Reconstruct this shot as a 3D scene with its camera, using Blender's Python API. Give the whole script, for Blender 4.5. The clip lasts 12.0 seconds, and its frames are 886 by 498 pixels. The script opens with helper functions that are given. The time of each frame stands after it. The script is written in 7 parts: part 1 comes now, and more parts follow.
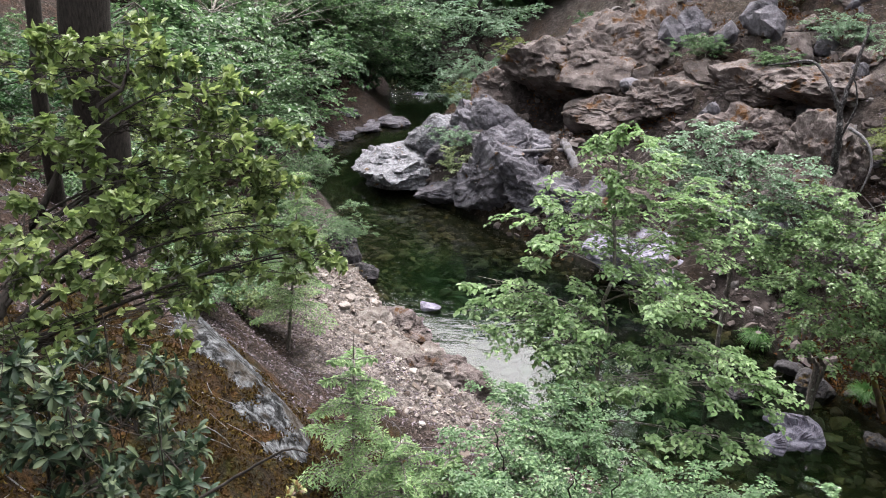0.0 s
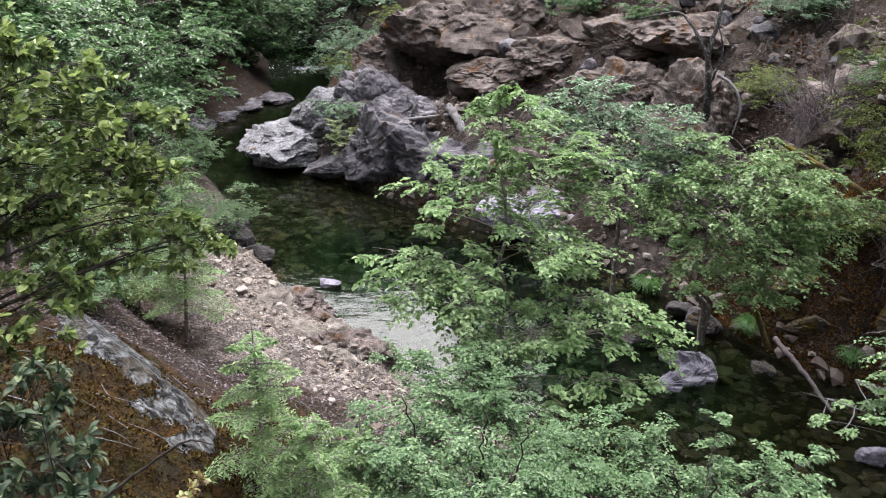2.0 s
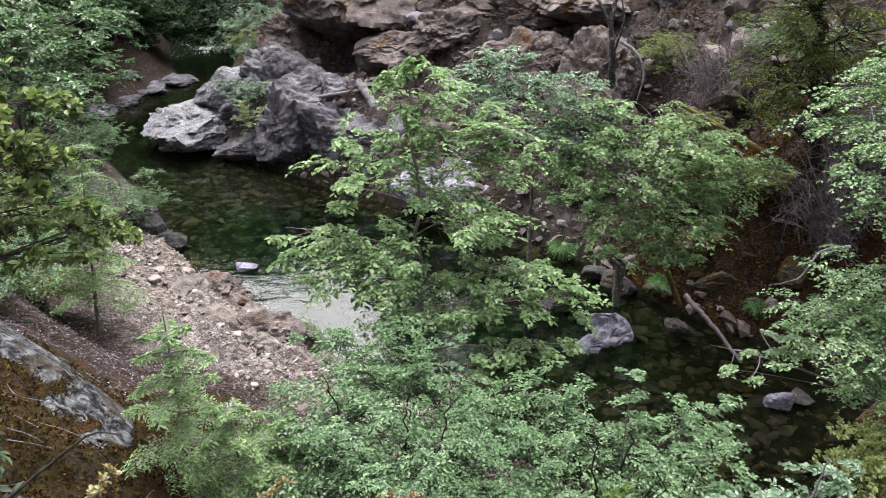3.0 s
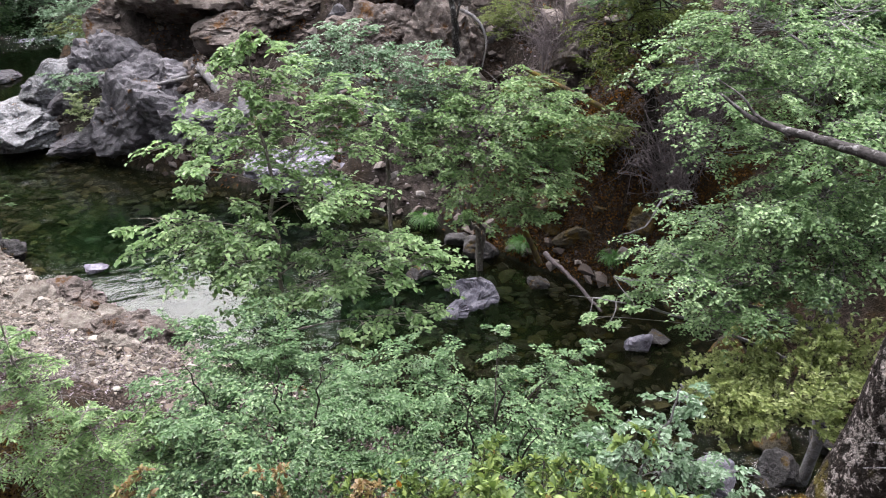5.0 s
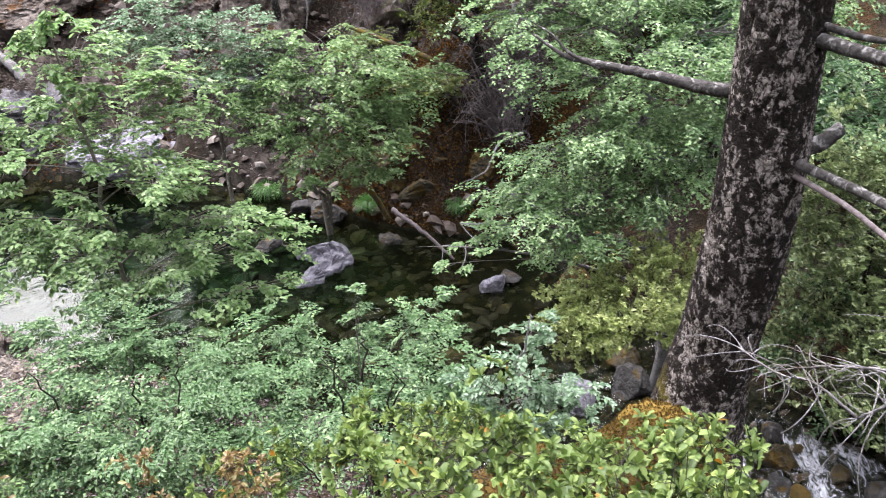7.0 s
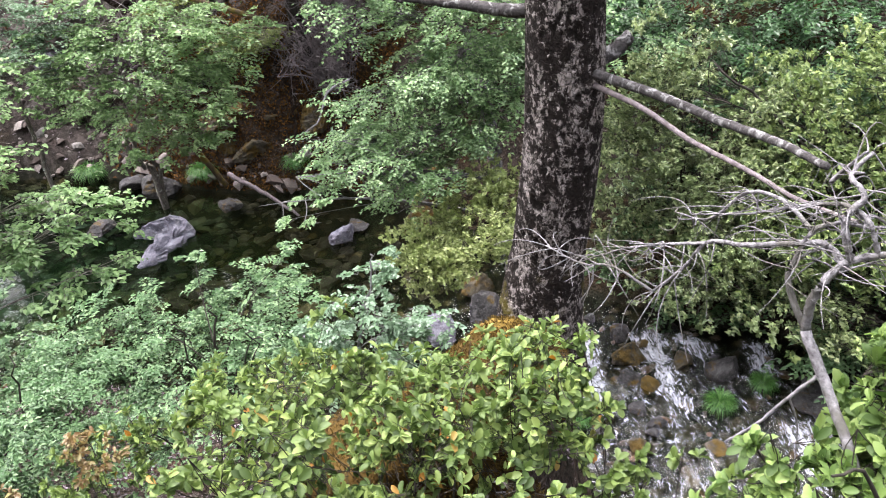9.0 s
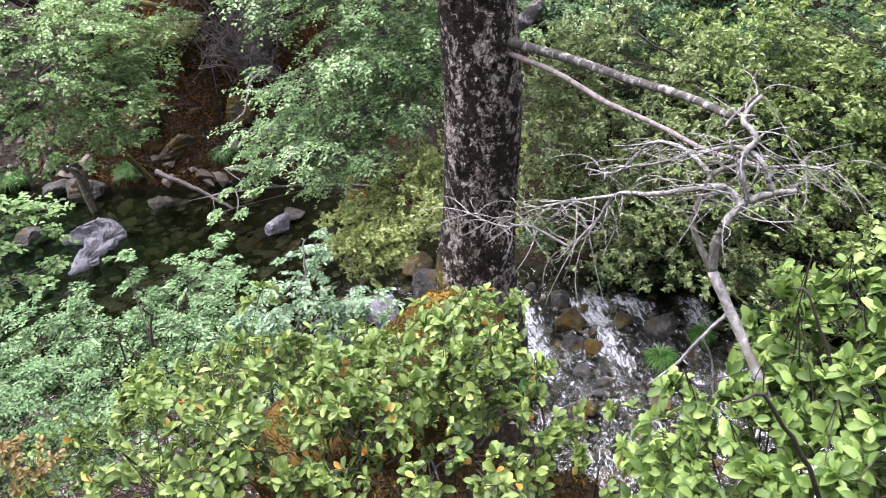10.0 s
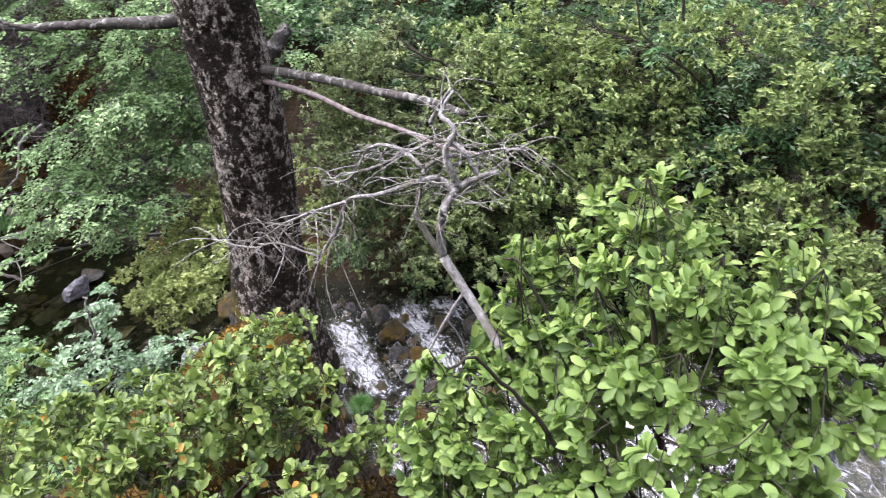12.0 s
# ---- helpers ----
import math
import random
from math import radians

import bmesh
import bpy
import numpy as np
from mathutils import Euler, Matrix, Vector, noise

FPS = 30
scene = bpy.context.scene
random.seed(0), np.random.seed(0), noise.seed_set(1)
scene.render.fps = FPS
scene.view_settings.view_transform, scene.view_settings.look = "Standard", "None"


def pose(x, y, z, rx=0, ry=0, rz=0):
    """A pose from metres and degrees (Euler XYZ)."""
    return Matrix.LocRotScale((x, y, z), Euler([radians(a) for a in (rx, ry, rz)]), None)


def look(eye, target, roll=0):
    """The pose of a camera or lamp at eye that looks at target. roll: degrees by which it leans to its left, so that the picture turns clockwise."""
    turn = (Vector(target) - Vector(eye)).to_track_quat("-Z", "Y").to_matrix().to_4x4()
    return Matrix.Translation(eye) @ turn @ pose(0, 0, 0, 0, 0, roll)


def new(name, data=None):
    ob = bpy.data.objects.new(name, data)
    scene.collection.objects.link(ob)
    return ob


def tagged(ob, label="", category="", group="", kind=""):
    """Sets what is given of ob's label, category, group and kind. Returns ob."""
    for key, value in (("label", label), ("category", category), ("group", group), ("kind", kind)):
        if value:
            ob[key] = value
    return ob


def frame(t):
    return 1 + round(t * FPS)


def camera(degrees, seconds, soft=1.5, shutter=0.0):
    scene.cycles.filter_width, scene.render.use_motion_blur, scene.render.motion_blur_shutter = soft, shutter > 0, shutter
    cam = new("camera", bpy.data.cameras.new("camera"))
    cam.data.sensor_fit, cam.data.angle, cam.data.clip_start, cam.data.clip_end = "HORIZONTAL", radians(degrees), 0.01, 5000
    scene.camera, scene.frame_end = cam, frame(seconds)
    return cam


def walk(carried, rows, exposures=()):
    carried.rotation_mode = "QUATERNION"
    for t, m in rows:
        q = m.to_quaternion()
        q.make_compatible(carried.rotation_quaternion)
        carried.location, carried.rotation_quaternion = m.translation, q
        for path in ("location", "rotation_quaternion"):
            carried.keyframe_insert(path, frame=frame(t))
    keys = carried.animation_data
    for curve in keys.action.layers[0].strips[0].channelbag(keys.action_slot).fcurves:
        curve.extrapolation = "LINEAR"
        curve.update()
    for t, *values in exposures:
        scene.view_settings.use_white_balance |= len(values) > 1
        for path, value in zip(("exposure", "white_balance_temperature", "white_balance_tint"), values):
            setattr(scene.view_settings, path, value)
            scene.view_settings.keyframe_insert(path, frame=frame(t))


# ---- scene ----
cam = camera(56.6, 12.0, soft=1.0, shutter=0.25)
PATH = [
    (0, (0.243, 0.867, 8.419), (0.193, 2.735, 7.705), 2.6),
    (0.5, (0.256, 0.881, 8.41), (0.258, 2.746, 7.687), 2.0),
    (1, (0.255, 0.887, 8.401), (0.326, 2.745, 7.663), 1.5),
    (1.5, (0.264, 0.884, 8.406), (0.393, 2.732, 7.651), 1.1),
    (2, (0.278, 0.878, 8.407), (0.476, 2.711, 7.633), 0.4),
    (2.5, (0.302, 0.869, 8.394), (0.601, 2.676, 7.591), -0.1),
    (3, (0.319, 0.866, 8.394), (0.706, 2.645, 7.566), -0.2),
    (5, (0.369, 0.843, 8.32), (1.059, 2.501, 7.44), -1.2),
    (5.5, (0.364, 0.818, 8.33), (1.125, 2.434, 7.429), -1.9),
    (6, (0.381, 0.799, 8.327), (1.225, 2.357, 7.4), -2.7),
    (6.5, (0.38, 0.781, 8.327), (1.306, 2.276, 7.374), -2.7),
    (7, (0.372, 0.762, 8.328), (1.348, 2.208, 7.351), -3.2),
    (7.5, (0.374, 0.729, 8.324), (1.437, 2.09, 7.315), -3.5),
    (9.5, (0.407, 0.606, 8.291), (1.626, 1.713, 7.156), -6.5),
    (10, (0.408, 0.566, 8.284), (1.664, 1.61, 7.13), -7.3),
    (10.5, (0.418, 0.491, 8.284), (1.719, 1.499, 7.148), -6.4),
    (11, (0.408, 0.393, 8.285), (1.757, 1.36, 7.169), -5.9),
    (11.5, (0.426, 0.351, 8.279), (1.856, 1.169, 7.146), -7.0),
    (12, (0.428, 0.332, 8.283), (1.908, 1.017, 7.126), -8.2),
]
walk(cam, [(t, look(eye, target, roll)) for t, eye, target, roll in PATH], exposures=[(0.0, 2.1), (2.5, 2.06), (5.0, 2.14), (6.5, 2.38), (7.5, 2.6), (9.5, 2.68), (11.0, 2.8), (12.0, 2.5)])

# ---- light: a bright overcast sky over a wooded gorge ----
world = bpy.data.worlds.new("overcast_sky")
scene.world = world
world.use_nodes = True
wn, wl = world.node_tree.nodes, world.node_tree.links
wn.clear()
sky = wn.new("ShaderNodeTexSky")
sky.sky_type, sky.sun_disc = "NISHITA", False
SUN_HIGH, SUN_TURN = radians(66), radians(8)
sky.sun_elevation, sky.sun_rotation = SUN_HIGH, SUN_TURN
sky.air_density, sky.dust_density, sky.ozone_density = 1.5, 8.0, 1.0
pale = wn.new("ShaderNodeHueSaturation")
pale.inputs["Saturation"].default_value = 0.3
sky_bg = wn.new("ShaderNodeBackground")
sky_bg.inputs["Strength"].default_value = 0.13
sky_out = wn.new("ShaderNodeOutputWorld")
wl.new(sky.outputs["Color"], pale.inputs["Color"])
cool = wn.new("ShaderNodeMix")
cool.data_type, cool.blend_type = "RGBA", "MULTIPLY"
cool.inputs[0].default_value = 1.0
cool.inputs[7].default_value = (1.0, 0.98, 1.05, 1)
wl.new(pale.outputs["Color"], cool.inputs[6])
wl.new(cool.outputs[2], sky_bg.inputs["Color"])
wl.new(sky_bg.outputs["Background"], sky_out.inputs["Surface"])

sun = new("sun", bpy.data.lights.new("sun", "SUN"))
sun.data.energy, sun.data.angle, sun.data.color = 2.0, radians(120), (1.0, 0.98, 0.94)
sun.matrix_world = look((60 * math.cos(SUN_HIGH) * math.sin(SUN_TURN), 60 * math.cos(SUN_HIGH) * math.cos(SUN_TURN), 60 * math.sin(SUN_HIGH)), (0, 0, 0))

# ---- small tools ----
def hash01(ix, iy, iz, seed):
    h = (ix * 374761393 + iy * 668265263 + iz * 2147483647 + seed * 974634777) & 0xFFFFFFFF
    h = ((h ^ (h >> 13)) * 1274126177) & 0xFFFFFFFF
    h = ((h ^ (h >> 16)) * 2246822519) & 0xFFFFFFFF
    return ((h ^ (h >> 15)) & 0xFFFFFF) / float(0xFFFFFF)


def vnoise(p, seed=0):
    """Smooth value noise in -1..1 for an (N, 3) array."""
    p = np.asarray(p, float)
    i = np.floor(p).astype(np.int64)
    f = p - i
    f = f * f * (3 - 2 * f)
    total = 0
    for dx in (0, 1):
        for dy in (0, 1):
            for dz in (0, 1):
                w = (f[:, 0] if dx else 1 - f[:, 0]) * (f[:, 1] if dy else 1 - f[:, 1]) * (f[:, 2] if dz else 1 - f[:, 2])
                total = total + w * hash01(i[:, 0] + dx, i[:, 1] + dy, i[:, 2] + dz, seed)
    return total * 2 - 1


def fbm(p, octaves=4, seed=0, gain=0.5, ridged=False):
    total, amp = 0, 1.0
    for o in range(octaves):
        v = vnoise(np.asarray(p) * 2.03**o + 17.1 * o, seed + o)
        total = total + amp * ((1 - 2 * np.abs(v)) if ridged else v)
        amp *= gain
    return total


def fracture(p, scale, seed, tilt=1.0, jump=0.5):
    """Broken faces: each cell of a warped grid is a plane with its own tilt and its own height."""
    q = np.asarray(p, float) * scale
    q = q + 0.35 * np.stack([vnoise(q * 0.7, seed + 5), vnoise(q * 0.7, seed + 6), vnoise(q * 0.7, seed + 7)], -1)
    i = np.floor(q).astype(np.int64)
    best, cell, away = np.full(len(q), 9.0), i.copy(), q * 0
    for dx in (-1, 0, 1):
        for dy in (-1, 0, 1):
            for dz in (-1, 0, 1):
                near = i + [dx, dy, dz]
                h = (near[:, 0] * 374761393 + near[:, 1] * 668265263 + near[:, 2] * 1440662683 + seed * 974634777) & 0xFFFFFFFF
                h = ((h ^ (h >> 13)) * 1274126177) & 0xFFFFFFFF
                h = h ^ (h >> 16)
                d = q - near - np.stack([h & 1023, (h >> 10) & 1023, (h >> 20) & 1023], -1) / 1023.0
                dist = (d * d).sum(1)
                won = dist < best
                best[won], cell[won], away[won] = dist[won], near[won], d[won]
    r = [hash01(cell[:, 0], cell[:, 1], cell[:, 2], seed + 11 * k) - 0.5 for k in range(1, 5)]
    out = 2 * tilt * (away[:, 0] * r[0] + away[:, 1] * r[1] + away[:, 2] * r[2]) + jump * r[3]
    return out / scale


def mesh_np(name, verts, faces, mat=None, smooth=False):
    """A mesh from an (N, 3) array and one or more (M, k) face arrays."""
    me = bpy.data.meshes.new(name)
    faces = faces if isinstance(faces, list) else [faces]
    faces = [np.asarray(f, np.int32) for f in faces if len(f)]
    verts = np.asarray(verts, np.float32)
    loops = np.concatenate([f.ravel() for f in faces])
    totals = np.concatenate([np.full(len(f), f.shape[1], np.int32) for f in faces])
    starts = np.concatenate([[0], np.cumsum(totals)[:-1]]).astype(np.int32)
    me.vertices.add(len(verts))
    me.vertices.foreach_set("co", verts.ravel())
    me.loops.add(len(loops))
    me.loops.foreach_set("vertex_index", loops)
    me.polygons.add(len(totals))
    me.polygons.foreach_set("loop_start", starts)
    me.polygons.foreach_set("use_smooth", np.full(len(totals), smooth))
    me.update(calc_edges=True)
    me.validate()
    if mat:
        me.materials.append(mat)
    return me


def empty(name, place, label, category, group="", kind=""):
    ob = new(name)
    ob.location = place
    ob.empty_display_size = 0.1
    return tagged(ob, label, category, group, kind)


def under(name, me, parent, label=""):
    """A mesh in world coordinates as a part of a thing that stands at parent.location."""
    ob = new(name, me)
    ob.parent = parent
    if not parent.parent:
        ob.matrix_parent_inverse = Matrix.Translation(parent.location).inverted()
    if label:
        ob["label"] = label
    return ob


def unit(v):
    return v / np.maximum(np.linalg.norm(v, axis=-1, keepdims=True), 1e-9)


def bezier(a, b, c, n):
    """(B, n, 3) points of quadratic curves."""
    t = np.linspace(0, 1, n)[None, :, None]
    a, b, c = (np.asarray(v, float)[:, None, :] for v in (a, b, c))
    return a * (1 - t) ** 2 + 2 * b * t * (1 - t) + c * t * t


def tubes(lines, r0, r1, sides=5, taper=1.0):
    """Tapered tubes along (B, P, 3) polylines: verts and quads."""
    lines = np.asarray(lines, float)
    B, P, _ = lines.shape
    tan = unit(np.gradient(lines, axis=1))
    ref = np.where(np.abs(tan[..., 2:3]) > 0.9, np.array([1.0, 0, 0]), np.array([0, 0, 1.0]))
    u = unit(np.cross(tan, ref))
    w = np.cross(tan, u)
    t = np.linspace(0, 1, P)[None, :] ** taper
    rad = np.reshape(r0, (-1, 1)) * (1 - t) + np.reshape(r1, (-1, 1)) * t
    ang = np.linspace(0, 2 * np.pi, sides, endpoint=False)
    ring = u[:, :, None, :] * np.cos(ang)[None, None, :, None] + w[:, :, None, :] * np.sin(ang)[None, None, :, None]
    verts = (lines[:, :, None, :] + ring * np.broadcast_to(rad, (B, P))[:, :, None, None]).reshape(-1, 3)
    idx = np.arange(B * P * sides).reshape(B, P, sides)
    nxt = np.roll(idx, -1, axis=2)
    quads = np.stack([idx[:, :-1], nxt[:, :-1], nxt[:, 1:], idx[:, 1:]], -1).reshape(-1, 4)
    return verts, quads


def smooth_line(points, n):
    """n points on a Catmull-Rom curve through the given ones."""
    p = np.asarray(points, float)
    p = np.vstack([2 * p[0] - p[1], p, 2 * p[-1] - p[-2]])
    out = []
    for s in np.linspace(0, len(p) - 3 - 1e-6, n):
        i, t = int(s), s - int(s)
        a, b, c, d = p[i : i + 4]
        out.append(0.5 * (2 * b + (c - a) * t + (2 * a - 5 * b + 4 * c - d) * t * t + (3 * b - a - 3 * c + d) * t**3))
    return np.array(out)


def joined(pieces):
    """Several (verts, faces) as one."""
    verts, faces, at = [], [], 0
    for v, f in pieces:
        verts.append(v)
        faces.append(np.asarray(f) + at)
        at += len(v)
    return np.concatenate(verts), faces


def leaf_mesh(at, along, normal, length, width, fold=0.25, simple=False, round_tip=False):
    """Pointed leaves folded along the midrib: two quads each, one bent diamond where simple, or a blunt cupped blade."""
    side = unit(np.cross(along, normal))
    normal = np.cross(side, along)
    L, W = np.reshape(length, (-1, 1)), np.reshape(width, (-1, 1))
    lift = normal * W * fold
    if simple:
        v = np.stack([at, at + along * L * 0.45 + side * W * 0.5 + lift, at + along * L - normal * L * 0.08, at + along * L * 0.5 - side * W * 0.5 + lift], 1).reshape(-1, 3)
        return v, np.arange(len(at) * 4).reshape(-1, 4)
    if round_tip:
        rows = [at]
        for along_k, wide_k, drop_k in ((0.3, 0.33, 0.0), (0.62, 0.5, 0.03), (0.88, 0.36, 0.1)):
            mid = at + along * L * along_k - normal * L * drop_k
            rows += [mid + side * W * wide_k + lift * wide_k * 2, mid, mid - side * W * wide_k + lift * wide_k * 2]
        v = np.stack(rows + [at + along * L - normal * L * 0.16], 1).reshape(-1, 3)
        i = np.arange(len(at))[:, None] * 11
        return v, [np.concatenate([i + [[0, 1, 2]], i + [[0, 2, 3]], i + [[7, 10, 8]], i + [[8, 10, 9]]]), np.concatenate([i + [[1, 4, 5, 2]], i + [[2, 5, 6, 3]], i + [[4, 7, 8, 5]], i + [[5, 8, 9, 6]]])]
    v = np.stack([at, at + along * L * 0.3 + side * W * 0.42 + lift, at + along * L * 0.68 + side * W * 0.4 + lift * 0.8 - normal * L * 0.03,
                  at + along * L - normal * L * 0.1, at + along * L * 0.68 - side * W * 0.4 + lift * 0.8 - normal * L * 0.03,
                  at + along * L * 0.3 - side * W * 0.42 + lift], 1).reshape(-1, 3)
    i = np.arange(len(at))[:, None] * 6
    return v, np.concatenate([i + [[0, 1, 2, 3]], i + [[0, 3, 4, 5]]])


# ---- materials ----
def material(name, rough=0.8, spec=0.3):
    m = bpy.data.materials.new(name)
    m.use_nodes = True
    b = m.node_tree.nodes["Principled BSDF"]
    b.inputs["Roughness"].default_value = rough
    b.inputs["Specular IOR Level"].default_value = spec
    return m, m.node_tree.nodes, m.node_tree.links, b


def ramp(nt, links, source, stops):
    r = nt.new("ShaderNodeValToRGB")
    els = r.color_ramp.elements
    while len(els) > 1:
        els.remove(els[-1])
    els[0].position, els[0].color = stops[0][0], (*stops[0][1], 1)
    for pos, col in stops[1:]:
        e = els.new(pos)
        e.color = (*col, 1)
    links.new(source, r.inputs["Fac"])
    return r.outputs["Color"]


def tex(nt, links, scale, detail=5, rough=0.55, kind="noise", coords=None, distortion=0.0, stretch=None):
    if kind == "noise":
        n = nt.new("ShaderNodeTexNoise")
        n.inputs["Scale"].default_value, n.inputs["Detail"].default_value = scale, detail
        n.inputs["Roughness"].default_value, n.inputs["Distortion"].default_value = rough, distortion
    else:
        n = nt.new("ShaderNodeTexVoronoi")
        n.inputs["Scale"].default_value = scale
        n.feature = kind
    if coords is None:
        coords = nt.new("ShaderNodeNewGeometry").outputs["Position"]
    if stretch:
        mp = nt.new("ShaderNodeMapping")
        mp.inputs["Scale"].default_value = stretch
        links.new(coords, mp.inputs["Vector"])
        coords = mp.outputs["Vector"]
    links.new(coords, n.inputs["Vector"])
    return n


def mix(nt, links, fac, a, b, blend="MIX"):
    m = nt.new("ShaderNodeMix")
    m.data_type, m.blend_type = "RGBA", blend
    for socket, value in ((m.inputs[0], fac), (m.inputs[6], a), (m.inputs[7], b)):
        if isinstance(value, (int, float)):
            socket.default_value = value
        elif isinstance(value, tuple):
            socket.default_value = (*value, 1)
        else:
            links.new(value, socket)
    return m.outputs[2]


def mask(nt, links, source, low, high):
    r = nt.new("ShaderNodeMapRange")
    r.interpolation_type = "SMOOTHSTEP"
    r.inputs["From Min"].default_value, r.inputs["From Max"].default_value = low, high
    links.new(source, r.inputs["Value"])
    return r.outputs["Result"]


def bump(nt, links, bsdf, height, strength=0.5, distance=0.02, after=None):
    b = nt.new("ShaderNodeBump")
    b.inputs["Strength"].default_value, b.inputs["Distance"].default_value = strength, distance
    links.new(height, b.inputs["Height"])
    if after:
        links.new(after, b.inputs["Normal"])
    links.new(b.outputs["Normal"], bsdf.inputs["Normal"])
    return b.outputs["Normal"]


def leaf_material(name, dark, mid, light, rough=0.4, translucency=0.4, spec=0.45, dead=None):
    m, nt, links, b = material(name, rough, spec)
    dark, mid, light = (tuple(c * k for c, k in zip(col, (0.545 * g, 0.55 * g, 0.71 * g))) for col, g in ((dark, 0.72), (mid, 1.0), (light, 1.3)))
    geo = nt.new("ShaderNodeNewGeometry")
    own = nt.new("ShaderNodeObjectInfo")
    chance = nt.new("ShaderNodeMath")
    chance.operation = "ADD"
    links.new(geo.outputs["Random Per Island"], chance.inputs[0])
    links.new(own.outputs["Random"], chance.inputs[1])
    wrap = nt.new("ShaderNodeMath")
    wrap.operation = "FRACT"
    links.new(chance.outputs[0], wrap.inputs[0])
    stops = [(0.0, dark), (0.5, mid), (0.9, light)] + ([(0.982, light), (0.986, dead)] if dead else [])
    col = ramp(nt, links, wrap.outputs[0], stops)
    n = tex(nt, links, 1.7, 3)
    col = mix(nt, links, mask(nt, links, n.outputs["Fac"], 0.42, 0.62), col, mix(nt, links, 0.7, col, mid), "MIX")
    links.new(col, b.inputs["Base Color"])
    tr = nt.new("ShaderNodeBsdfTranslucent")
    hs = nt.new("ShaderNodeHueSaturation")
    hs.inputs["Saturation"].default_value, hs.inputs["Value"].default_value = 1.1, 1.3
    links.new(col, hs.inputs["Color"])
    links.new(hs.outputs["Color"], tr.inputs["Color"])
    ms = nt.new("ShaderNodeMixShader")
    ms.inputs[0].default_value = translucency
    out = nt["Material Output"]
    links.new(b.outputs[0], ms.inputs[1])
    links.new(tr.outputs[0], ms.inputs[2])
    links.new(ms.outputs[0], out.inputs["Surface"])
    return m


def bark_material(name, dark, light, scale=30, lichen=None, moss=None, stretch=(1, 1, 0.25), lichen_cover=(0.55, 0.6), bump_depth=0.01):
    m, nt, links, b = material(name, 0.9, 0.15)
    n1 = tex(nt, links, scale, 6, 0.65, stretch=stretch)
    col = ramp(nt, links, n1.outputs["Fac"], [(0.3, dark), (0.7, light)])
    if lichen:
        n2 = tex(nt, links, scale * 0.55, 4, 0.6, distortion=0.5, stretch=(1, 1, 0.6))
        col = mix(nt, links, mask(nt, links, n2.outputs["Fac"], *lichen_cover), col, lichen)
    if moss:
        n3 = tex(nt, links, scale * 0.12, 4, 0.6)
        col = mix(nt, links, mask(nt, links, n3.outputs["Fac"], 0.52, 0.6), col, moss)
    links.new(col, b.inputs["Base Color"])
    bump(nt, links, b, n1.outputs["Fac"], 0.8, bump_depth)
    return m


def rock_material(name, dark, mid, light, lichen=(0.5, 0.5, 0.45), lichen_cover=(0.56, 0.62), moss=(0.16, 0.075, 0.015), moss_cover=(0.6, 0.68), scale=1.0):
    m, nt, links, b = material(name, 0.85, 0.25)
    dark, mid, light, lichen, moss = (tuple(c * 0.52 for c in col) for col in (dark, mid, light, lichen, moss))
    n1 = tex(nt, links, 2.2 * scale, 9, 0.68, distortion=0.4)
    col = ramp(nt, links, n1.outputs["Fac"], [(0.3, dark), (0.5, mid), (0.68, light)])
    wn_ = tex(nt, links, 1.6 * scale, 5, 0.6)
    va = nt.new("ShaderNodeVectorMath")
    va.operation = "MULTIPLY_ADD"
    links.new(wn_.outputs["Color"], va.inputs[0])
    va.inputs[1].default_value = (0.5 / scale, 0.5 / scale, 0.7 / scale)
    links.new(nt.new("ShaderNodeNewGeometry").outputs["Position"], va.inputs[2])
    v = tex(nt, links, 2.6 * scale, kind="DISTANCE_TO_EDGE", coords=va.outputs[0])
    crack = mask(nt, links, v.outputs["Distance"], 0.0, 0.04)
    col = mix(nt, links, crack, mix(nt, links, 0.3, col, dark), col)
    n2 = tex(nt, links, 11 * scale, 9, 0.78, distortion=0.6)
    col = mix(nt, links, mask(nt, links, n2.outputs["Fac"], *lichen_cover), col, lichen)
    n4 = tex(nt, links, 1.5 * scale, 9, 0.74)
    col = mix(nt, links, mask(nt, links, n4.outputs["Fac"], *moss_cover), col, mix(nt, links, n2.outputs["Fac"], moss, tuple(c * 0.45 for c in moss)))
    links.new(col, b.inputs["Base Color"])
    n5 = tex(nt, links, 22 * scale, 9, 0.75)
    h = mix(nt, links, 0.5, n1.outputs["Fac"], n5.outputs["Fac"])
    h = mix(nt, links, 0.08, h, crack)
    bump(nt, links, b, h, 1.0, 0.13 / scale)
    return m


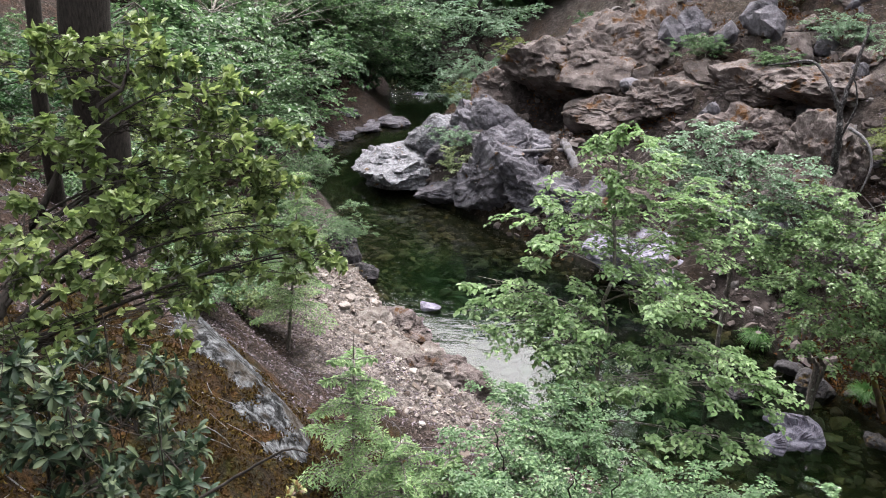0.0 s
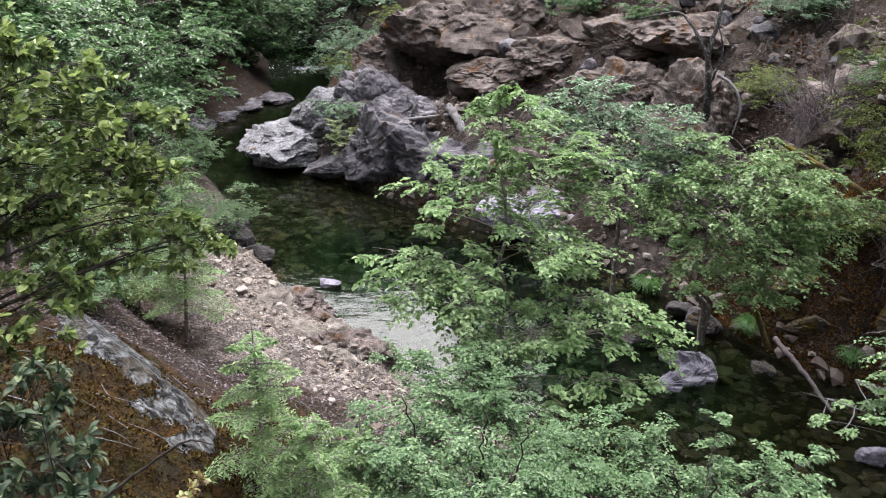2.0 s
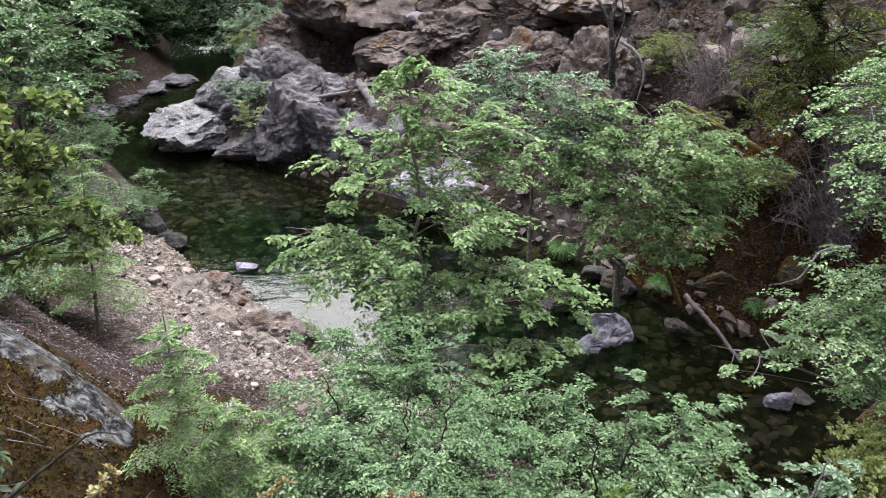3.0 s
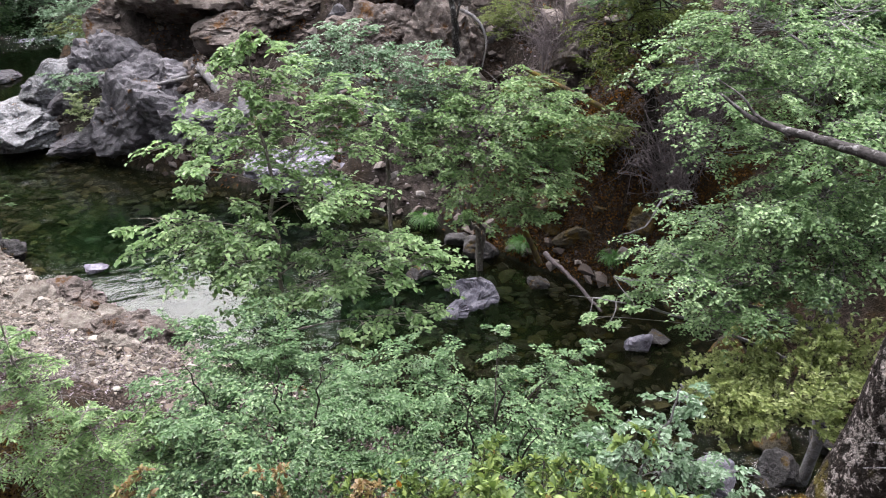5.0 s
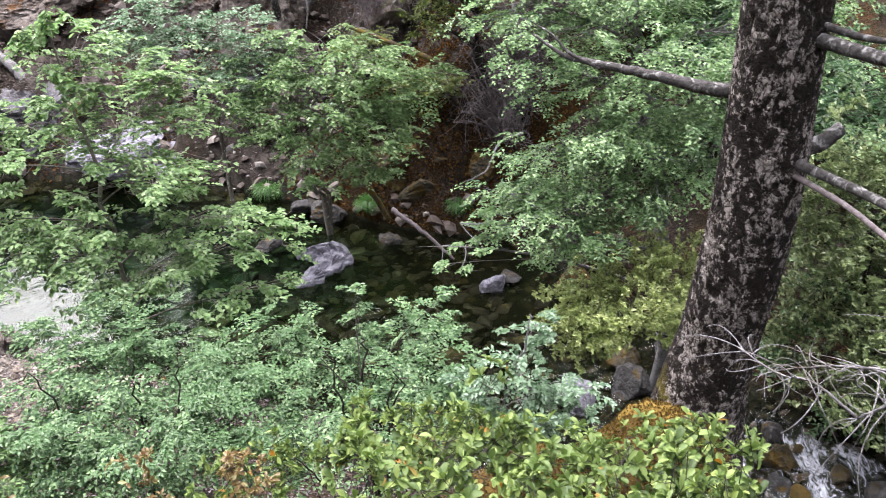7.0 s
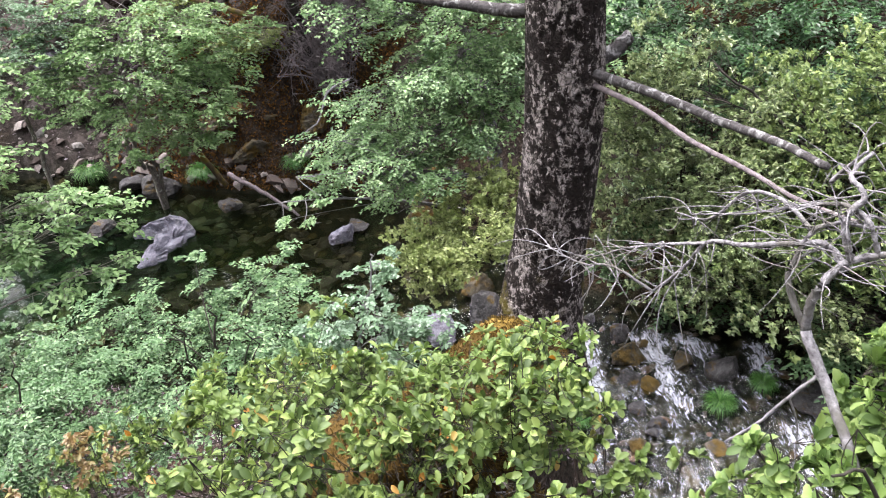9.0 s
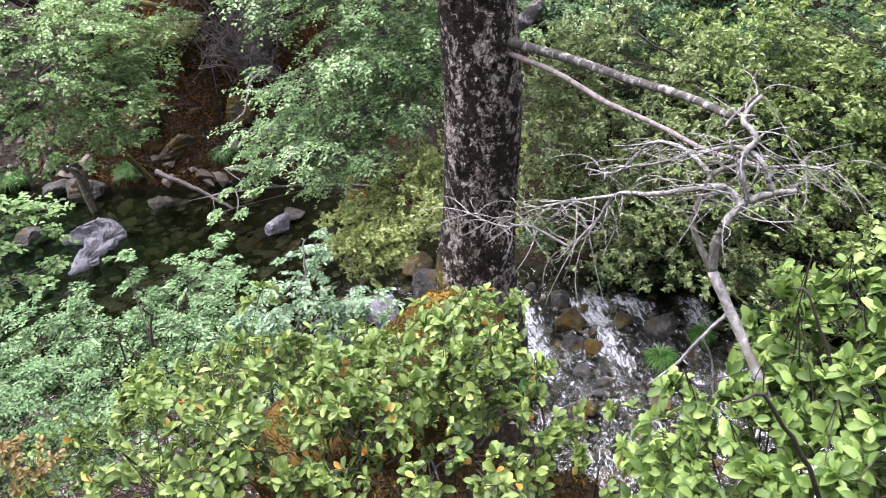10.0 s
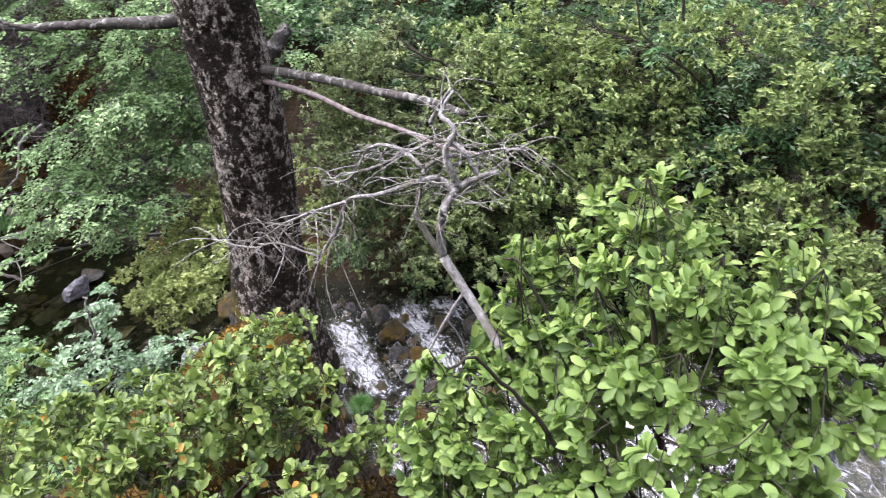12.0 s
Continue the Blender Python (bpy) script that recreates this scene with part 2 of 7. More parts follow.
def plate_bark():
    """Furrowed fir bark: fissures painted near-black as if shaded, brown ridges, flaking grey plates and crusts of
    lichen, moss low down.
    """
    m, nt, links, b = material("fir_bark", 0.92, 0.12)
    pos = nt.new("ShaderNodeNewGeometry")
    warp = tex(nt, links, 9, 4, 0.6)
    vadd = nt.new("ShaderNodeVectorMath")
    vadd.operation = "MULTIPLY_ADD"
    links.new(warp.outputs["Color"], vadd.inputs[0])
    vadd.inputs[1].default_value = (0.12, 0.12, 0.2)
    links.new(pos.outputs["Position"], vadd.inputs[2])
    plate = tex(nt, links, 46, kind="F1", coords=vadd.outputs[0], stretch=(1, 1, 0.55))
    rim = tex(nt, links, 46, kind="DISTANCE_TO_EDGE", coords=vadd.outputs[0], stretch=(1, 1, 0.55))
    grain = tex(nt, links, 27, 9, 0.74, stretch=(1, 1, 0.75))
    broad = tex(nt, links, 6, 5, 0.65, stretch=(1, 1, 0.6))
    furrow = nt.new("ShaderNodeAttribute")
    furrow.attribute_name = "furrow_shade"
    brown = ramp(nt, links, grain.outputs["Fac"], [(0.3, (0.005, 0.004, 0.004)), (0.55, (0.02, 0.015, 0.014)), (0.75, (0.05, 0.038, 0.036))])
    flake = ramp(nt, links, grain.outputs["Fac"], [(0.25, (0.06, 0.05, 0.05)), (0.5, (0.2, 0.175, 0.172)), (0.75, (0.36, 0.33, 0.325))])
    sep = nt.new("ShaderNodeSeparateColor")
    links.new(plate.outputs["Color"], sep.inputs[0])
    add = nt.new("ShaderNodeMath")
    add.operation = "MULTIPLY_ADD"
    links.new(broad.outputs["Fac"], add.inputs[0])
    add.inputs[1].default_value = 1.5
    cell = nt.new("ShaderNodeMath")
    cell.operation = "MULTIPLY"
    cell.inputs[1].default_value = 0.3
    links.new(sep.outputs[0], cell.inputs[0])
    links.new(cell.outputs[0], add.inputs[2])
    add2 = nt.new("ShaderNodeMath")
    add2.operation = "MULTIPLY_ADD"
    links.new(grain.outputs["Fac"], add2.inputs[0])
    add2.inputs[1].default_value = 1.7
    links.new(add.outputs[0], add2.inputs[2])
    col = mix(nt, links, mask(nt, links, add2.outputs[0], 1.77, 1.93), brown, flake)
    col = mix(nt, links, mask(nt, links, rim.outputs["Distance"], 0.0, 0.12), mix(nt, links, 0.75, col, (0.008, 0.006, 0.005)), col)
    # furrow floors painted near-black along the relief, deepening the shade in them
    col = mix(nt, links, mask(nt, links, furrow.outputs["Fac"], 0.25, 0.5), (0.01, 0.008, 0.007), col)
    zs = nt.new("ShaderNodeSeparateXYZ")
    links.new(pos.outputs["Position"], zs.inputs[0])
    mm = nt.new("ShaderNodeMath")
    mm.operation = "MULTIPLY"
    links.new(mask(nt, links, zs.outputs[2], 5.7, 4.8), mm.inputs[0])
    n3 = tex(nt, links, 4.2, 5, 0.65)
    links.new(mask(nt, links, n3.outputs["Fac"], 0.54, 0.62), mm.inputs[1])
    col = mix(nt, links, mm.outputs[0], col, (0.085, 0.07, 0.01))
    links.new(col, b.inputs["Base Color"])
    h = mix(nt, links, 0.45, mask(nt, links, rim.outputs["Distance"], 0.0, 0.2), grain.outputs["Fac"])
    bump(nt, links, b, h, 1.0, 0.02)
    return m


M_ALDER = leaf_material("alder_leaf", (0.11, 0.21, 0.055), (0.225, 0.37, 0.11), (0.39, 0.54, 0.2))
M_SILVER = leaf_material("pale_leaf", (0.11, 0.21, 0.08), (0.21, 0.34, 0.15), (0.38, 0.5, 0.29))
M_BLUISH = leaf_material("bluish_leaf", (0.06, 0.14, 0.045), (0.16, 0.29, 0.1), (0.31, 0.45, 0.18))
M_AZALEA = leaf_material("azalea_leaf", (0.055, 0.1, 0.022), (0.155, 0.235, 0.05), (0.26, 0.335, 0.08), 0.5, 0.32, 0.25, dead=(0.27, 0.13, 0.03))
M_FRESH = leaf_material("fresh_azalea_leaf", (0.06, 0.12, 0.022), (0.165, 0.265, 0.055), (0.255, 0.35, 0.085), 0.5, 0.38, 0.25)
M_OAK = leaf_material("oak_leaf", (0.065, 0.115, 0.03), (0.19, 0.27, 0.07), (0.37, 0.45, 0.14), 0.42, 0.38, 0.4)
M_SPRING = leaf_material("spring_leaf", (0.1, 0.2, 0.065), (0.23, 0.375, 0.125), (0.4, 0.55, 0.22))
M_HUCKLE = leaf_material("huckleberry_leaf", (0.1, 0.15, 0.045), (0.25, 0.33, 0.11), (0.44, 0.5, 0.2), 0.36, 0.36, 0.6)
# brighter huckleberry copy: the light on one bush put into its leaf colour
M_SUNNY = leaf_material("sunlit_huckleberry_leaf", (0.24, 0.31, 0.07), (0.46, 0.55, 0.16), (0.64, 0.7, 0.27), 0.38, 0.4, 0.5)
M_RHODO = leaf_material("rhododendron_leaf", (0.02, 0.042, 0.018), (0.04, 0.075, 0.03), (0.12, 0.15, 0.06), 0.55, 0.18, 0.22)
M_FOREST = leaf_material("forest_leaf", (0.05, 0.12, 0.04), (0.125, 0.23, 0.075), (0.24, 0.37, 0.135))
M_DARKTREE = leaf_material("dark_leaf", (0.03, 0.08, 0.025), (0.06, 0.14, 0.04), (0.1, 0.2, 0.06))
M_NEEDLE = leaf_material("fir_needle", (0.1, 0.2, 0.05), (0.21, 0.36, 0.1), (0.34, 0.49, 0.16), 0.5, 0.38)
M_YEW = leaf_material("yew_needle", (0.08, 0.12, 0.02), (0.15, 0.2, 0.03), (0.24, 0.29, 0.05), 0.5, 0.3)
M_GRASS = leaf_material("grass_blade", (0.05, 0.15, 0.02), (0.09, 0.24, 0.04), (0.17, 0.34, 0.07))
M_RED = leaf_material("red_leaf", (0.2, 0.1, 0.04), (0.3, 0.2, 0.07), (0.3, 0.34, 0.1))
M_BARK = bark_material("grey_bark", (0.05, 0.045, 0.04), (0.2, 0.18, 0.16), 40, lichen=(0.35, 0.36, 0.32), lichen_cover=(0.58, 0.66))
M_DARKBARK = bark_material("dark_bark", (0.01, 0.009, 0.008), (0.042, 0.036, 0.031), 40)
M_DEAD = bark_material("bleached_wood", (0.05, 0.045, 0.05), (0.24, 0.23, 0.245), 60, stretch=(1, 1, 1), moss=(0.09, 0.085, 0.08))
M_SNAG = bark_material("weathered_limb", (0.012, 0.01, 0.01), (0.065, 0.06, 0.062), 45, lichen=(0.22, 0.215, 0.22), lichen_cover=(0.5, 0.7), stretch=(1, 1, 1))
M_TWIG = bark_material("dead_twigs", (0.05, 0.04, 0.043), (0.15, 0.128, 0.137), 30)
M_MOSSLOG = bark_material("mossy_log", (0.02, 0.015, 0.01), (0.08, 0.06, 0.035), 20, moss=(0.08, 0.06, 0.014))
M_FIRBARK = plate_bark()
M_GREYROCK = rock_material("grey_rock", (0.035, 0.032, 0.038), (0.17, 0.16, 0.185), (0.36, 0.345, 0.385), lichen=(0.52, 0.5, 0.53), lichen_cover=(0.58, 0.66), moss=(0.24, 0.12, 0.03), moss_cover=(0.6, 0.66))
M_PALEROCK = rock_material("lichened_rock", (0.05, 0.05, 0.055), (0.24, 0.24, 0.26), (0.5, 0.5, 0.53), lichen=(0.5, 0.51, 0.56), lichen_cover=(0.51, 0.57), moss=(0.34, 0.17, 0.04), moss_cover=(0.6, 0.66))
M_BROWNROCK = rock_material("brown_rock", (0.045, 0.033, 0.032), (0.2, 0.162, 0.15), (0.4, 0.345, 0.33), lichen=(0.5, 0.465, 0.45), lichen_cover=(0.57, 0.66), moss=(0.21, 0.095, 0.026), moss_cover=(0.545, 0.615))
M_TANROCK = rock_material("tan_ledge_rock", (0.07, 0.056, 0.048), (0.25, 0.215, 0.19), (0.42, 0.385, 0.36), lichen=(0.5, 0.48, 0.45), lichen_cover=(0.56, 0.64), moss=(0.13, 0.09, 0.045), moss_cover=(0.6, 0.68), scale=1.6)
M_WETROCK = rock_material("river_rock", (0.02, 0.02, 0.021), (0.07, 0.066, 0.07), (0.15, 0.14, 0.15), lichen=(0.17, 0.165, 0.175), moss=(0.16, 0.1, 0.02), moss_cover=(0.54, 0.64), scale=2.5)
M_PURPLEROCK = rock_material("violet_grey_rock", (0.08, 0.074, 0.1), (0.28, 0.265, 0.34), (0.48, 0.465, 0.56), lichen=(0.56, 0.55, 0.6), moss=(0.33, 0.28, 0.14), moss_cover=(0.66, 0.72), scale=2.5)
M_MOSSROCK = rock_material("mossy_rock", (0.03, 0.027, 0.02), (0.09, 0.075, 0.055), (0.16, 0.14, 0.11), lichen=(0.08, 0.07, 0.02), moss=(0.19, 0.12, 0.025), moss_cover=(0.46, 0.56), scale=2.0)


def slab_material():
    """Bare blue-grey rock, streaked and stepped along its length, dark in the seams."""
    m, nt, links, b = material("slab_rock", 0.95, 0.08)
    own = nt.new("ShaderNodeTexCoord").outputs["Object"]
    streak = tex(nt, links, 14, 7, 0.7, coords=own, stretch=(1.0, 0.35, 1.0), distortion=0.6)
    blot = tex(nt, links, 3.5, 6, 0.65, coords=own, stretch=(1.0, 0.5, 1.0))
    col = ramp(nt, links, streak.outputs["Fac"], [(0.43, (0.006, 0.006, 0.006)), (0.49, (0.035, 0.036, 0.038)), (0.56, (0.085, 0.09, 0.094)), (0.68, (0.17, 0.177, 0.182))])
    col = mix(nt, links, mask(nt, links, blot.outputs["Fac"], 0.52, 0.64), col, mix(nt, links, 0.7, col, (0.035, 0.028, 0.02)))
    links.new(col, b.inputs["Base Color"])
    bump(nt, links, b, streak.outputs["Fac"], 1.0, 0.05)
    return m


M_SLAB = slab_material()



def ground_material():
    """Leaf litter, brown moss, bare rock and rubble, spread by the ground's own cover layer."""
    m, nt, links, b = material("gorge_ground", 0.92, 0.12)
    at = nt.new("ShaderNodeAttribute")
    at.attribute_name = "cover"
    sep = nt.new("ShaderNodeSeparateColor")
    links.new(at.outputs["Color"], sep.inputs[0])
    fine = tex(nt, links, 26, 8, 0.75)
    speck = tex(nt, links, 34, kind="F1")
    big = tex(nt, links, 0.8, 6, 0.6)
    litter = ramp(nt, links, speck.outputs["Color"], [(0.1, (0.008, 0.006, 0.005)), (0.45, (0.028, 0.02, 0.017)), (0.7, (0.055, 0.041, 0.035)), (0.9, (0.1, 0.083, 0.076))])
    litter = mix(nt, links, mask(nt, links, big.outputs["Fac"], 0.4, 0.65), litter, mix(nt, links, 0.5, litter, (0.045, 0.022, 0.011)))
    moss = ramp(nt, links, fine.outputs["Fac"], [(0.3, (0.004, 0.0025, 0.001)), (0.48, (0.02, 0.011, 0.003)), (0.6, (0.045, 0.027, 0.006)), (0.75, (0.09, 0.055, 0.015))])
    green = tex(nt, links, 2.4, 5, 0.6)
    moss = mix(nt, links, mask(nt, links, green.outputs["Fac"], 0.5, 0.66), moss, (0.03, 0.029, 0.006))
    rust = tex(nt, links, 1.3, 7, 0.68, distortion=0.4)
    moss = mix(nt, links, mask(nt, links, rust.outputs["Fac"], 0.5, 0.6), moss, mix(nt, links, fine.outputs["Fac"], (0.01, 0.005, 0.002), (0.085, 0.04, 0.01)))
    rock_n = tex(nt, links, 3.0, 9, 0.7, distortion=0.3)
    rock = ramp(nt, links, rock_n.outputs["Fac"], [(0.3, (0.0153, 0.0115, 0.0115)), (0.5, (0.051, 0.0408, 0.0382)), (0.7, (0.102, 0.0892, 0.0842))])
    scree = ramp(nt, links, speck.outputs["Color"], [(0.0, (0.06, 0.05, 0.045)), (0.5, (0.17, 0.148, 0.135)), (1.0, (0.27, 0.245, 0.23))])
    col = mix(nt, links, sep.outputs[1], litter, moss)
    col = mix(nt, links, sep.outputs[0], col, rock)
    col = mix(nt, links, sep.outputs[2], col, scree)
    mid_n = tex(nt, links, 5.5, 8, 0.72, distortion=0.5)
    col = mix(nt, links, mask(nt, links, mid_n.outputs["Fac"], 0.56, 0.44), col, mix(nt, links, 0.65, col, (0.012, 0.01, 0.008)))
    # the bed of the stream: dark cobbles with algae
    bed_v = tex(nt, links, 3.6, kind="F1")
    bed = ramp(nt, links, bed_v.outputs["Color"], [(0.0, (0.008, 0.008, 0.005)), (0.5, (0.024, 0.022, 0.012)), (0.85, (0.05, 0.042, 0.02)), (1.0, (0.08, 0.07, 0.045))])
    bed = mix(nt, links, mask(nt, links, bed_v.outputs["Distance"], 0.25, 0.5), bed, (0.008, 0.01, 0.005))
    deep = nt.new("ShaderNodeAttribute")
    deep.attribute_name = "bed"
    col = mix(nt, links, deep.outputs["Fac"], col, bed)
    links.new(col, b.inputs["Base Color"])
    h = mix(nt, links, 0.5, fine.outputs["Fac"], speck.outputs["Distance"])
    h = mix(nt, links, 0.3, h, rock_n.outputs["Fac"])
    h = mix(nt, links, 0.45, h, mid_n.outputs["Fac"])
    bump(nt, links, b, h, 1.0, 0.12)
    return m


def water_material():
    """Clear water, greener and darker the deeper it stands, with froth and painted sky glints where it runs."""
    m, nt, links, b = material("stream_water", 0.02, 0.9)
    b.inputs["IOR"].default_value = 1.38
    b.inputs["Transmission Weight"].default_value = 1.0
    deep = nt.new("ShaderNodeAttribute")
    deep.attribute_name = "depth"
    links.new(ramp(nt, links, deep.outputs["Fac"], [(0.0, (0.5, 0.5, 0.42)), (0.15, (0.26, 0.27, 0.16)), (0.4, (0.14, 0.24, 0.1)), (1.0, (0.06, 0.19, 0.08))]), b.inputs["Base Color"])
    at = nt.new("ShaderNodeAttribute")
    at.attribute_name = "rough_water"
    along = nt.new("ShaderNodeMapping")
    along.vector_type = "TEXTURE"
    along.inputs["Rotation"].default_value = (0, 0, radians(48))
    along.inputs["Scale"].default_value = (1.5, 0.6, 1.0)
    links.new(nt.new("ShaderNodeNewGeometry").outputs["Position"], along.inputs["Vector"])
    swell = tex(nt, links, 1.5, 2, 0.5, stretch=(1.0, 2.6, 1.0), distortion=0.5)
    ripple = tex(nt, links, 5.0, 2, 0.5, stretch=(0.7, 2.4, 1.0), distortion=0.8)
    streak = tex(nt, links, 7.5, 6, 0.65, coords=along.outputs["Vector"], distortion=1.0)
    calm = mix(nt, links, 0.35, swell.outputs["Fac"], ripple.outputs["Fac"])
    h = mix(nt, links, at.outputs["Fac"], calm, streak.outputs["Fac"])
    bn = nt.new("ShaderNodeBump")
    bn.inputs["Distance"].default_value = 0.16
    r = nt.new("ShaderNodeMapRange")
    r.inputs["To Min"].default_value, r.inputs["To Max"].default_value = 0.028, 0.45
    links.new(at.outputs["Fac"], r.inputs["Value"])
    links.new(r.outputs["Result"], bn.inputs["Strength"])
    links.new(h, bn.inputs["Height"])
    links.new(bn.outputs["Normal"], b.inputs["Normal"])
    foam_n = tex(nt, links, 8.0, 8, 0.72, coords=along.outputs["Vector"], distortion=1.2)
    white = nt.new("ShaderNodeAttribute")
    white.attribute_name = "foam_glint"
    add = nt.new("ShaderNodeMath")
    add.operation = "MULTIPLY_ADD"
    links.new(white.outputs["Fac"], add.inputs[0])
    add.inputs[1].default_value = 0.34
    links.new(foam_n.outputs["Fac"], add.inputs[2])
    cut = mask(nt, links, add.outputs[0], 0.66, 1.02)
    foam_glint = nt.new("ShaderNodeBsdfDiffuse")
    foam_glint.inputs["Color"].default_value = (0.52, 0.53, 0.61, 1)
    ms = nt.new("ShaderNodeMixShader")
    links.new(cut, ms.inputs[0])
    links.new(b.outputs[0], ms.inputs[1])
    links.new(foam_glint.outputs[0], ms.inputs[2])
    links.new(ms.outputs[0], nt["Material Output"].inputs["Surface"])
    return m


M_GROUND = ground_material()
M_WATER = water_material()

# ---- the gorge: ground, bed and stream ----
LEFT_SHORE = [(4.3, -60), (4.5, -8), (4.7, 0), (5.3, 3.2), (5.25, 5.2), (5.2, 8), (3.6, 10.8), (1.7, 13.2), (0.6, 14.6), (-0.2, 16), (-1.2, 17.2), (-1.6, 18.8), (-2.6, 20.7),
              (-2.9, 23), (-4.5, 27), (-6.5, 31), (-6.2, 33.7), (-5.2, 34.6), (-4.3, 37), (-3.4, 39.6), (-4.0, 43), (-4.5, 48), (-7, 56), (-14, 66), (-60, 90)]
RIGHT_SHORE = [(10.2, -60), (9.8, -8), (9.6, 0), (9.8, 3), (9.5, 5), (9.5, 7), (9.8, 9), (10, 11), (9.9, 12.5), (8.8, 13.9), (8.2, 15), (7.8, 16.4), (6.6, 18.6), (4.5, 21),
               (2.2, 23.6), (0.85, 25.3), (-0.8, 27.2), (-1.9, 28.9), (-2.4, 30.4), (-2.2, 33), (-1.2, 36), (-0.9, 40), (-0.3, 46), (-1.5, 52), (-4, 58), (-10, 70), (-60, 98)]


def to_line(x, y, line):
    """The distance from points to a polyline."""
    best = np.full(x.shape, 1e9)
    for (ax, ay), (bx, by) in zip(line, line[1:]):
        dx, dy = bx - ax, by - ay
        t = np.clip(((x - ax) * dx + (y - ay) * dy) / (dx * dx + dy * dy), 0, 1)
        best = np.minimum(best, np.hypot(x - ax - t * dx, y - ay - t * dy))
    return best


def inside(x, y, poly):
    odd = np.zeros(x.shape, bool)
    for (ax, ay), (bx, by) in zip(poly, poly[1:] + poly[:1]):
        if ay != by:
            odd ^= ((ay > y) != (by > y)) & (x < (bx - ax) * (y - ay) / (by - ay) + ax)
    return odd


def step(a, b, v):
    t = np.clip((v - a) / (b - a), 0, 1)
    return t * t * (3 - 2 * t)


def water_level(x, y):
    return 0.55 * step(8.5, 3.0, y) + 0.5 * step(3, -6, y) + 0.25 * step(40, 48, y)


def land(x, y, detail=True):
    """The ground's height, and its cover: bare rock, moss, rubble, stream bed."""
    x, y = np.asarray(x, float), np.asarray(y, float)
    flat = np.stack([x, y, 0 * x], -1).reshape(-1, 3)
    def n(scale, octaves, seed, ridged=False):
        return fbm(flat * scale, octaves, seed, ridged=ridged).reshape(x.shape)
    wob = 0.35 * n(0.6, 3, 5)
    dl, dr = to_line(x, y, LEFT_SHORE), to_line(x, y, RIGHT_SHORE)
    wet = inside(x, y, LEFT_SHORE + RIGHT_SHORE[::-1])
    left = dl < dr
    d = np.minimum(dl, dr) + wob * step(0.3, 3, np.minimum(dl, dr))
    # left bank: the steep bench with the path by the camera, the open rubble ledge farther on
    bench = np.interp(d, [0, 0.5, 1.0, 1.7, 2.9, 3.9, 4.8, 6.2, 8, 20, 60, 400], [0.1, 1.0, 2.3, 3.9, 4.9, 5.5, 6.2, 6.6, 8.0, 17, 40, 60])
    ledge = np.interp(d, [0, 0.25, 0.6, 2.0, 3.4, 6, 10, 20, 60, 400], [0.0, 0.45, 0.65, 1.0, 1.7, 4.1, 7.2, 14, 38, 60])
    far_left = np.interp(d, [0, 0.6, 1.6, 5, 10, 20, 60, 400], [0.1, 0.5, 1.3, 4.2, 8, 15, 40, 60])
    s = y - 0.5 * x
    bench = np.maximum(bench - 2.6 * step(2.55, 3.1, x) * step(3.0, 2.55, y), np.minimum(bench, 0.12 + 0.8 * d))
    zl = bench + (ledge - bench) * step(1.0, 4.4, s)
    zl = zl + (far_left - zl) * step(20, 27, y)
    # right bank: rock wall with a shelf and an overhung bluff, and the mossy slope upstream
    bluff = np.interp(d, [0, 0.3, 1.4, 3.2, 4.2, 6, 12, 25, 70, 400], [0.0, 0.7, 1.7, 2.4, 3.6, 4.9, 8.0, 16, 42, 60])
    slope = np.interp(d, [0, 0.4, 1.5, 5, 10, 25, 70, 400], [0.05, 0.5, 2.2, 5.2, 9.2, 21, 48, 60])
    rear = np.interp(d, [0, 0.8, 4, 12, 25, 70, 400], [0.05, 0.7, 3.2, 9.5, 18, 45, 60])
    zr = slope + (bluff - slope) * step(15.5, 19, y)
    zr = zr + (rear - zr) * step(33, 38, y)
    # the hollow under the bluff
    zr = zr - 1.5 * np.exp(-(((x - 3.7) / 1.7) ** 4) - ((y - 28.9) / 1.05) ** 4)
    bank = np.where(left, zl, zr) + water_level(x, y)
    depth = np.interp(np.minimum(dl, dr), [0, 0.6, 1.5, 3, 5], [0.0, 0.25, 0.55, 1.1, 1.5])
    depth = np.minimum(depth * (0.3 + 0.7 * step(11, 17, y)) * (1 + 1.5 * step(12, 14.5, y) * step(23, 20, y)), 1.7)
    # a shallow stony shelf across the head of the pool
    depth = depth * (1 - 0.7 * np.exp(-(((x - 0.2) / 2.4) ** 2) - ((y - 24.6) / 2.0) ** 2))
    z = np.where(wet, water_level(x, y) - 0.04 - depth, bank)
    rocky = np.where(left, 0.25 + 0.75 * step(0.9, 0.2, d), 0.85 * step(13, 18, y) * step(16, 4, d) + 0.15)
    near = step(60, 30, np.hypot(x, y - 14))
    if detail:
        rough = 0.1 + 0.55 * rocky
        amp = np.where(wet, 0.0, step(0.0, 1.2, d)) * near
        crag = (1.1 * fracture(flat, 0.6, 11, 0.45, 0.4) + 0.8 * fracture(flat, 1.6, 21, 0.45, 0.35) + 0.5 * fracture(flat, 3.6, 25, 0.5, 0.35)).reshape(x.shape)
        z = z + amp * (rough * 0.35 * n(0.55, 3, 11) + rough * np.where(left, 0.35, 1.0) * crag + 0.06 * n(4.5, 3, 31))
        z = z + np.where(wet, 0.09 * n(2.6, 3, 41, True) * step(0, 0.8, np.minimum(dl, dr)), 0)
    moss_n = n(0.45, 4, 51)
    litter_n = n(0.35, 3, 61)
    rock = np.clip(np.where(left, step(0.5, 0.1, d), rocky * step(-0.35, 0.35, n(0.8, 4, 71))), 0, 1)
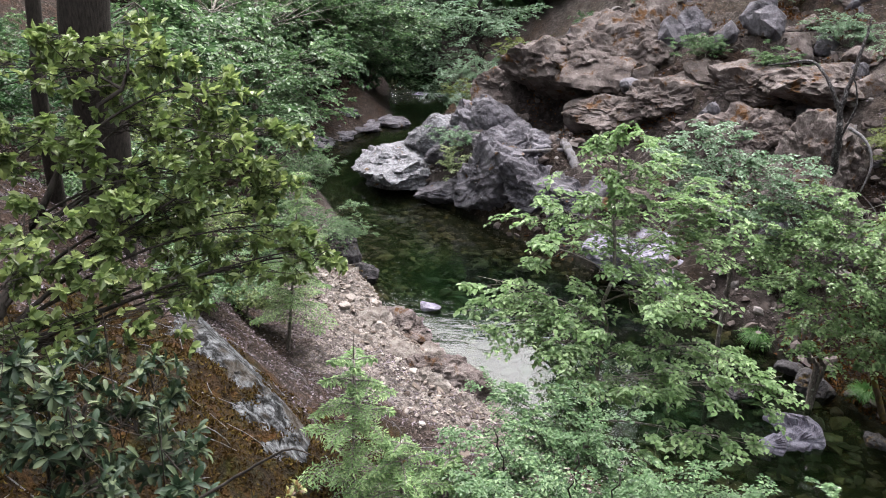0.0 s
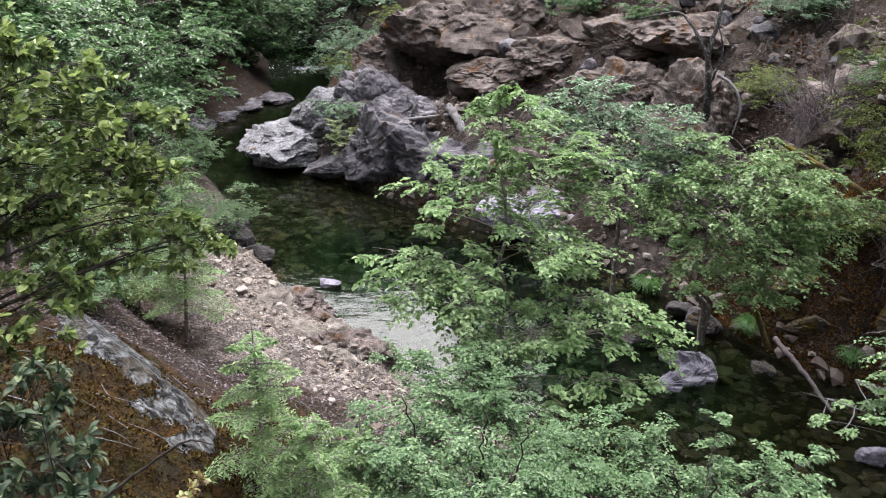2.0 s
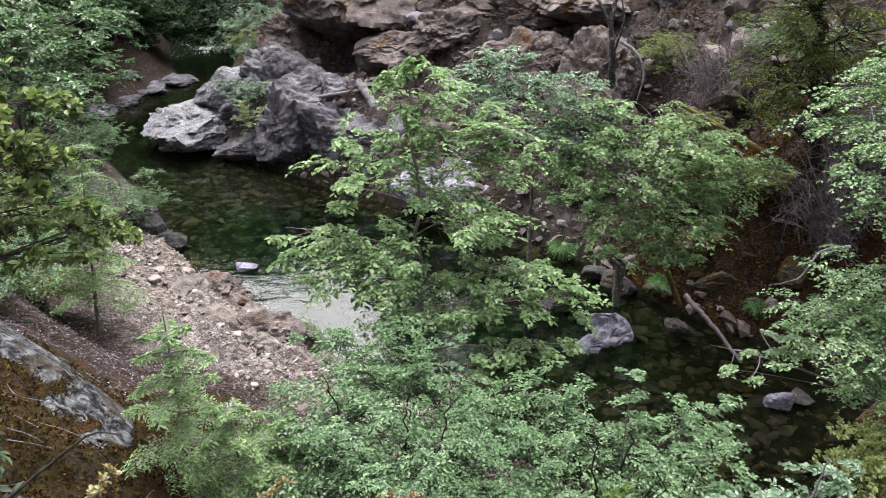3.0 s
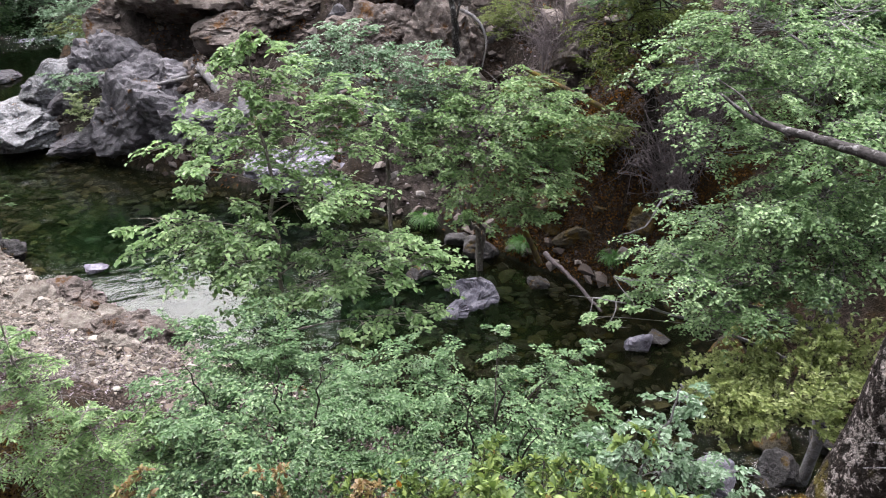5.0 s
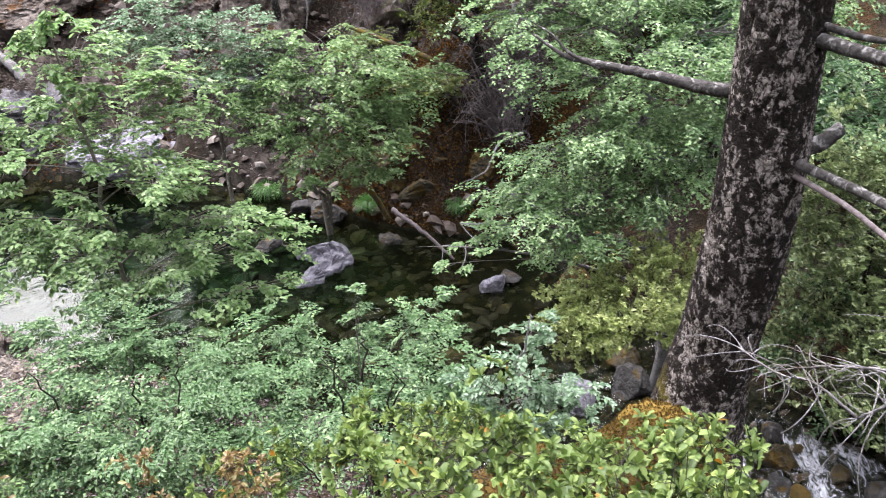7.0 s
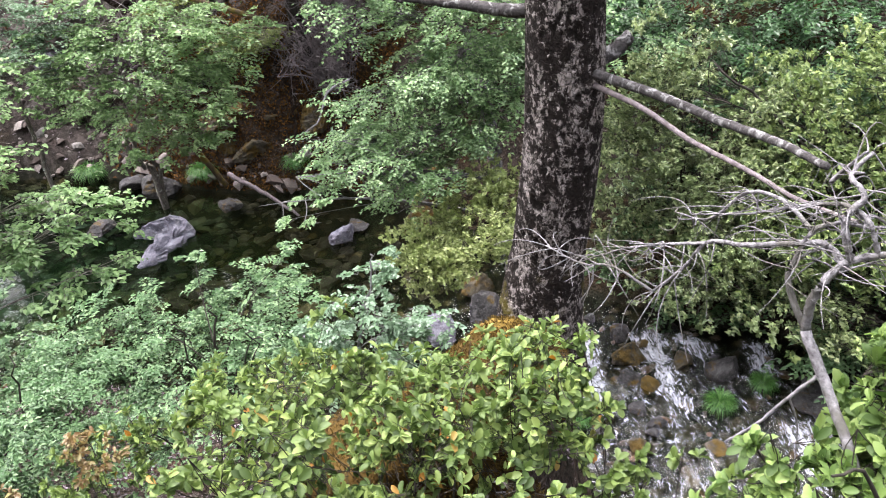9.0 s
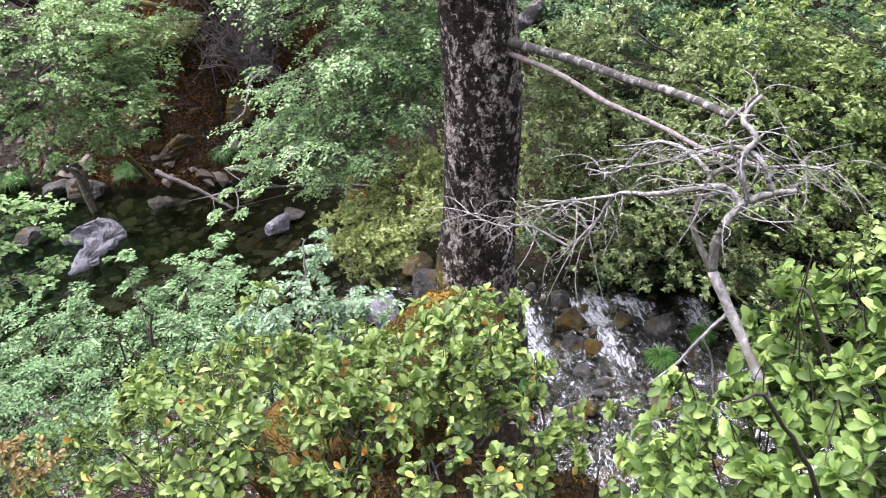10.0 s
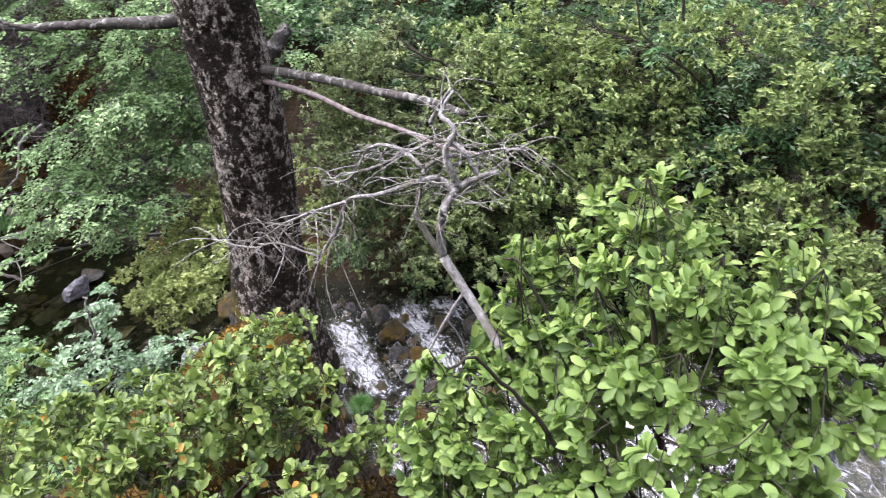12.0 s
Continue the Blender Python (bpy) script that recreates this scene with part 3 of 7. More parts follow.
    hump = np.exp(-(((x + 1.5) / 1.9) ** 2 + ((y - 5.9) / 2.4) ** 2)) + np.exp(-(((x - 2.3) / 0.9) ** 2 + ((y - 2.6) / 0.9) ** 2))
    for hx, hy, hr in ((-2.9, 8.0, 0.8), (-0.9, 9.4, 0.7), (-0.7, 11.0, 0.6), (-2.0, 9.6, 0.5)):
        hump = hump + np.exp(-(((x - hx) / hr) ** 2 + ((y - hy) / hr) ** 2))
    moss = np.where(left, step(0.25, 0.6, hump * 1.1 + 0.3 * moss_n), np.clip(step(0.1, 0.5, moss_n) * 0.6 * step(11, 16, y) + 0.95 * step(-0.25, 0.25, n(1.1, 3, 91)) * step(18, 14, y) * step(7, 3, d), 0, 1))
    scree = np.where(left, step(2.9, 1.9, d + 0.5 * litter_n) * step(10.5, 13, y) * step(27, 22, y), 0.3 * step(-0.05, 0.4, litter_n) * step(17, 20, y) * step(4.5, 6, d))
    bed = np.where(wet, 1.0, step(0.12, 0.02, d))
    return z, np.stack([rock, moss * (1 - bed), scree, np.ones_like(rock)], -1), bed


def spaced(low, a, b, high, gap, growth=1.16):
    """Grid lines: even between a and b, then ever wider out to low and high."""
    core = list(np.arange(a, b + gap / 2, gap))
    step_, out = gap, core[-1]
    while out < high:
        step_ *= growth
        out += step_
        core.append(out)
    step_, out = gap, core[0]
    while out > low:
        step_ *= growth
        out -= step_
        core.insert(0, out)
    return np.array(core)


def build_ground():
    gx, gy = spaced(-420, -9, 15, 420, 0.13), spaced(-420, 0.5, 36, 460, 0.14)
    X, Y = np.meshgrid(gx, gy)
    z, cover, bed = land(X, Y)
    rows, cols = X.shape
    idx = np.arange(rows * cols).reshape(rows, cols)
    quads = np.stack([idx[:-1, :-1], idx[:-1, 1:], idx[1:, 1:], idx[1:, :-1]], -1).reshape(-1, 4)
    me = mesh_np("ground", np.stack([X, Y, z], -1).reshape(-1, 3), quads, M_GROUND, smooth=True)
    layer = me.attributes.new("cover", "FLOAT_COLOR", "POINT")
    layer.data.foreach_set("color", cover.reshape(-1, 4).astype(np.float32).ravel())
    layer = me.attributes.new("bed", "FLOAT", "POINT")
    layer.data.foreach_set("value", bed.astype(np.float32).ravel())
    return tagged(new("ground", me), "steep gorge banks of leaf litter, brown moss and rock", "ground", kind="structure")


def build_water():
    gx, gy = spaced(-60, -8, 12, 13, 0.11, 1.1), spaced(-60, -1, 48, 95, 0.11, 1.1)
    X, Y = np.meshgrid(gx, gy)
    dl, dr = to_line(X, Y, LEFT_SHORE), to_line(X, Y, RIGHT_SHORE)
    wet = inside(X, Y, LEFT_SHORE + RIGHT_SHORE[::-1])
    keep = wet | (np.minimum(dl, dr) < 0.7)
    flat = np.stack([X, Y, 0 * X], -1).reshape(-1, 3)
    wild = step(9.5, 6.5, Y) * 0.9 + 0.75 * step(42, 45, Y) * step(50, 47, Y)
    wild = np.clip(wild + 0.02, 0, 1)
    Z = water_level(X, Y) + wild * (0.07 * fbm(flat * 2.3, 4, 81) + 0.05 * fbm(flat * [3.2, 6.5, 1], 2, 83, ridged=True)).reshape(X.shape)
    # thin white over the whole riffle, painted for sky glints as well as froth
    foam_glint = 0.52 * step(7.2, 6.0, Y) * step(9.6, 8.8, X)
    for ax, ay, bx, by, wide in ((8.45, 5.9, 8.2, 5.65, 0.22), (8.2, 5.65, 7.7, 5.25, 0.26), (7.7, 5.25, 7.3, 4.75, 0.2), (8.9, 4.95, 8.5, 4.6, 0.24), (8.5, 4.6, 8.1, 4.2, 0.16), (9.1, 4.5, 8.95, 4.2, 0.18), (8.0, 4.3, 7.85, 3.9, 0.14), (5.95, 5.0, 5.3, 4.9, 0.3), (5.9, 4.6, 5.2, 4.4, 0.3), (9.4, 3.6, 9.0, 3.3, 0.2), (8.2, 2.5, 7.7, 1.9, 0.25), (7.7, 1.9, 7.3, 1.3, 0.25), (7.0, 1.1, 6.4, 0.7, 0.3), (-2.6, 45.7, -0.5, 46.2, 0.45)):
        foam_glint = np.maximum(foam_glint, np.exp(-((to_line(X, Y, [(ax, ay), (bx, by)]) / (1.35 * wide)) ** 2)))
    rows, cols = X.shape
    idx = np.arange(rows * cols).reshape(rows, cols)
    quads = np.stack([idx[:-1, :-1], idx[:-1, 1:], idx[1:, 1:], idx[1:, :-1]], -1).reshape(-1, 4)
    quads = quads[keep.ravel()[quads].all(1)]
    used = np.unique(quads)
    remap = np.zeros(rows * cols, np.int64)
    remap[used] = np.arange(len(used))
    me = mesh_np("water", np.stack([X, Y, Z], -1).reshape(-1, 3)[used], remap[quads], M_WATER, smooth=True)
    layer = me.attributes.new("rough_water", "FLOAT", "POINT")
    layer.data.foreach_set("value", wild.ravel()[used].astype(np.float32))
    deep = np.clip((water_level(X, Y) - land(X, Y, False)[0]) / 1.5, 0, 1)
    layer = me.attributes.new("depth", "FLOAT", "POINT")
    layer.data.foreach_set("value", deep.ravel()[used].astype(np.float32))
    layer = me.attributes.new("foam_glint", "FLOAT", "POINT")
    layer.data.foreach_set("value", foam_glint.ravel()[used].astype(np.float32))
    ob = tagged(new("water", me), "clear dark green stream with a calm pool and white riffles", "water", kind="structure")
    ob.visible_shadow = False
    return ob


build_ground()
build_water()

# ---- builders for plants, rocks and wood ----
def ground_z(x, y):
    return float(land(np.array([float(x)]), np.array([float(y)]))[0][0])


def plant(name, label, category, trunk, radius, blobs, leaf, leaf_mat, bark_mat, seed, cover=1.6, group="", flat=0.55, droop=0.12,
          per_twig=9, twig=0.35, stems=1, rosette=False, bare=0.0, fold=0.25, simple=False, upright=False, broad=False, singles=0, toward=(1.0, 0.0, 0.0)):
    """A tree or shrub: a tapered trunk, a limb into each mass of foliage, twigs, and single leaves along their ends."""
    rng = np.random.default_rng(seed)
    line = smooth_line(trunk, 22)
    base = line[0].copy()
    gz = ground_z(base[0], base[1])
    foot = np.array([base[0], base[1], gz - 0.15])
    if base[2] > gz + 0.1:
        line = smooth_line(np.vstack([[foot], line[::3], line[-1:]]), 26)
    thing = empty(name, (foot[0], foot[1], gz), label, category, group)
    wob = rng.normal(0, radius * (0.12 if upright else 0.6), line.shape)
    wob[0] = 0
    line = line + wob
    v, f = tubes(line[None], radius, radius * 0.22, 9)
    under("trunk", mesh_np("trunk", v, f, bark_mat, True), thing)
    for s in range(stems - 1):
        off = rng.normal(0, 0.12, 3) * np.linspace(0, 3.5, len(line))[:, None]
        off[:, 2] *= 0.2
        v, f = tubes((line + off)[None], radius * 0.7, radius * 0.15, 7)
        under("stem", mesh_np("stem", v, f, bark_mat, True), thing)
    limb_a, limb_b, limb_c, limb_r, big = [], [], [], [], []
    tw_a, tw_c, counts = [], [], []
    for x, y, z, rx, rz in blobs:
        c = np.array([x, y, z])
        reach = np.linalg.norm(line[:, :2] - c[:2], axis=1)
        aim = c[2] - 0.45 * reach
        i = int(np.argmin(np.abs(line[:, 2] - aim) + 0.4 * reach))
        i = max(2, min(i, len(line) - 2))
        a = line[i]
        if upright:
            gx, gy = 0.3 * base[0] + 0.7 * x + rng.normal(0, 0.1), 0.3 * base[1] + 0.7 * y + rng.normal(0, 0.1)
            a = np.array([gx, gy, ground_z(gx, gy) - 0.05])
        mid = (a + c) / 2 + np.array([0, 0, 0.16 * np.linalg.norm(c - a)]) + rng.normal(0, 0.08 * np.linalg.norm(c - a), 3)
        limb_a.append(a), limb_b.append(mid), limb_c.append(c + (c - a) * 0.15)
        limb_r.append(radius * 0.42 * (1 - 0.5 * i / len(line)))
        big.append(True)
        area = 3.14 * rx * rz + 0.5 * rx * rx
        n = max(6, int(cover * area / (0.33 * leaf[0] * leaf[1]) / per_twig))
        # level sprays set about the mass, each a fan of twigs
        K = int(np.clip(n / 6, 5, 34))
        outward = unit((c - a) * [1, 1, 0.25] + [1e-3, 0, 0])
        hub = c + np.clip(rng.normal(0, 0.55, (K, 3)), -1.25, 1.25) * [rx, 0.5 * (rx + rz), rz]
        way = unit(outward + rng.normal(0, 0.75, (K, 3)) * [1, 1, 0.35])
        reach_k = (0.35 * rx + 0.3 * rz) * rng.uniform(0.6, 1.5, K)
        which = rng.integers(0, K, n)
        r = rng.uniform(0.15, 1.0, n) ** 0.7
        turn = rng.uniform(-1.1, 1.1, n)
        w = way[which]
        across = unit(np.cross(w, [0, 0, 1.0]))
        ends = hub[which] + (w * np.cos(turn)[:, None] + across * np.sin(turn)[:, None]) * (reach_k[which] * r)[:, None]
        ends[:, 2] += rng.normal(0, 0.1 * rz, n) - 0.12 * reach_k[which] * r * r
        spine = hub[which] + w * (reach_k[which] * r * 0.35)[:, None] - w * twig * 0.5
        start = spine + (ends - spine) * np.clip(1 - twig / np.maximum(np.linalg.norm(ends - spine, axis=1), 1e-3), 0, 0.6)[:, None]
        curve = bezier([a], [mid], [c + (c - a) * 0.15], 12)[0]
        pick = rng.integers(9 if upright else 5, 12, K)
        root = curve[pick]
        heel = hub - way * reach_k[:, None] * 0.3
        limb_a += list(root); limb_c += list(heel + way * reach_k[:, None] * 0.8); limb_b += list((root + heel) / 2 + rng.normal(0, 0.05 * rx, (K, 3))); limb_r += [radius * 0.1] * K; big += [False] * K
        tw_a.append(start), tw_c.append(ends), counts.append((n, K))
    A, B, C, rad = np.array(limb_a), np.array(limb_b), np.array(limb_c), np.maximum(limb_r, leaf[0] * 0.03)
    main = np.array(big)
    limbs = []
    for i in np.nonzero(main)[0]:
        lv, lf = tubes(bezier(A[i : i + 1], B[i : i + 1], C[i : i + 1], 10), rad[i], leaf[0] * 0.03, 6)
        limbs.append(under("limb", mesh_np("limb", lv, lf, bark_mat, True), thing))
    a, c = np.concatenate(tw_a), np.concatenate(tw_c)
    hang = np.linalg.norm(c - a, axis=1, keepdims=True) * np.array([[0, 0, 1.0]])
    b = (a + c) / 2 + hang * 0.12
    c = c - hang * droop
    tl = bezier(a, b, c, 2)
    at_twig, at_limb = 0, 0
    for limb, (n, K) in zip(limbs, counts):
        fine = slice(at_limb + 1, at_limb + 1 + K)
        v, f = joined([tubes(bezier(A[fine], B[fine], C[fine], 4), rad[fine], leaf[0] * 0.03, 3), tubes(tl[at_twig : at_twig + n : 3 if simple else 1], leaf[0] * 0.035, leaf[0] * 0.012, 3)])
        tagged(under("twig_spray", mesh_np("twig_spray", v, f, bark_mat, True), limb), kind="stuff")
        at_twig, at_limb = at_twig + n, at_limb + 1 + K
    # leaves
    n, m = len(tl), per_twig
    t = (1.0 - rng.random((n, m)) ** 2 * 0.16) if rosette else np.linspace(0.3, 1.0, m)[None] + rng.uniform(-0.05, 0.05, (n, m))
    t = np.clip(t, 0, 1)[..., None]
    at = a[:, None] * (1 - t) ** 2 + 2 * b[:, None] * t * (1 - t) + c[:, None] * t * t
    tan = unit(2 * (1 - t) * (b - a)[:, None] + 2 * t * (c - b)[:, None])
    side = unit(np.cross(tan, np.array([0, 0, 1.0])))
    sgn = np.where(np.arange(m) % 2, 1.0, -1.0)[None, :, None]
    if rosette:
        ang = (np.arange(m) * 2.4)[None, :, None] + rng.uniform(0, 6, (n, 1, 1))
        up = np.cross(side, tan)
        along = unit(tan * rng.uniform(0.1, 0.7, (n, m, 1)) + side * np.cos(ang) + up * np.sin(ang) * 0.6 + [0, 0, 0.15])
        normal = unit(np.array([0, 0, 1.0]) * 1.1 + tan * 0.5 - along * 0.3 + rng.normal(0, 0.35, (n, m, 3)))
    else:
        along = unit(tan * rng.uniform(0.3, 0.9, (n, m, 1)) + side * sgn * rng.uniform(0.5, 1.1, (n, m, 1)) + rng.normal(0, 0.25, (n, m, 3)))
        along = unit(along * [1, 1, 0.5] - [0, 0, 0.08])
        normal = unit(np.array([0, 0, 1.0]) * (0.5 + flat) + rng.normal(0, 0.5, (n, m, 3)) * (1.25 - flat))
    size = rng.uniform(0.55, 1.15, (n, m))
    keep = (rng.random((n, m)) > 0.08 + bare).ravel()
    at, along, normal = at.reshape(-1, 3), along.reshape(-1, 3), normal.reshape(-1, 3)
    owner = np.repeat(np.repeat(np.arange(len(limbs)), [n for n, K in counts]), m)
    size = size.ravel()
    if singles:
        # the leaves on the side of the path hang one by one
        pick = np.argsort(np.where(keep, at @ np.array(toward), 1e9))[:singles]
        keep[pick] = False
        lv, lf = leaf_mesh(np.zeros((1, 3)), np.array([[1.0, 0, 0]]), np.array([[0, 0, 1.0]]), 1.0, leaf[1] / leaf[0], fold, simple, broad)
        one = mesh_np("leaf", lv, lf, leaf_mat, broad)
        for j in pick:
            x_ = along[j]
            y_ = unit(np.cross(normal[j], x_))
            spin = np.eye(4)
            spin[:3, :3] = np.stack([x_, y_, np.cross(x_, y_)], 1) * leaf[0] * size[j]
            spin[:3, 3] = at[j]
            under("leaf", one, limbs[owner[j]]).matrix_local = Matrix(spin)
    for i, limb in enumerate(limbs):
        own = keep & (owner == i)
        if own.any():
            v, f = leaf_mesh(at[own], along[own], normal[own], leaf[0] * size[own], leaf[1] * size[own], fold, simple, broad)
            tagged(under("foliage", mesh_np("foliage", v, f, leaf_mat, broad), limb), kind="stuff")
    return thing


def young_fir(name, label, foot, top, spread, seed, needle=0.022, mat=None, whorls=13, dense=1.0):
    """A young conifer: a straight stem, whorls of flat boughs, side twigs set with needles."""
    rng = np.random.default_rng(seed)
    foot, top = np.array(foot, float), np.array(top, float)
    gz = ground_z(foot[0], foot[1])
    foot[2] = gz - 0.1
    tall = np.linalg.norm(top - foot)
    thing = empty(name, (foot[0], foot[1], gz), label, "young conifer")
    stem = smooth_line([foot, foot * 0.6 + top * 0.4 + rng.normal(0, 0.02, 3), top], 14)
    v, f = tubes(stem[None], 0.008 + 0.009 * tall, 0.003, 7)
    under("trunk", mesh_np("trunk", v, f, M_BARK, True), thing)
    A, B, C = [], [], []
    for w in range(whorls):
        h = 0.2 + 0.78 * (w + 0.3 * rng.random()) / whorls
        p = foot + (top - foot) * h
        reach = spread * (1 - h) ** 0.75 + 0.05 * spread
        turn = rng.random() * 6.28
        for k in range(4):
            a = turn + k * 1.571 + rng.normal(0, 0.2)
            r = reach * rng.uniform(0.7, 1.1)
            d = np.array([math.cos(a), math.sin(a), 0])
            A.append(p), B.append(p + d * r * 0.5 + [0, 0, r * 0.18]), C.append(p + d * r + [0, 0, r * rng.uniform(-0.12, 0.12)])
    A, B, C = np.array(A), np.array(B), np.array(C)
    boughs = bezier(A, B, C, 9)
    sa, sc = [], []
    for i in range(1, 9):
        tan = unit(boughs[:, min(i + 1, 8)] - boughs[:, i - 1])
        side = unit(np.cross(tan, [0, 0, 1.0]))
        length = np.linalg.norm(C - A, axis=1, keepdims=True) * (0.42 - 0.036 * i)
        for s in (-1, 1):
            sa.append(boughs[:, i]), sc.append(boughs[:, i] + (side * s * 0.8 + tan * 0.7) * length * rng.uniform(0.7, 1.1, (len(A), 1)) - [0, 0, 0.02])
    sa, sc = np.concatenate(sa + [boughs[:, 4]]), np.concatenate(sc + [C])
    twigs = bezier(sa, (sa + sc) / 2 + [0, 0, 0.01], sc, 3)
    v, f = joined([tubes(boughs, 0.006, 0.002, 4), tubes(twigs, 0.0025, 0.001, 3)])
    tagged(under("twig_mass", mesh_np("twig_mass", v, f, M_BARK, True), thing), kind="stuff")
    n = int(26 * dense)
    t = np.linspace(0.05, 1, n)[None, :, None] + rng.uniform(-0.02, 0.02, (len(sa), n, 1))
    at = sa[:, None] * (1 - t) + sc[:, None] * t
    tan = unit(sc - sa)[:, None]
    side = unit(np.cross(tan, np.array([0, 0, 1.0])))
    s = np.where(np.arange(n) % 2, 1.0, -1.0)[None, :, None]
    along = unit(tan * 0.6 + side * s + rng.normal(0, 0.25, at.shape))
    normal = unit(np.array([0, 0, 1.0]) + rng.normal(0, 0.35, at.shape))
    v, f = leaf_mesh(at.reshape(-1, 3), along.reshape(-1, 3), normal.reshape(-1, 3), needle * rng.uniform(0.8, 1.3, len(sa) * n), needle * 0.34, 0.1, True)
    under("crown", mesh_np("crown", v, f, mat or M_NEEDLE), thing)
    return thing


ICO = {}


def ico(level):
    if level not in ICO:
        bm = bmesh.new()
        bmesh.ops.create_icosphere(bm, subdivisions=level, radius=1)
        ICO[level] = (unit(np.array([v.co[:] for v in bm.verts])), np.array([[v.index for v in f.verts] for f in bm.faces]))
        bm.free()
    return ICO[level]


def rock_arrays(size, seed, level=4, facets=11, rough=0.06, cut=0.6, turn=0.0, tilt=(0.0, 0.0), layers=0.0):
    """A broken rock: a ball cut by random planes, worn and pitted."""
    rng = np.random.default_rng(seed)
    v, f = ico(level)
    n = unit(rng.normal(size=(facets, 3)))
    d = rng.uniform(cut, 1.0, facets)
    dots = v @ n.T
    r = np.min(np.where(dots > 0.05, d / np.maximum(dots, 0.05), 9), axis=1)
    r = np.minimum(r, 1.25)
    p = v * r[:, None]
    p = p * (1 + rough * 0.7 * fbm(p * 1.6 + seed, 3, seed, ridged=True)[:, None])
    k = 0.5 + 6 * rough
    push = 0.42 * k * fracture(p + seed, 1.7, seed, 0.4, 0.3) + 0.4 * k * fracture(p + seed, 3.9, seed + 50, 0.5, 0.35) + 0.4 * k * fracture(p + seed, 9.0, seed + 90, 0.5, 0.45)
    p = p + v * (push + 0.35 * rough * fbm(p * 14 + seed, 2, seed + 9))[:, None]
    if layers:
        p = p * (1 + layers * np.sign(np.sin(p[:, 2] * 9 + 2 * vnoise(p * 2, seed)))[:, None] * 0.04)
    p = p * np.asarray(size)
    m = np.array(Euler((tilt[0], tilt[1], turn)).to_matrix())
    return p @ m.T, f


def rock(name, label, center, size, seed, mat, level=4, group="", **kw):
    v, f = rock_arrays(size, seed, level, **kw)
    center = np.asarray(center, float)
    me = mesh_np(name, v, f, mat, smooth=False)
    ob = tagged(new(name, me), label, "rock", group)
    ob.location = center
    return ob


def wood(name, label, category, lines, mat, sides=8, knots=0.15, seed=0, thing=None, part_name="stem", label_part=""):
    """Lines of (points, start radius, end radius), each its own part of one thing, or one mesh if there is a single line."""
    rng = np.random.default_rng(seed)
    made = thing
    for points, r0, r1 in lines:
        n = max(10, 6 * len(points))
        line = smooth_line(points, n) if len(points) > 2 else np.linspace(points[0], points[1], n)
        line = line + rng.normal(0, r0 * knots, line.shape)
        v, f = tubes(line[None], r0, r1, sides)
        ends = [np.arange(sides)[::-1][None], (len(v) - sides + np.arange(sides))[None]]
        me = mesh_np(part_name, v, [f, *ends], mat, True)
        if len(lines) == 1 and made is None:
            me.name = name
            return tagged(new(name, me), label, category)
        if made is None:
            made = empty(name, tuple(float(c) for c in points[0]), label, category)
        under(part_name, me, made, label_part)
    return made


def tuft(name, label, x, y, z, radius, height, n, seed, mat=None, group="grass tufts"):
    """A tuft of arching blades."""
    rng = np.random.default_rng(seed)
    a = rng.uniform(0, 6.283, n)
    out = np.stack([np.cos(a), np.sin(a), 0 * a], -1)
    reach = radius * rng.uniform(0.4, 1.1, (n, 1))
    at = np.array([x, y, z]) + out * radius * 0.12 * rng.random((n, 1))
    top = at + out * reach * 0.5 + np.array([0, 0, 1.0]) * height * rng.uniform(0.6, 1.1, (n, 1))
    end = at + out * reach + np.array([0, 0, 1.0]) * height * rng.uniform(-0.1, 0.5, (n, 1))
    line = bezier(at, top, end, 5)
    side = np.cross(out, [0, 0, 1.0])
    w = radius * 0.02 * np.array([1, 0.9, 0.75, 0.5, 0.08])[None, :, None]
    v = np.stack([line - side[:, None] * w, line + side[:, None] * w], 2).reshape(-1, 3)
    i = (np.arange(n)[:, None, None] * 10 + np.arange(4)[None, :, None] * 2) + np.array([0, 1, 3, 2])[None, None]
    ob = tagged(new(name, mesh_np(name, v - [x, y, z], i.reshape(-1, 4), mat or M_GRASS)), label, "grass", group)
    ob.location = (x, y, z)
    return ob

# ---- where the masses of foliage hang: x, y, z, half width, half height ----
ALDER = [
    (1.69, 8.73, 6.62, 0.31, 0.21), (1.83, 8.71, 6.28, 0.57, 0.27), (1.35, 8.78, 5.82, 0.46, 0.24),
    (2.11, 9.06, 5.5, 0.67, 0.38), (1.03, 8.21, 5.66, 0.27, 0.17), (2.16, 8.43, 5.21, 0.63, 0.3),
    (0.85, 8.23, 5.12, 0.44, 0.17), (1.48, 8.36, 4.88, 0.63, 0.27), (2.45, 8.36, 4.62, 0.59, 0.25),
    (2.99, 7.98, 4.42, 0.47, 0.18), (2.01, 8.16, 4.35, 0.76, 0.24), (2.65, 7.78, 4, 0.47, 0.16),
    (1.15, 8.1, 4.76, 0.56, 0.18), (0.57, 8.04, 5.36, 0.21, 0.08), (2.65, 9.13, 5.78, 0.49, 0.39),
]
ALDER_TRUNK = [
    (1.68, 8.73, 2.51), (1.73, 8.73, 3.27), (1.74, 8.72, 4),
    (1.77, 8.72, 4.8), (1.77, 8.72, 5.42), (1.72, 8.73, 6.01),
    (1.68, 8.73, 6.73),
]
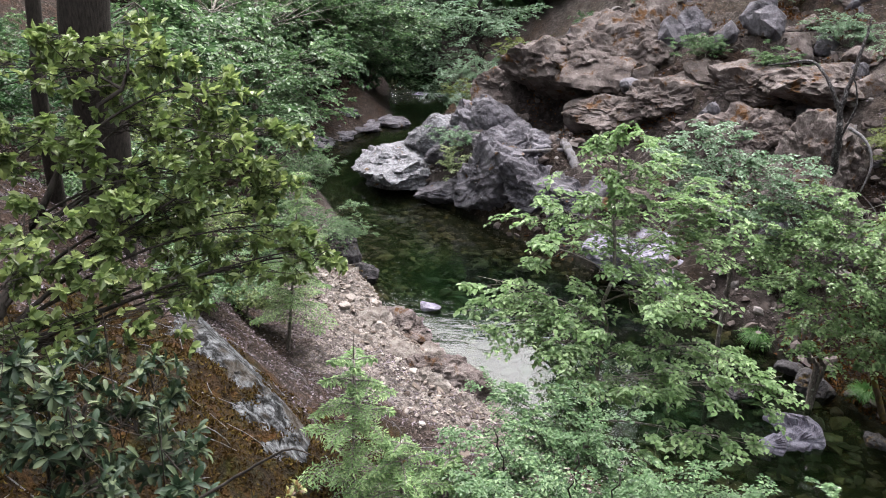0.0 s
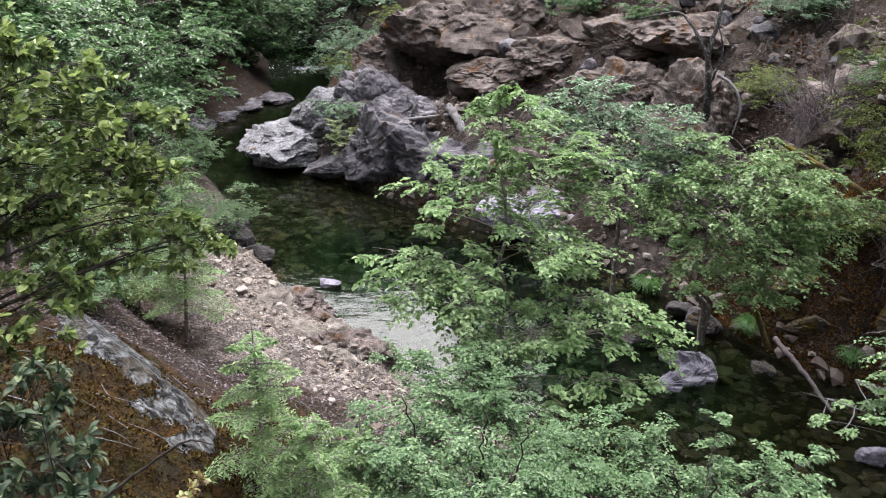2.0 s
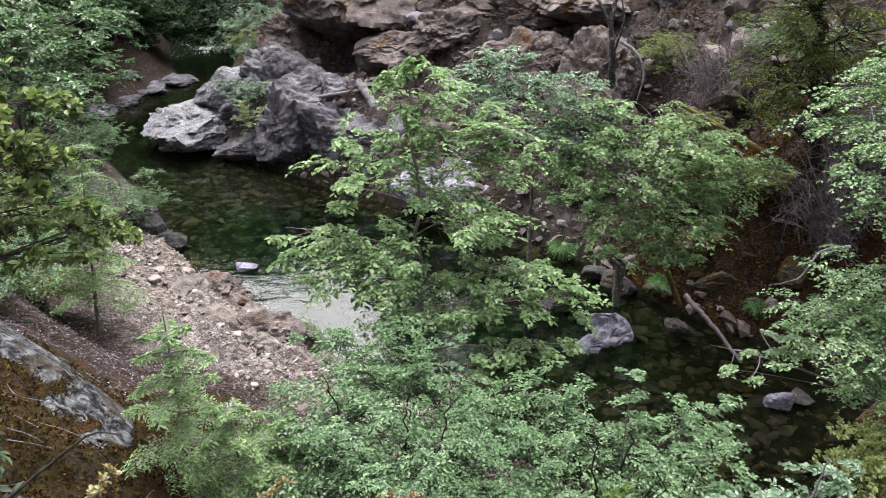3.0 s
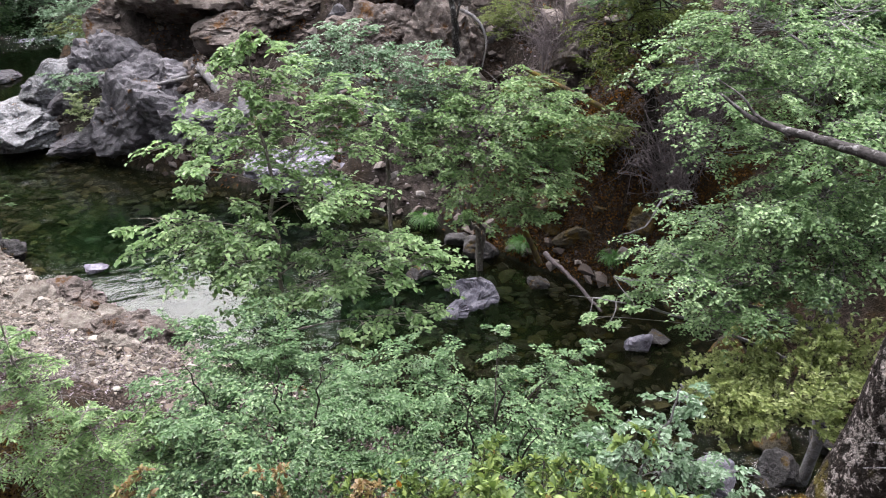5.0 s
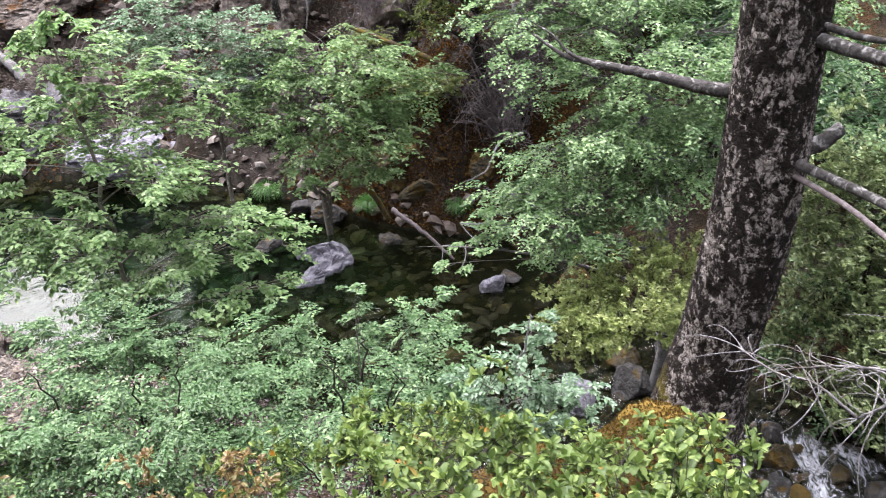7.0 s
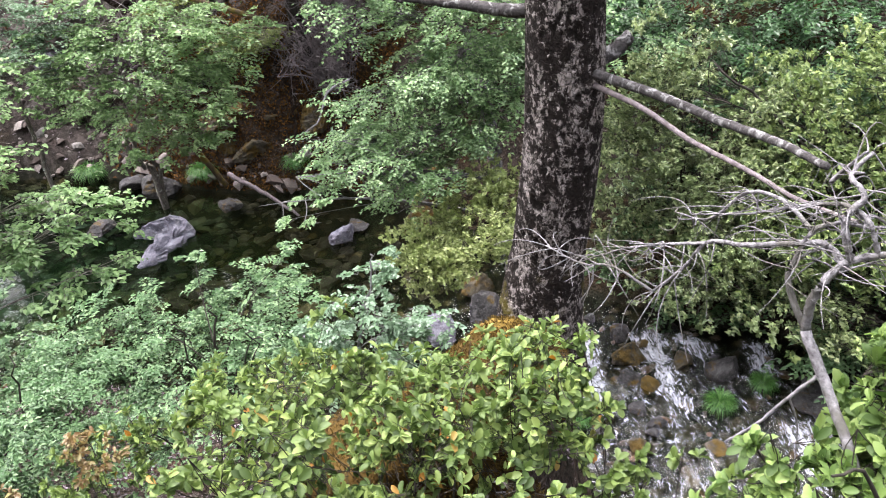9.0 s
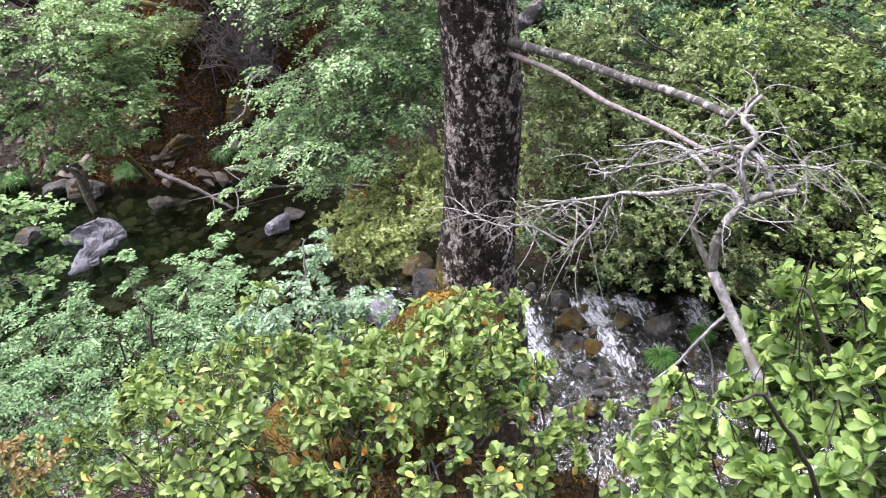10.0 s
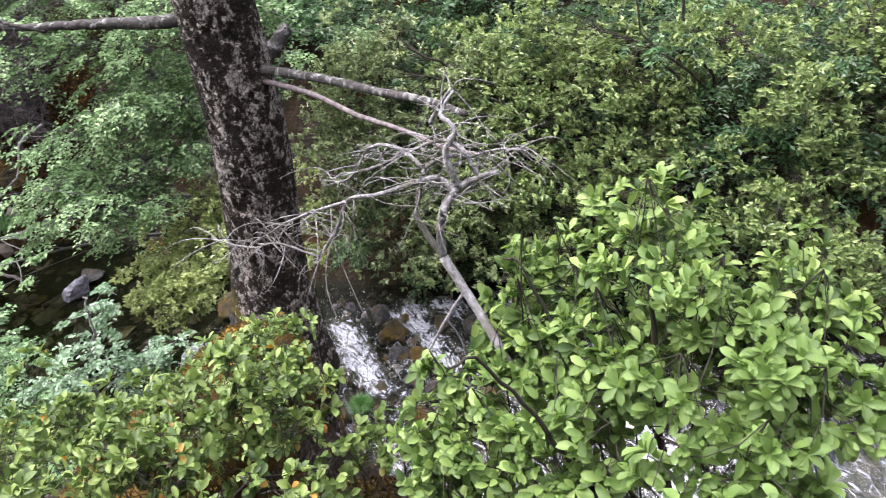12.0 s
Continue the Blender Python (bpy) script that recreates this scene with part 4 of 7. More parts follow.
PALE_TREE = [
    (4.79, 15.7, 5.23, 0.65, 0.4), (5.46, 15.48, 4.68, 0.87, 0.57), (4.73, 15.72, 4.28, 0.77, 0.58),
    (5.93, 15.31, 3.9, 0.66, 0.58), (4.25, 15.85, 4.73, 0.55, 0.46), (6.34, 15.14, 4.22, 0.55, 0.4),
]
PALE_TRUNK = [
    (5.39, 15.72, 1.59), (5.35, 15.73, 3.06), (5.2, 15.78, 4.21),
    (5.05, 15.83, 5.28),
]
OVERHANG = [
    (6.72, 14.43, 4.13, 0.96, 0.5), (7.48, 14.05, 3.91, 0.97, 0.62), (8.3, 13.57, 3.55, 0.76, 0.62),
    (6.33, 14.61, 3.37, 0.87, 0.51), (7.21, 14.19, 3.02, 1.2, 0.63), (8.06, 13.72, 2.81, 0.77, 0.52),
    (6.92, 14.34, 2.08, 0.89, 0.41), (7.61, 13.98, 1.85, 0.5, 0.41), (5.83, 14.81, 3.27, 0.65, 0.46),
    (5.24, 15.03, 3.62, 0.65, 0.45),
]
OVERHANG_TRUNK = [
    (7.21, 15.2, 0.73), (6.87, 15.02, 1.46), (7.08, 14.93, 2.33),
    (7.38, 14.78, 3.16), (7.56, 14.68, 3.96),
]
SLOPE_ALDER = [
    (6.92, 8.35, 5.97, 0.78, 0.3), (7.64, 7.66, 5.83, 1.06, 0.41), (7.4, 6.42, 5.62, 0.71, 0.47),
    (7.09, 7.51, 5.3, 0.62, 0.43), (7.33, 6.81, 4.82, 0.88, 0.43), (6.94, 7.66, 4.3, 0.78, 0.33),
    (6.31, 7.55, 3.95, 0.69, 0.25), (6.89, 7, 3.95, 0.76, 0.36), (5.78, 7.73, 3.66, 0.38, 0.19),
    (5.33, 7.81, 3.43, 0.31, 0.1), (7.48, 6.63, 4.28, 0.62, 0.43), (6.58, 7.02, 3.51, 0.55, 0.29),
    (8.2, 6.17, 5.13, 0.83, 0.65), (8.74, 6.27, 5.9, 0.85, 0.52), (8.03, 7.68, 6.55, 1.15, 0.53),
    (7.56, 8.58, 6.44, 0.89, 0.39),
]
SLOPE_ALDER_TRUNK = [
    (8.42, 7.22, 2.45), (8.38, 7.27, 3.39), (8.25, 7.43, 4.41),
    (8.06, 7.64, 5.35), (7.97, 7.75, 6.16),
]
HUCKLE_A = [
    (7.17, 6.21, 3.29, 0.76, 0.33), (6.87, 6.58, 2.83, 0.78, 0.37), (6.56, 6.91, 2.48, 0.43, 0.26),
    (7.41, 5.91, 2.64, 0.43, 0.45), (6.75, 6.7, 2.31, 0.44, 0.3),
]
HUCKLE_A_TRUNK = [
    (7.72, 5.92, 1.56), (7.57, 6.13, 2.03), (7.45, 6.28, 2.59),
    (7.25, 6.53, 3.11),
]
HUCKLE_B = [
    (9.04, 5.45, 2.39, 0.55, 0.91), (9.14, 5.28, 3.65, 0.6, 0.55), (9.43, 4.67, 2.93, 0.77, 0.65),
    (9.46, 4.61, 1.78, 0.89, 0.51), (9.76, 3.85, 2.48, 0.87, 0.66), (9.22, 5.11, 4.33, 0.51, 0.31),
    (9.6, 4.28, 3.74, 0.67, 0.47),
]
HUCKLE_B_TRUNK = [
    (9.76, 4.67, 0.36), (9.71, 4.8, 1.38), (9.62, 4.99, 2.5),
    (9.57, 5.09, 3.51), (9.52, 5.19, 4.28),
]
RIGHT_OAK = [
    (9.81, 2.66, 4.38, 1, 0.6), (10.01, 1.66, 3.74, 1.25, 0.69), (10.09, 0.71, 4.25, 1.08, 0.68),
    (10.08, -0.28, 3.65, 0.96, 0.85), (9.71, 3.04, 3.34, 0.82, 0.63), (9.32, 2.01, 2.82, 0.94, 0.61),
    (9.46, 0.88, 3, 1.01, 0.68), (9.15, -0.19, 2.98, 0.84, 0.66), (9.35, 3.16, 2.07, 0.69, 0.49),
    (10.05, -0.63, 4.43, 0.71, 0.6), (10.39, 3.98, 3.79, 0.63, 0.5), (8.15, -0.79, 2.69, 0.59, 0.48),
    (8.52, -0.16, 2.39, 0.62, 0.36),
]
RIGHT_OAK_TRUNK = [
    (10.08, -0.25, 0.67), (10.09, -0.09, 1.51), (10.1, 0.22, 2.44),
    (10.09, 0.69, 3.22), (10.07, 1.08, 4.03), (10.04, 1.38, 4.93),
]
RIGHT_OAK_B = [
    (10.54, 5.26, 4.1, 0.82, 0.43), (9.61, 5.42, 3.83, 0.63, 0.49), (9.71, 4.57, 3.07, 0.79, 0.5),
    (9.28, 3.65, 2.69, 0.68, 0.47), (9.41, 5.17, 2.28, 0.65, 0.43), (8.93, 4.1, 1.87, 0.7, 0.41),
    (8.85, 2.51, 1.95, 0.74, 0.39),
]
RIGHT_OAK_B_TRUNK = [
    (10.33, 0.38, 0.58), (10.33, 0.49, 1.36), (10.28, 1.27, 2.04),
    (10.06, 2.61, 2.76), (9.71, 3.77, 3.7), (9.38, 4.56, 4.44),
]
AZALEA = [
    (2.7, 2.38, 5.79, 0.24, 0.11), (2.29, 2.4, 5.9, 0.32, 0.14), (2.28, 2.1, 5.96, 0.18, 0.12),
    (1.85, 2.52, 6.03, 0.27, 0.13), (1.58, 2.7, 6.1, 0.29, 0.13), (1.8, 2.18, 6.06, 0.27, 0.13),
    (1.33, 2.71, 6.19, 0.21, 0.12), (1.39, 2.35, 6.2, 0.26, 0.13), (1.08, 2.38, 6.4, 0.2, 0.11),
    (2.12, 1.99, 5.89, 0.1, 0.07), (1.54, 2.13, 6.1, 0.16, 0.08),
]
AZALEA_TRUNK = [
    (1.67, 2.28, 5.31), (1.77, 2.33, 5.56), (1.91, 2.35, 5.76),
    (1.97, 2.3, 6.06),
]
AZALEA_LOW = [
    (2.21, 1.85, 6.03, 0.13, 0.08), (2.09, 1.73, 6.01, 0.13, 0.08), (2.01, 1.78, 6.11, 0.12, 0.07), (1.96, 1.59, 6.05, 0.12, 0.07),
    (2.34, 2.07, 6.2, 0.13, 0.08), (2.24, 1.9, 6.16, 0.14, 0.08), (2.12, 1.97, 6.24, 0.14, 0.08), (2.5, 2.02, 6.17, 0.1, 0.06),
    (1.74, 1.64, 6.19, 0.13, 0.08), (1.65, 1.75, 6.2, 0.13, 0.08), (2.09, 1.82, 6.17, 0.13, 0.08), (2.27, 1.75, 6.1, 0.1, 0.06),
    (1.58, 2.39, 6.04, 0.16, 0.09), (1.76, 2.23, 6.03, 0.17, 0.09), (1.94, 2.11, 6.06, 0.17, 0.09), (2.11, 2.02, 6.12, 0.15, 0.08), (1.61, 2.22, 5.94, 0.15, 0.08), (1.87, 2.01, 5.95, 0.14, 0.08),
    (2.29, 1.88, 6.18, 0.12, 0.07), (1.4, 2.48, 6.03, 0.15, 0.08), (1.9, 2.1, 6.2, 0.15, 0.08), (1.68, 2.25, 6.2, 0.16, 0.09), (2.06, 1.98, 6.23, 0.12, 0.07),
    (2.41, 1.64, 5.66, 0.22, 0.1), (2.33, 1.35, 5.8, 0.18, 0.09), (2.06, 1.63, 5.82, 0.17, 0.07),
    (1.31, 2.28, 6.39, 0.17, 0.12), (2.66, 1.59, 5.66, 0.07, 0.06), (2.46, 1.3, 5.89, 0.09, 0.06),
]
AZALEA_LOW_TRUNK = [
    (2.34, 1.56, 5.03), (2.35, 1.55, 5.42), (2.35, 1.53, 5.67),
]
NEAR_BUSH = [
    (2.07, 0.76, 6.9, 0.17, 0.09), (2.11, 0.55, 7.01, 0.19, 0.11), (1.9, 0.6, 6.88, 0.2, 0.1),
    (1.95, 0.82, 6.83, 0.12, 0.09), (1.93, 0.39, 6.96, 0.21, 0.12), (2.02, 0.18, 6.9, 0.19, 0.14),
    (1.77, 0.43, 6.85, 0.2, 0.1), (1.78, 0.68, 6.79, 0.15, 0.08), (1.77, 0.16, 6.87, 0.17, 0.13),
    (1.69, 0.82, 6.61, 0.1, 0.06), (1.7, 0.6, 6.71, 0.14, 0.06), (1.63, 0.27, 6.86, 0.18, 0.07),
    (1.83, 0.86, 6.76, 0.1, 0.08), (1.72, 1.0, 6.6, 0.12, 0.09), (1.8, 0.99, 6.72, 0.09, 0.08), (1.62, 0.92, 6.5, 0.12, 0.1), (1.55, 0.75, 6.6, 0.13, 0.1), (1.71, 0.88, 6.71, 0.09, 0.08), (2.04, 0.86, 6.9, 0.09, 0.06),
]
NEAR_BUSH_TRUNK = [
    (1.87, 0.43, 6.11), (1.87, 0.45, 6.41), (1.87, 0.48, 6.67),
    (1.87, 0.5, 6.94), (1.87, 0.52, 7.14),
]
SAPLING = [
    (3.11, 3.95, 5.4, 0.14, 0.12), (3.05, 4, 5.12, 0.26, 0.13), (3.16, 3.91, 4.83, 0.3, 0.16),
    (2.92, 4.09, 4.84, 0.21, 0.16), (3.33, 3.76, 4.7, 0.21, 0.1), (3.06, 3.99, 4.53, 0.31, 0.16),
    (2.83, 4.16, 5.02, 0.15, 0.1),
]
SAPLING_TRUNK = [
    (2.81, 4.17, 4.1), (2.94, 4.08, 4.58), (3.02, 4.02, 4.95),
    (3.11, 3.95, 5.33), (3.14, 3.93, 5.49),
]
BUSH_LEFT = [
    (1.02, 7.01, 4.49, 0.5, 0.26), (1.38, 6.76, 4.37, 0.44, 0.28), (0.72, 6.43, 4.38, 0.47, 0.3),
    (1.17, 6.08, 4.27, 0.55, 0.31), (0.79, 5.72, 4.24, 0.48, 0.28), (1.82, 6.46, 4.14, 0.49, 0.28),
    (1.61, 5.79, 4.11, 0.5, 0.29), (0.48, 6.14, 4.23, 0.37, 0.29),
]
BUSH_LEFT_TRUNK = [
    (1.04, 6.2, 2.76), (1.1, 6.19, 3.39), (1.17, 6.18, 4.08),
    (1.19, 6.18, 4.73),
]
BUSH_MID = [
    (2.58, 6.53, 4.11, 0.46, 0.24), (2.17, 6.04, 3.97, 0.53, 0.3), (2.87, 5.97, 3.97, 0.49, 0.28),
    (3.43, 6, 4.07, 0.35, 0.24), (2.32, 5.45, 3.96, 0.5, 0.24), (2.96, 5.35, 4.09, 0.41, 0.29),
    (3.37, 5.33, 4.08, 0.28, 0.35), (3.04, 6.1, 4.5, 0.12, 0.2), (3.62, 5.77, 4.34, 0.2, 0.15),
    (2.85, 4.95, 4, 0.44, 0.23),
]
BUSH_MID_TRUNK = [
    (2.79, 5.56, 2.62), (2.78, 5.56, 3.28), (2.77, 5.57, 4),
    (2.81, 5.55, 4.55),
]
BUSH_LOW = [
    (1.95, 4.08, 5.06, 0.2, 0.12), (2.23, 3.93, 5.02, 0.27, 0.12), (1.65, 4.21, 4.94, 0.27, 0.14),
    (2.54, 3.71, 5.02, 0.27, 0.14), (1.21, 4.03, 5.22, 0.25, 0.11),
]
BUSH_LOW_TRUNK = [
    (2.01, 4.04, 4.16), (2.01, 4.05, 4.54), (1.98, 4.06, 4.89),
]
LEFT_OAK = [
    (-1.68, 5.48, 7.74, 0.42, 0.16), (-2, 5.33, 7.65, 0.38, 0.2), (-1.41, 5.59, 7.51, 0.35, 0.18),
    (-1.17, 5.87, 7.23, 0.29, 0.17), (-1.71, 5.47, 7.34, 0.49, 0.2), (-2.02, 5.1, 7.3, 0.3, 0.2),
    (-1.37, 5.6, 7.11, 0.39, 0.19), (-1.12, 5.89, 6.93, 0.26, 0.18), (-1.74, 5.24, 7.02, 0.48, 0.18),
    (-2, 4.88, 6.92, 0.3, 0.17), (-1.42, 5.37, 6.79, 0.38, 0.18), (-1.14, 5.67, 6.66, 0.22, 0.17),
    (-1.82, 4.98, 6.7, 0.37, 0.16), (-1.19, 5.45, 6.54, 0.28, 0.09), (-0.81, 5.76, 6.44, 0.18, 0.06),
    (-1.55, 5.1, 6.5, 0.34, 0.13), (-1.39, 5.28, 6.36, 0.25, 0.09), (-1.01, 5.71, 6.55, 0.22, 0.15),
    (-0.79, 5.86, 6.38, 0.23, 0.1), (-1.13, 5.57, 6.4, 0.25, 0.1),
]
LEFT_OAK_TRUNK = [
    (-2.31, 4.57, 6.3), (-2.19, 4.77, 6.47), (-2.24, 5.09, 6.63),
    (-2.02, 5.22, 7.07), (-1.89, 5.28, 7.32), (-1.65, 5.39, 7.63),
]
LEFT_OAK_LOW = [
    (-1.84, 4.51, 6.45, 0.25, 0.12), (-1.48, 4.7, 6.45, 0.22, 0.08), (-1.91, 4.47, 6.81, 0.22, 0.19),
    (-1.72, 4.35, 6.39, 0.15, 0.13), (-1.72, 4.58, 6.49, 0.16, 0.08), (-1.76, 4.56, 6.37, 0.16, 0.08),
    (-1.81, 4.3, 6.32, 0.16, 0.08), (-1.53, 4.68, 6.26, 0.13, 0.07), (-1.38, 4.74, 6.5, 0.16, 0.07),
    (-1.87, 4.26, 6.55, 0.15, 0.13),
]
RHODO = [
    (-0.89, 3.21, 6.94, 0.16, 0.11), (-1.05, 3.12, 6.87, 0.19, 0.12), (-0.83, 3.24, 6.75, 0.15, 0.12),
    (-0.93, 2.96, 6.8, 0.22, 0.1), (-1.12, 3.08, 7.02, 0.12, 0.11), (-0.71, 3.07, 6.72, 0.12, 0.08),
]
RHODO_TRUNK = [
    (-1.07, 2.99, 6.41), (-1.02, 3.02, 6.57), (-0.98, 3.05, 6.78),
    (-0.93, 3.08, 6.97),
]
FAR_LEFT = [
    (-6.01, 24.04, 5.77, 1.33, 0.96), (-5.31, 24.22, 4.54, 1.33, 0.96), (-4.71, 24.35, 3.41, 0.93, 0.79),
    (-5.83, 22.01, 4.42, 1.23, 1.13), (-6.3, 21.87, 5.84, 1.22, 0.96), (-4.68, 20.25, 3.97, 0.98, 0.59),
    (-5.74, 19.95, 5.44, 0.83, 1.02),
]
FAR_LEFT_TRUNK = [
    (-6.17, 23.99, 1.74), (-5.96, 24.05, 3.41), (-5.82, 24.09, 5.01),
    (-5.82, 24.09, 7.11),
]
FAR_MID = [
    (-7.91, 44.1, 4.2, 2.73, 1.59), (-5.36, 44.51, 4.56, 2.73, 1.59), (-6.79, 44.3, 2.1, 2.44, 1.28),
    (-4.19, 44.64, 3.47, 1.82, 1.91), (-7.19, 40.17, 3.04, 1.66, 1.74), (-7.77, 38.01, 4.51, 1.57, 1.65),
]
FAR_MID_TRUNK = [
    (-5.88, 46.46, 0.14), (-5.9, 46.46, 2.3), (-6.21, 46.41, 4.66),
    (-6.23, 46.41, 8.33),
]
FAR_RIGHT = [
    (-0.37, 43.86, 3.74, 1.48, 1.56), (-0.86, 43.85, 2.01, 1.34, 1.25), (0.43, 43.87, 4.88, 2.37, 1.24),
    (-2.07, 48.81, 4.05, 1.65, 1.39), (-1.06, 42.85, 0.73, 1.17, 0.62), (1.31, 40.85, 3.62, 1.38, 1.16),
]
FAR_RIGHT_TRUNK = [
    (0.64, 43.87, 1.21), (0.52, 43.87, 3.22), (0.4, 43.87, 5.42),
    (0.27, 43.87, 7.55),
]
YEW = [
    # upper crown above the view, added to shade the bank and stream
    (10.2, 14.3, 7.7, 1.6, 0.7), (10.8, 13.2, 8.6, 1.8, 0.8), (9.4, 13.4, 8.5, 1.6, 0.7), (10.0, 15.5, 9.3, 1.8, 0.9), (10.2, 12.2, 8.2, 1.5, 0.6),
    (9.65, 14.48, 4.97, 0.64, 0.61), (10.06, 14.2, 5.41, 0.69, 0.6), (9.51, 14.58, 4.31, 0.47, 0.37),
    (9.86, 14.34, 4.43, 0.52, 0.43), (10.44, 13.92, 4.89, 0.46, 0.61), (10.01, 14.24, 6.23, 0.91, 0.72),
    (11.23, 14.57, 5.69, 0.85, 0.76),
]
YEW_TRUNK = [
    (10.73, 14.07, 2.14), (10.57, 14.19, 3.7), (10.35, 14.35, 4.93),
    # the last two points carry the added upper crown
    (10.21, 14.46, 6.4), (10.1, 14.2, 8.4), (10.1, 14.2, 10.2),
]
FAR_LEFT_B = [
    (-5.61, 17.89, 6.75, 0.99, 0.78), (-5.28, 15.88, 6.24, 0.78, 0.58), (-6.05, 16.66, 6.83, 0.94, 0.62),
    (-7.1, 25.81, 6.98, 1.79, 1.13), (-6.21, 19.8, 5.44, 0.69, 0.87), (-6.79, 30.03, 6.62, 1.86, 1.3),
    (-6.78, 38.21, 6.44, 2.35, 1.37),
]
FAR_LEFT_B_TRUNK = [
    (-6.42, 19.73, 4), (-6.32, 19.76, 5.56), (-6.24, 19.79, 6.81),
    (-6.13, 19.82, 8.57),
]
FAR_END = [
    (-4.15, 54.69, 3.43, 2.98, 2.34), (-4.81, 54.63, 0.95, 2.62, 1.96), (-2.9, 58.78, 2, 2.8, 2.52),
    (-7.24, 56.37, 1.7, 3.48, 2.44), (-1.95, 56.82, 0.04, 2.33, 1.63), (-5.99, 52.49, -0.21, 2.17, 1.14),
    (-3.79, 58.73, 5.65, 4.38, 2.51),
]
FAR_END_TRUNK = [
    (-4.23, 57.69, -2.91), (-4.32, 57.68, 0.56), (-4.42, 57.68, 4.24),
    (-4.51, 57.67, 7.76),
]
FAR_END_B = [
    (0.55, 60.87, 2.71, 3.31, 2.61), (3.62, 60.77, 4.01, 3.71, 2.17), (-0.8, 60.86, 5.69, 4.12, 2.6),
    (-10.49, 57.87, 3.96, 4.39, 2.93), (-13.24, 55.22, 4.71, 4.24, 2.83), (2.5, 56.82, 1.37, 2.71, 1.63),
    (6.2, 60.57, 5.64, 4.12, 2.16),
]
FAR_END_B_TRUNK = [
    (1.24, 62.86, -1.95), (1.06, 62.86, 0.94), (0.87, 62.86, 4.12),
    (0.6, 62.87, 8.68),
]
DARK_A = [
    (11.96, 6.93, 3.59, 1.25, 0.7), (11.73, 5.48, 3.61, 1.18, 0.76), (11.87, 4.45, 3.73, 1.16, 0.74),
    (12.39, 6.21, 4.26, 1.42, 0.8), (12.6, 4.9, 4.43, 1.39, 0.78), (12.86, 7.77, 4.06, 1.23, 0.76),
    (11.26, 4.72, 3.23, 1.13, 0.55),
]
DARK_A_TRUNK = [
    (14.8, 6.42, -0.88), (14.75, 6.54, 0.79), (14.67, 6.73, 2.19),
    (14.56, 6.97, 4.54),
]
DARK_B = [
    (12.05, 3.18, 4.22, 1.47, 0.82), (11.91, 1.56, 3.8, 1.53, 0.8), (11.5, 0.12, 4.13, 1.46, 0.77),
    (11.12, -0.94, 3.86, 1.28, 0.75), (11.04, 1.79, 3, 1.39, 0.69), (10.59, -0.02, 3.16, 1.33, 0.74),
    (11.06, 3.81, 3.41, 1.17, 0.7), (10.4, -1.31, 2.96, 1.17, 0.82),
]
DARK_B_TRUNK = [
    (15.36, 1.1, -2.67), (15.35, 1.24, -0.58), (15.34, 1.46, 1.26),
    (15.31, 1.71, 3.87),
]
DARK_C = [
    (10.13, 5.41, 2.12, 0.77, 0.55), (9.93, 4.28, 1.86, 0.75, 0.52), (9.94, 3.18, 1.68, 0.82, 0.51),
    (9.61, 5.84, 1.16, 0.53, 0.37), (9.34, 4.72, 0.99, 0.6, 0.27), (9.51, 3.7, 1.11, 0.66, 0.34),
    (9.67, 2.32, 1.29, 0.89, 0.51), (9.72, 1.17, 1.51, 0.87, 0.5),
]
DARK_C_TRUNK = [
    (11.66, 4.56, -1.52), (11.68, 4.51, -0.73), (11.71, 4.43, 0.37),
    (11.7, 4.45, 1.28),
]

# ---- rocks of the far bank ----
def cliff_rock(name, label, at, rx, rz, seed, mat, depth=1.0, sink=0.25, group="", level=5, **kw):
    x, y, z = at
    return rock(name, label, (x, y + 0.35 * rx, z + rz * (0.55 - sink)), (rx * 1.08, rx * 0.9 * depth, rz), seed, mat, level, group, **kw)


OUTCROP = "rocks of the far bank"
LEDGE = ((-6.1, 33.7, 0.9, 0.3, 71), (-5.55, 35.3, 1.0, 0.28, 74), (-4.85, 37.0, 1.1, 0.26, 76), (-4.15, 38.9, 1.0, 0.3, 78), (-6.6, 35.6, 1.1, 0.5, 72))
cliff_rock("boulder", "pale lichen-covered rock jutting over the pool", (-2.0, 28.9, 0.3), 1.62, 0.8, 3, M_PALEROCK, 1.1, 0.3, tilt=(0.0, -0.12), facets=13, rough=0.08, layers=1.0)
cliff_rock("boulder", "grey rounded rock with pale lichen above the pool", (-0.85, 29.3, 1.35), 1.15, 0.8, 8, M_PALEROCK, 1.0, group=OUTCROP, rough=0.07)
cliff_rock("boulder", "dark grey square-broken rock block", (1.2, 28.9, 2.15), 0.82, 0.8, 11, M_GREYROCK, group=OUTCROP, facets=8)
cliff_rock("boulder", "dark violet-grey rock wall at the water", (0.95, 25.9, 0.75), 1.25, 1.15, 15, M_GREYROCK, group=OUTCROP, facets=14, rough=0.12)
cliff_rock("boulder", "dark violet-grey rock wall at the water", (2.4, 24.7, 0.95), 1.2, 1.15, 19, M_GREYROCK, group=OUTCROP, facets=15, rough=0.12)
cliff_rock("boulder", "dark violet-grey rock wall at the water", (1.55, 27.3, 1.55), 1.15, 0.9, 22, M_GREYROCK, group=OUTCROP, facets=12, rough=0.1)
cliff_rock("boulder", "grey broken rock between the pool and the shelf", (-0.1, 28.0, 1.0), 1.1, 0.9, 24, M_GREYROCK, group=OUTCROP, facets=12, rough=0.12)
cliff_rock("boulder", "grey broken rock between the pool and the shelf", (0.5, 29.3, 1.8), 1.0, 0.9, 25, M_GREYROCK, group=OUTCROP, facets=12, rough=0.12)
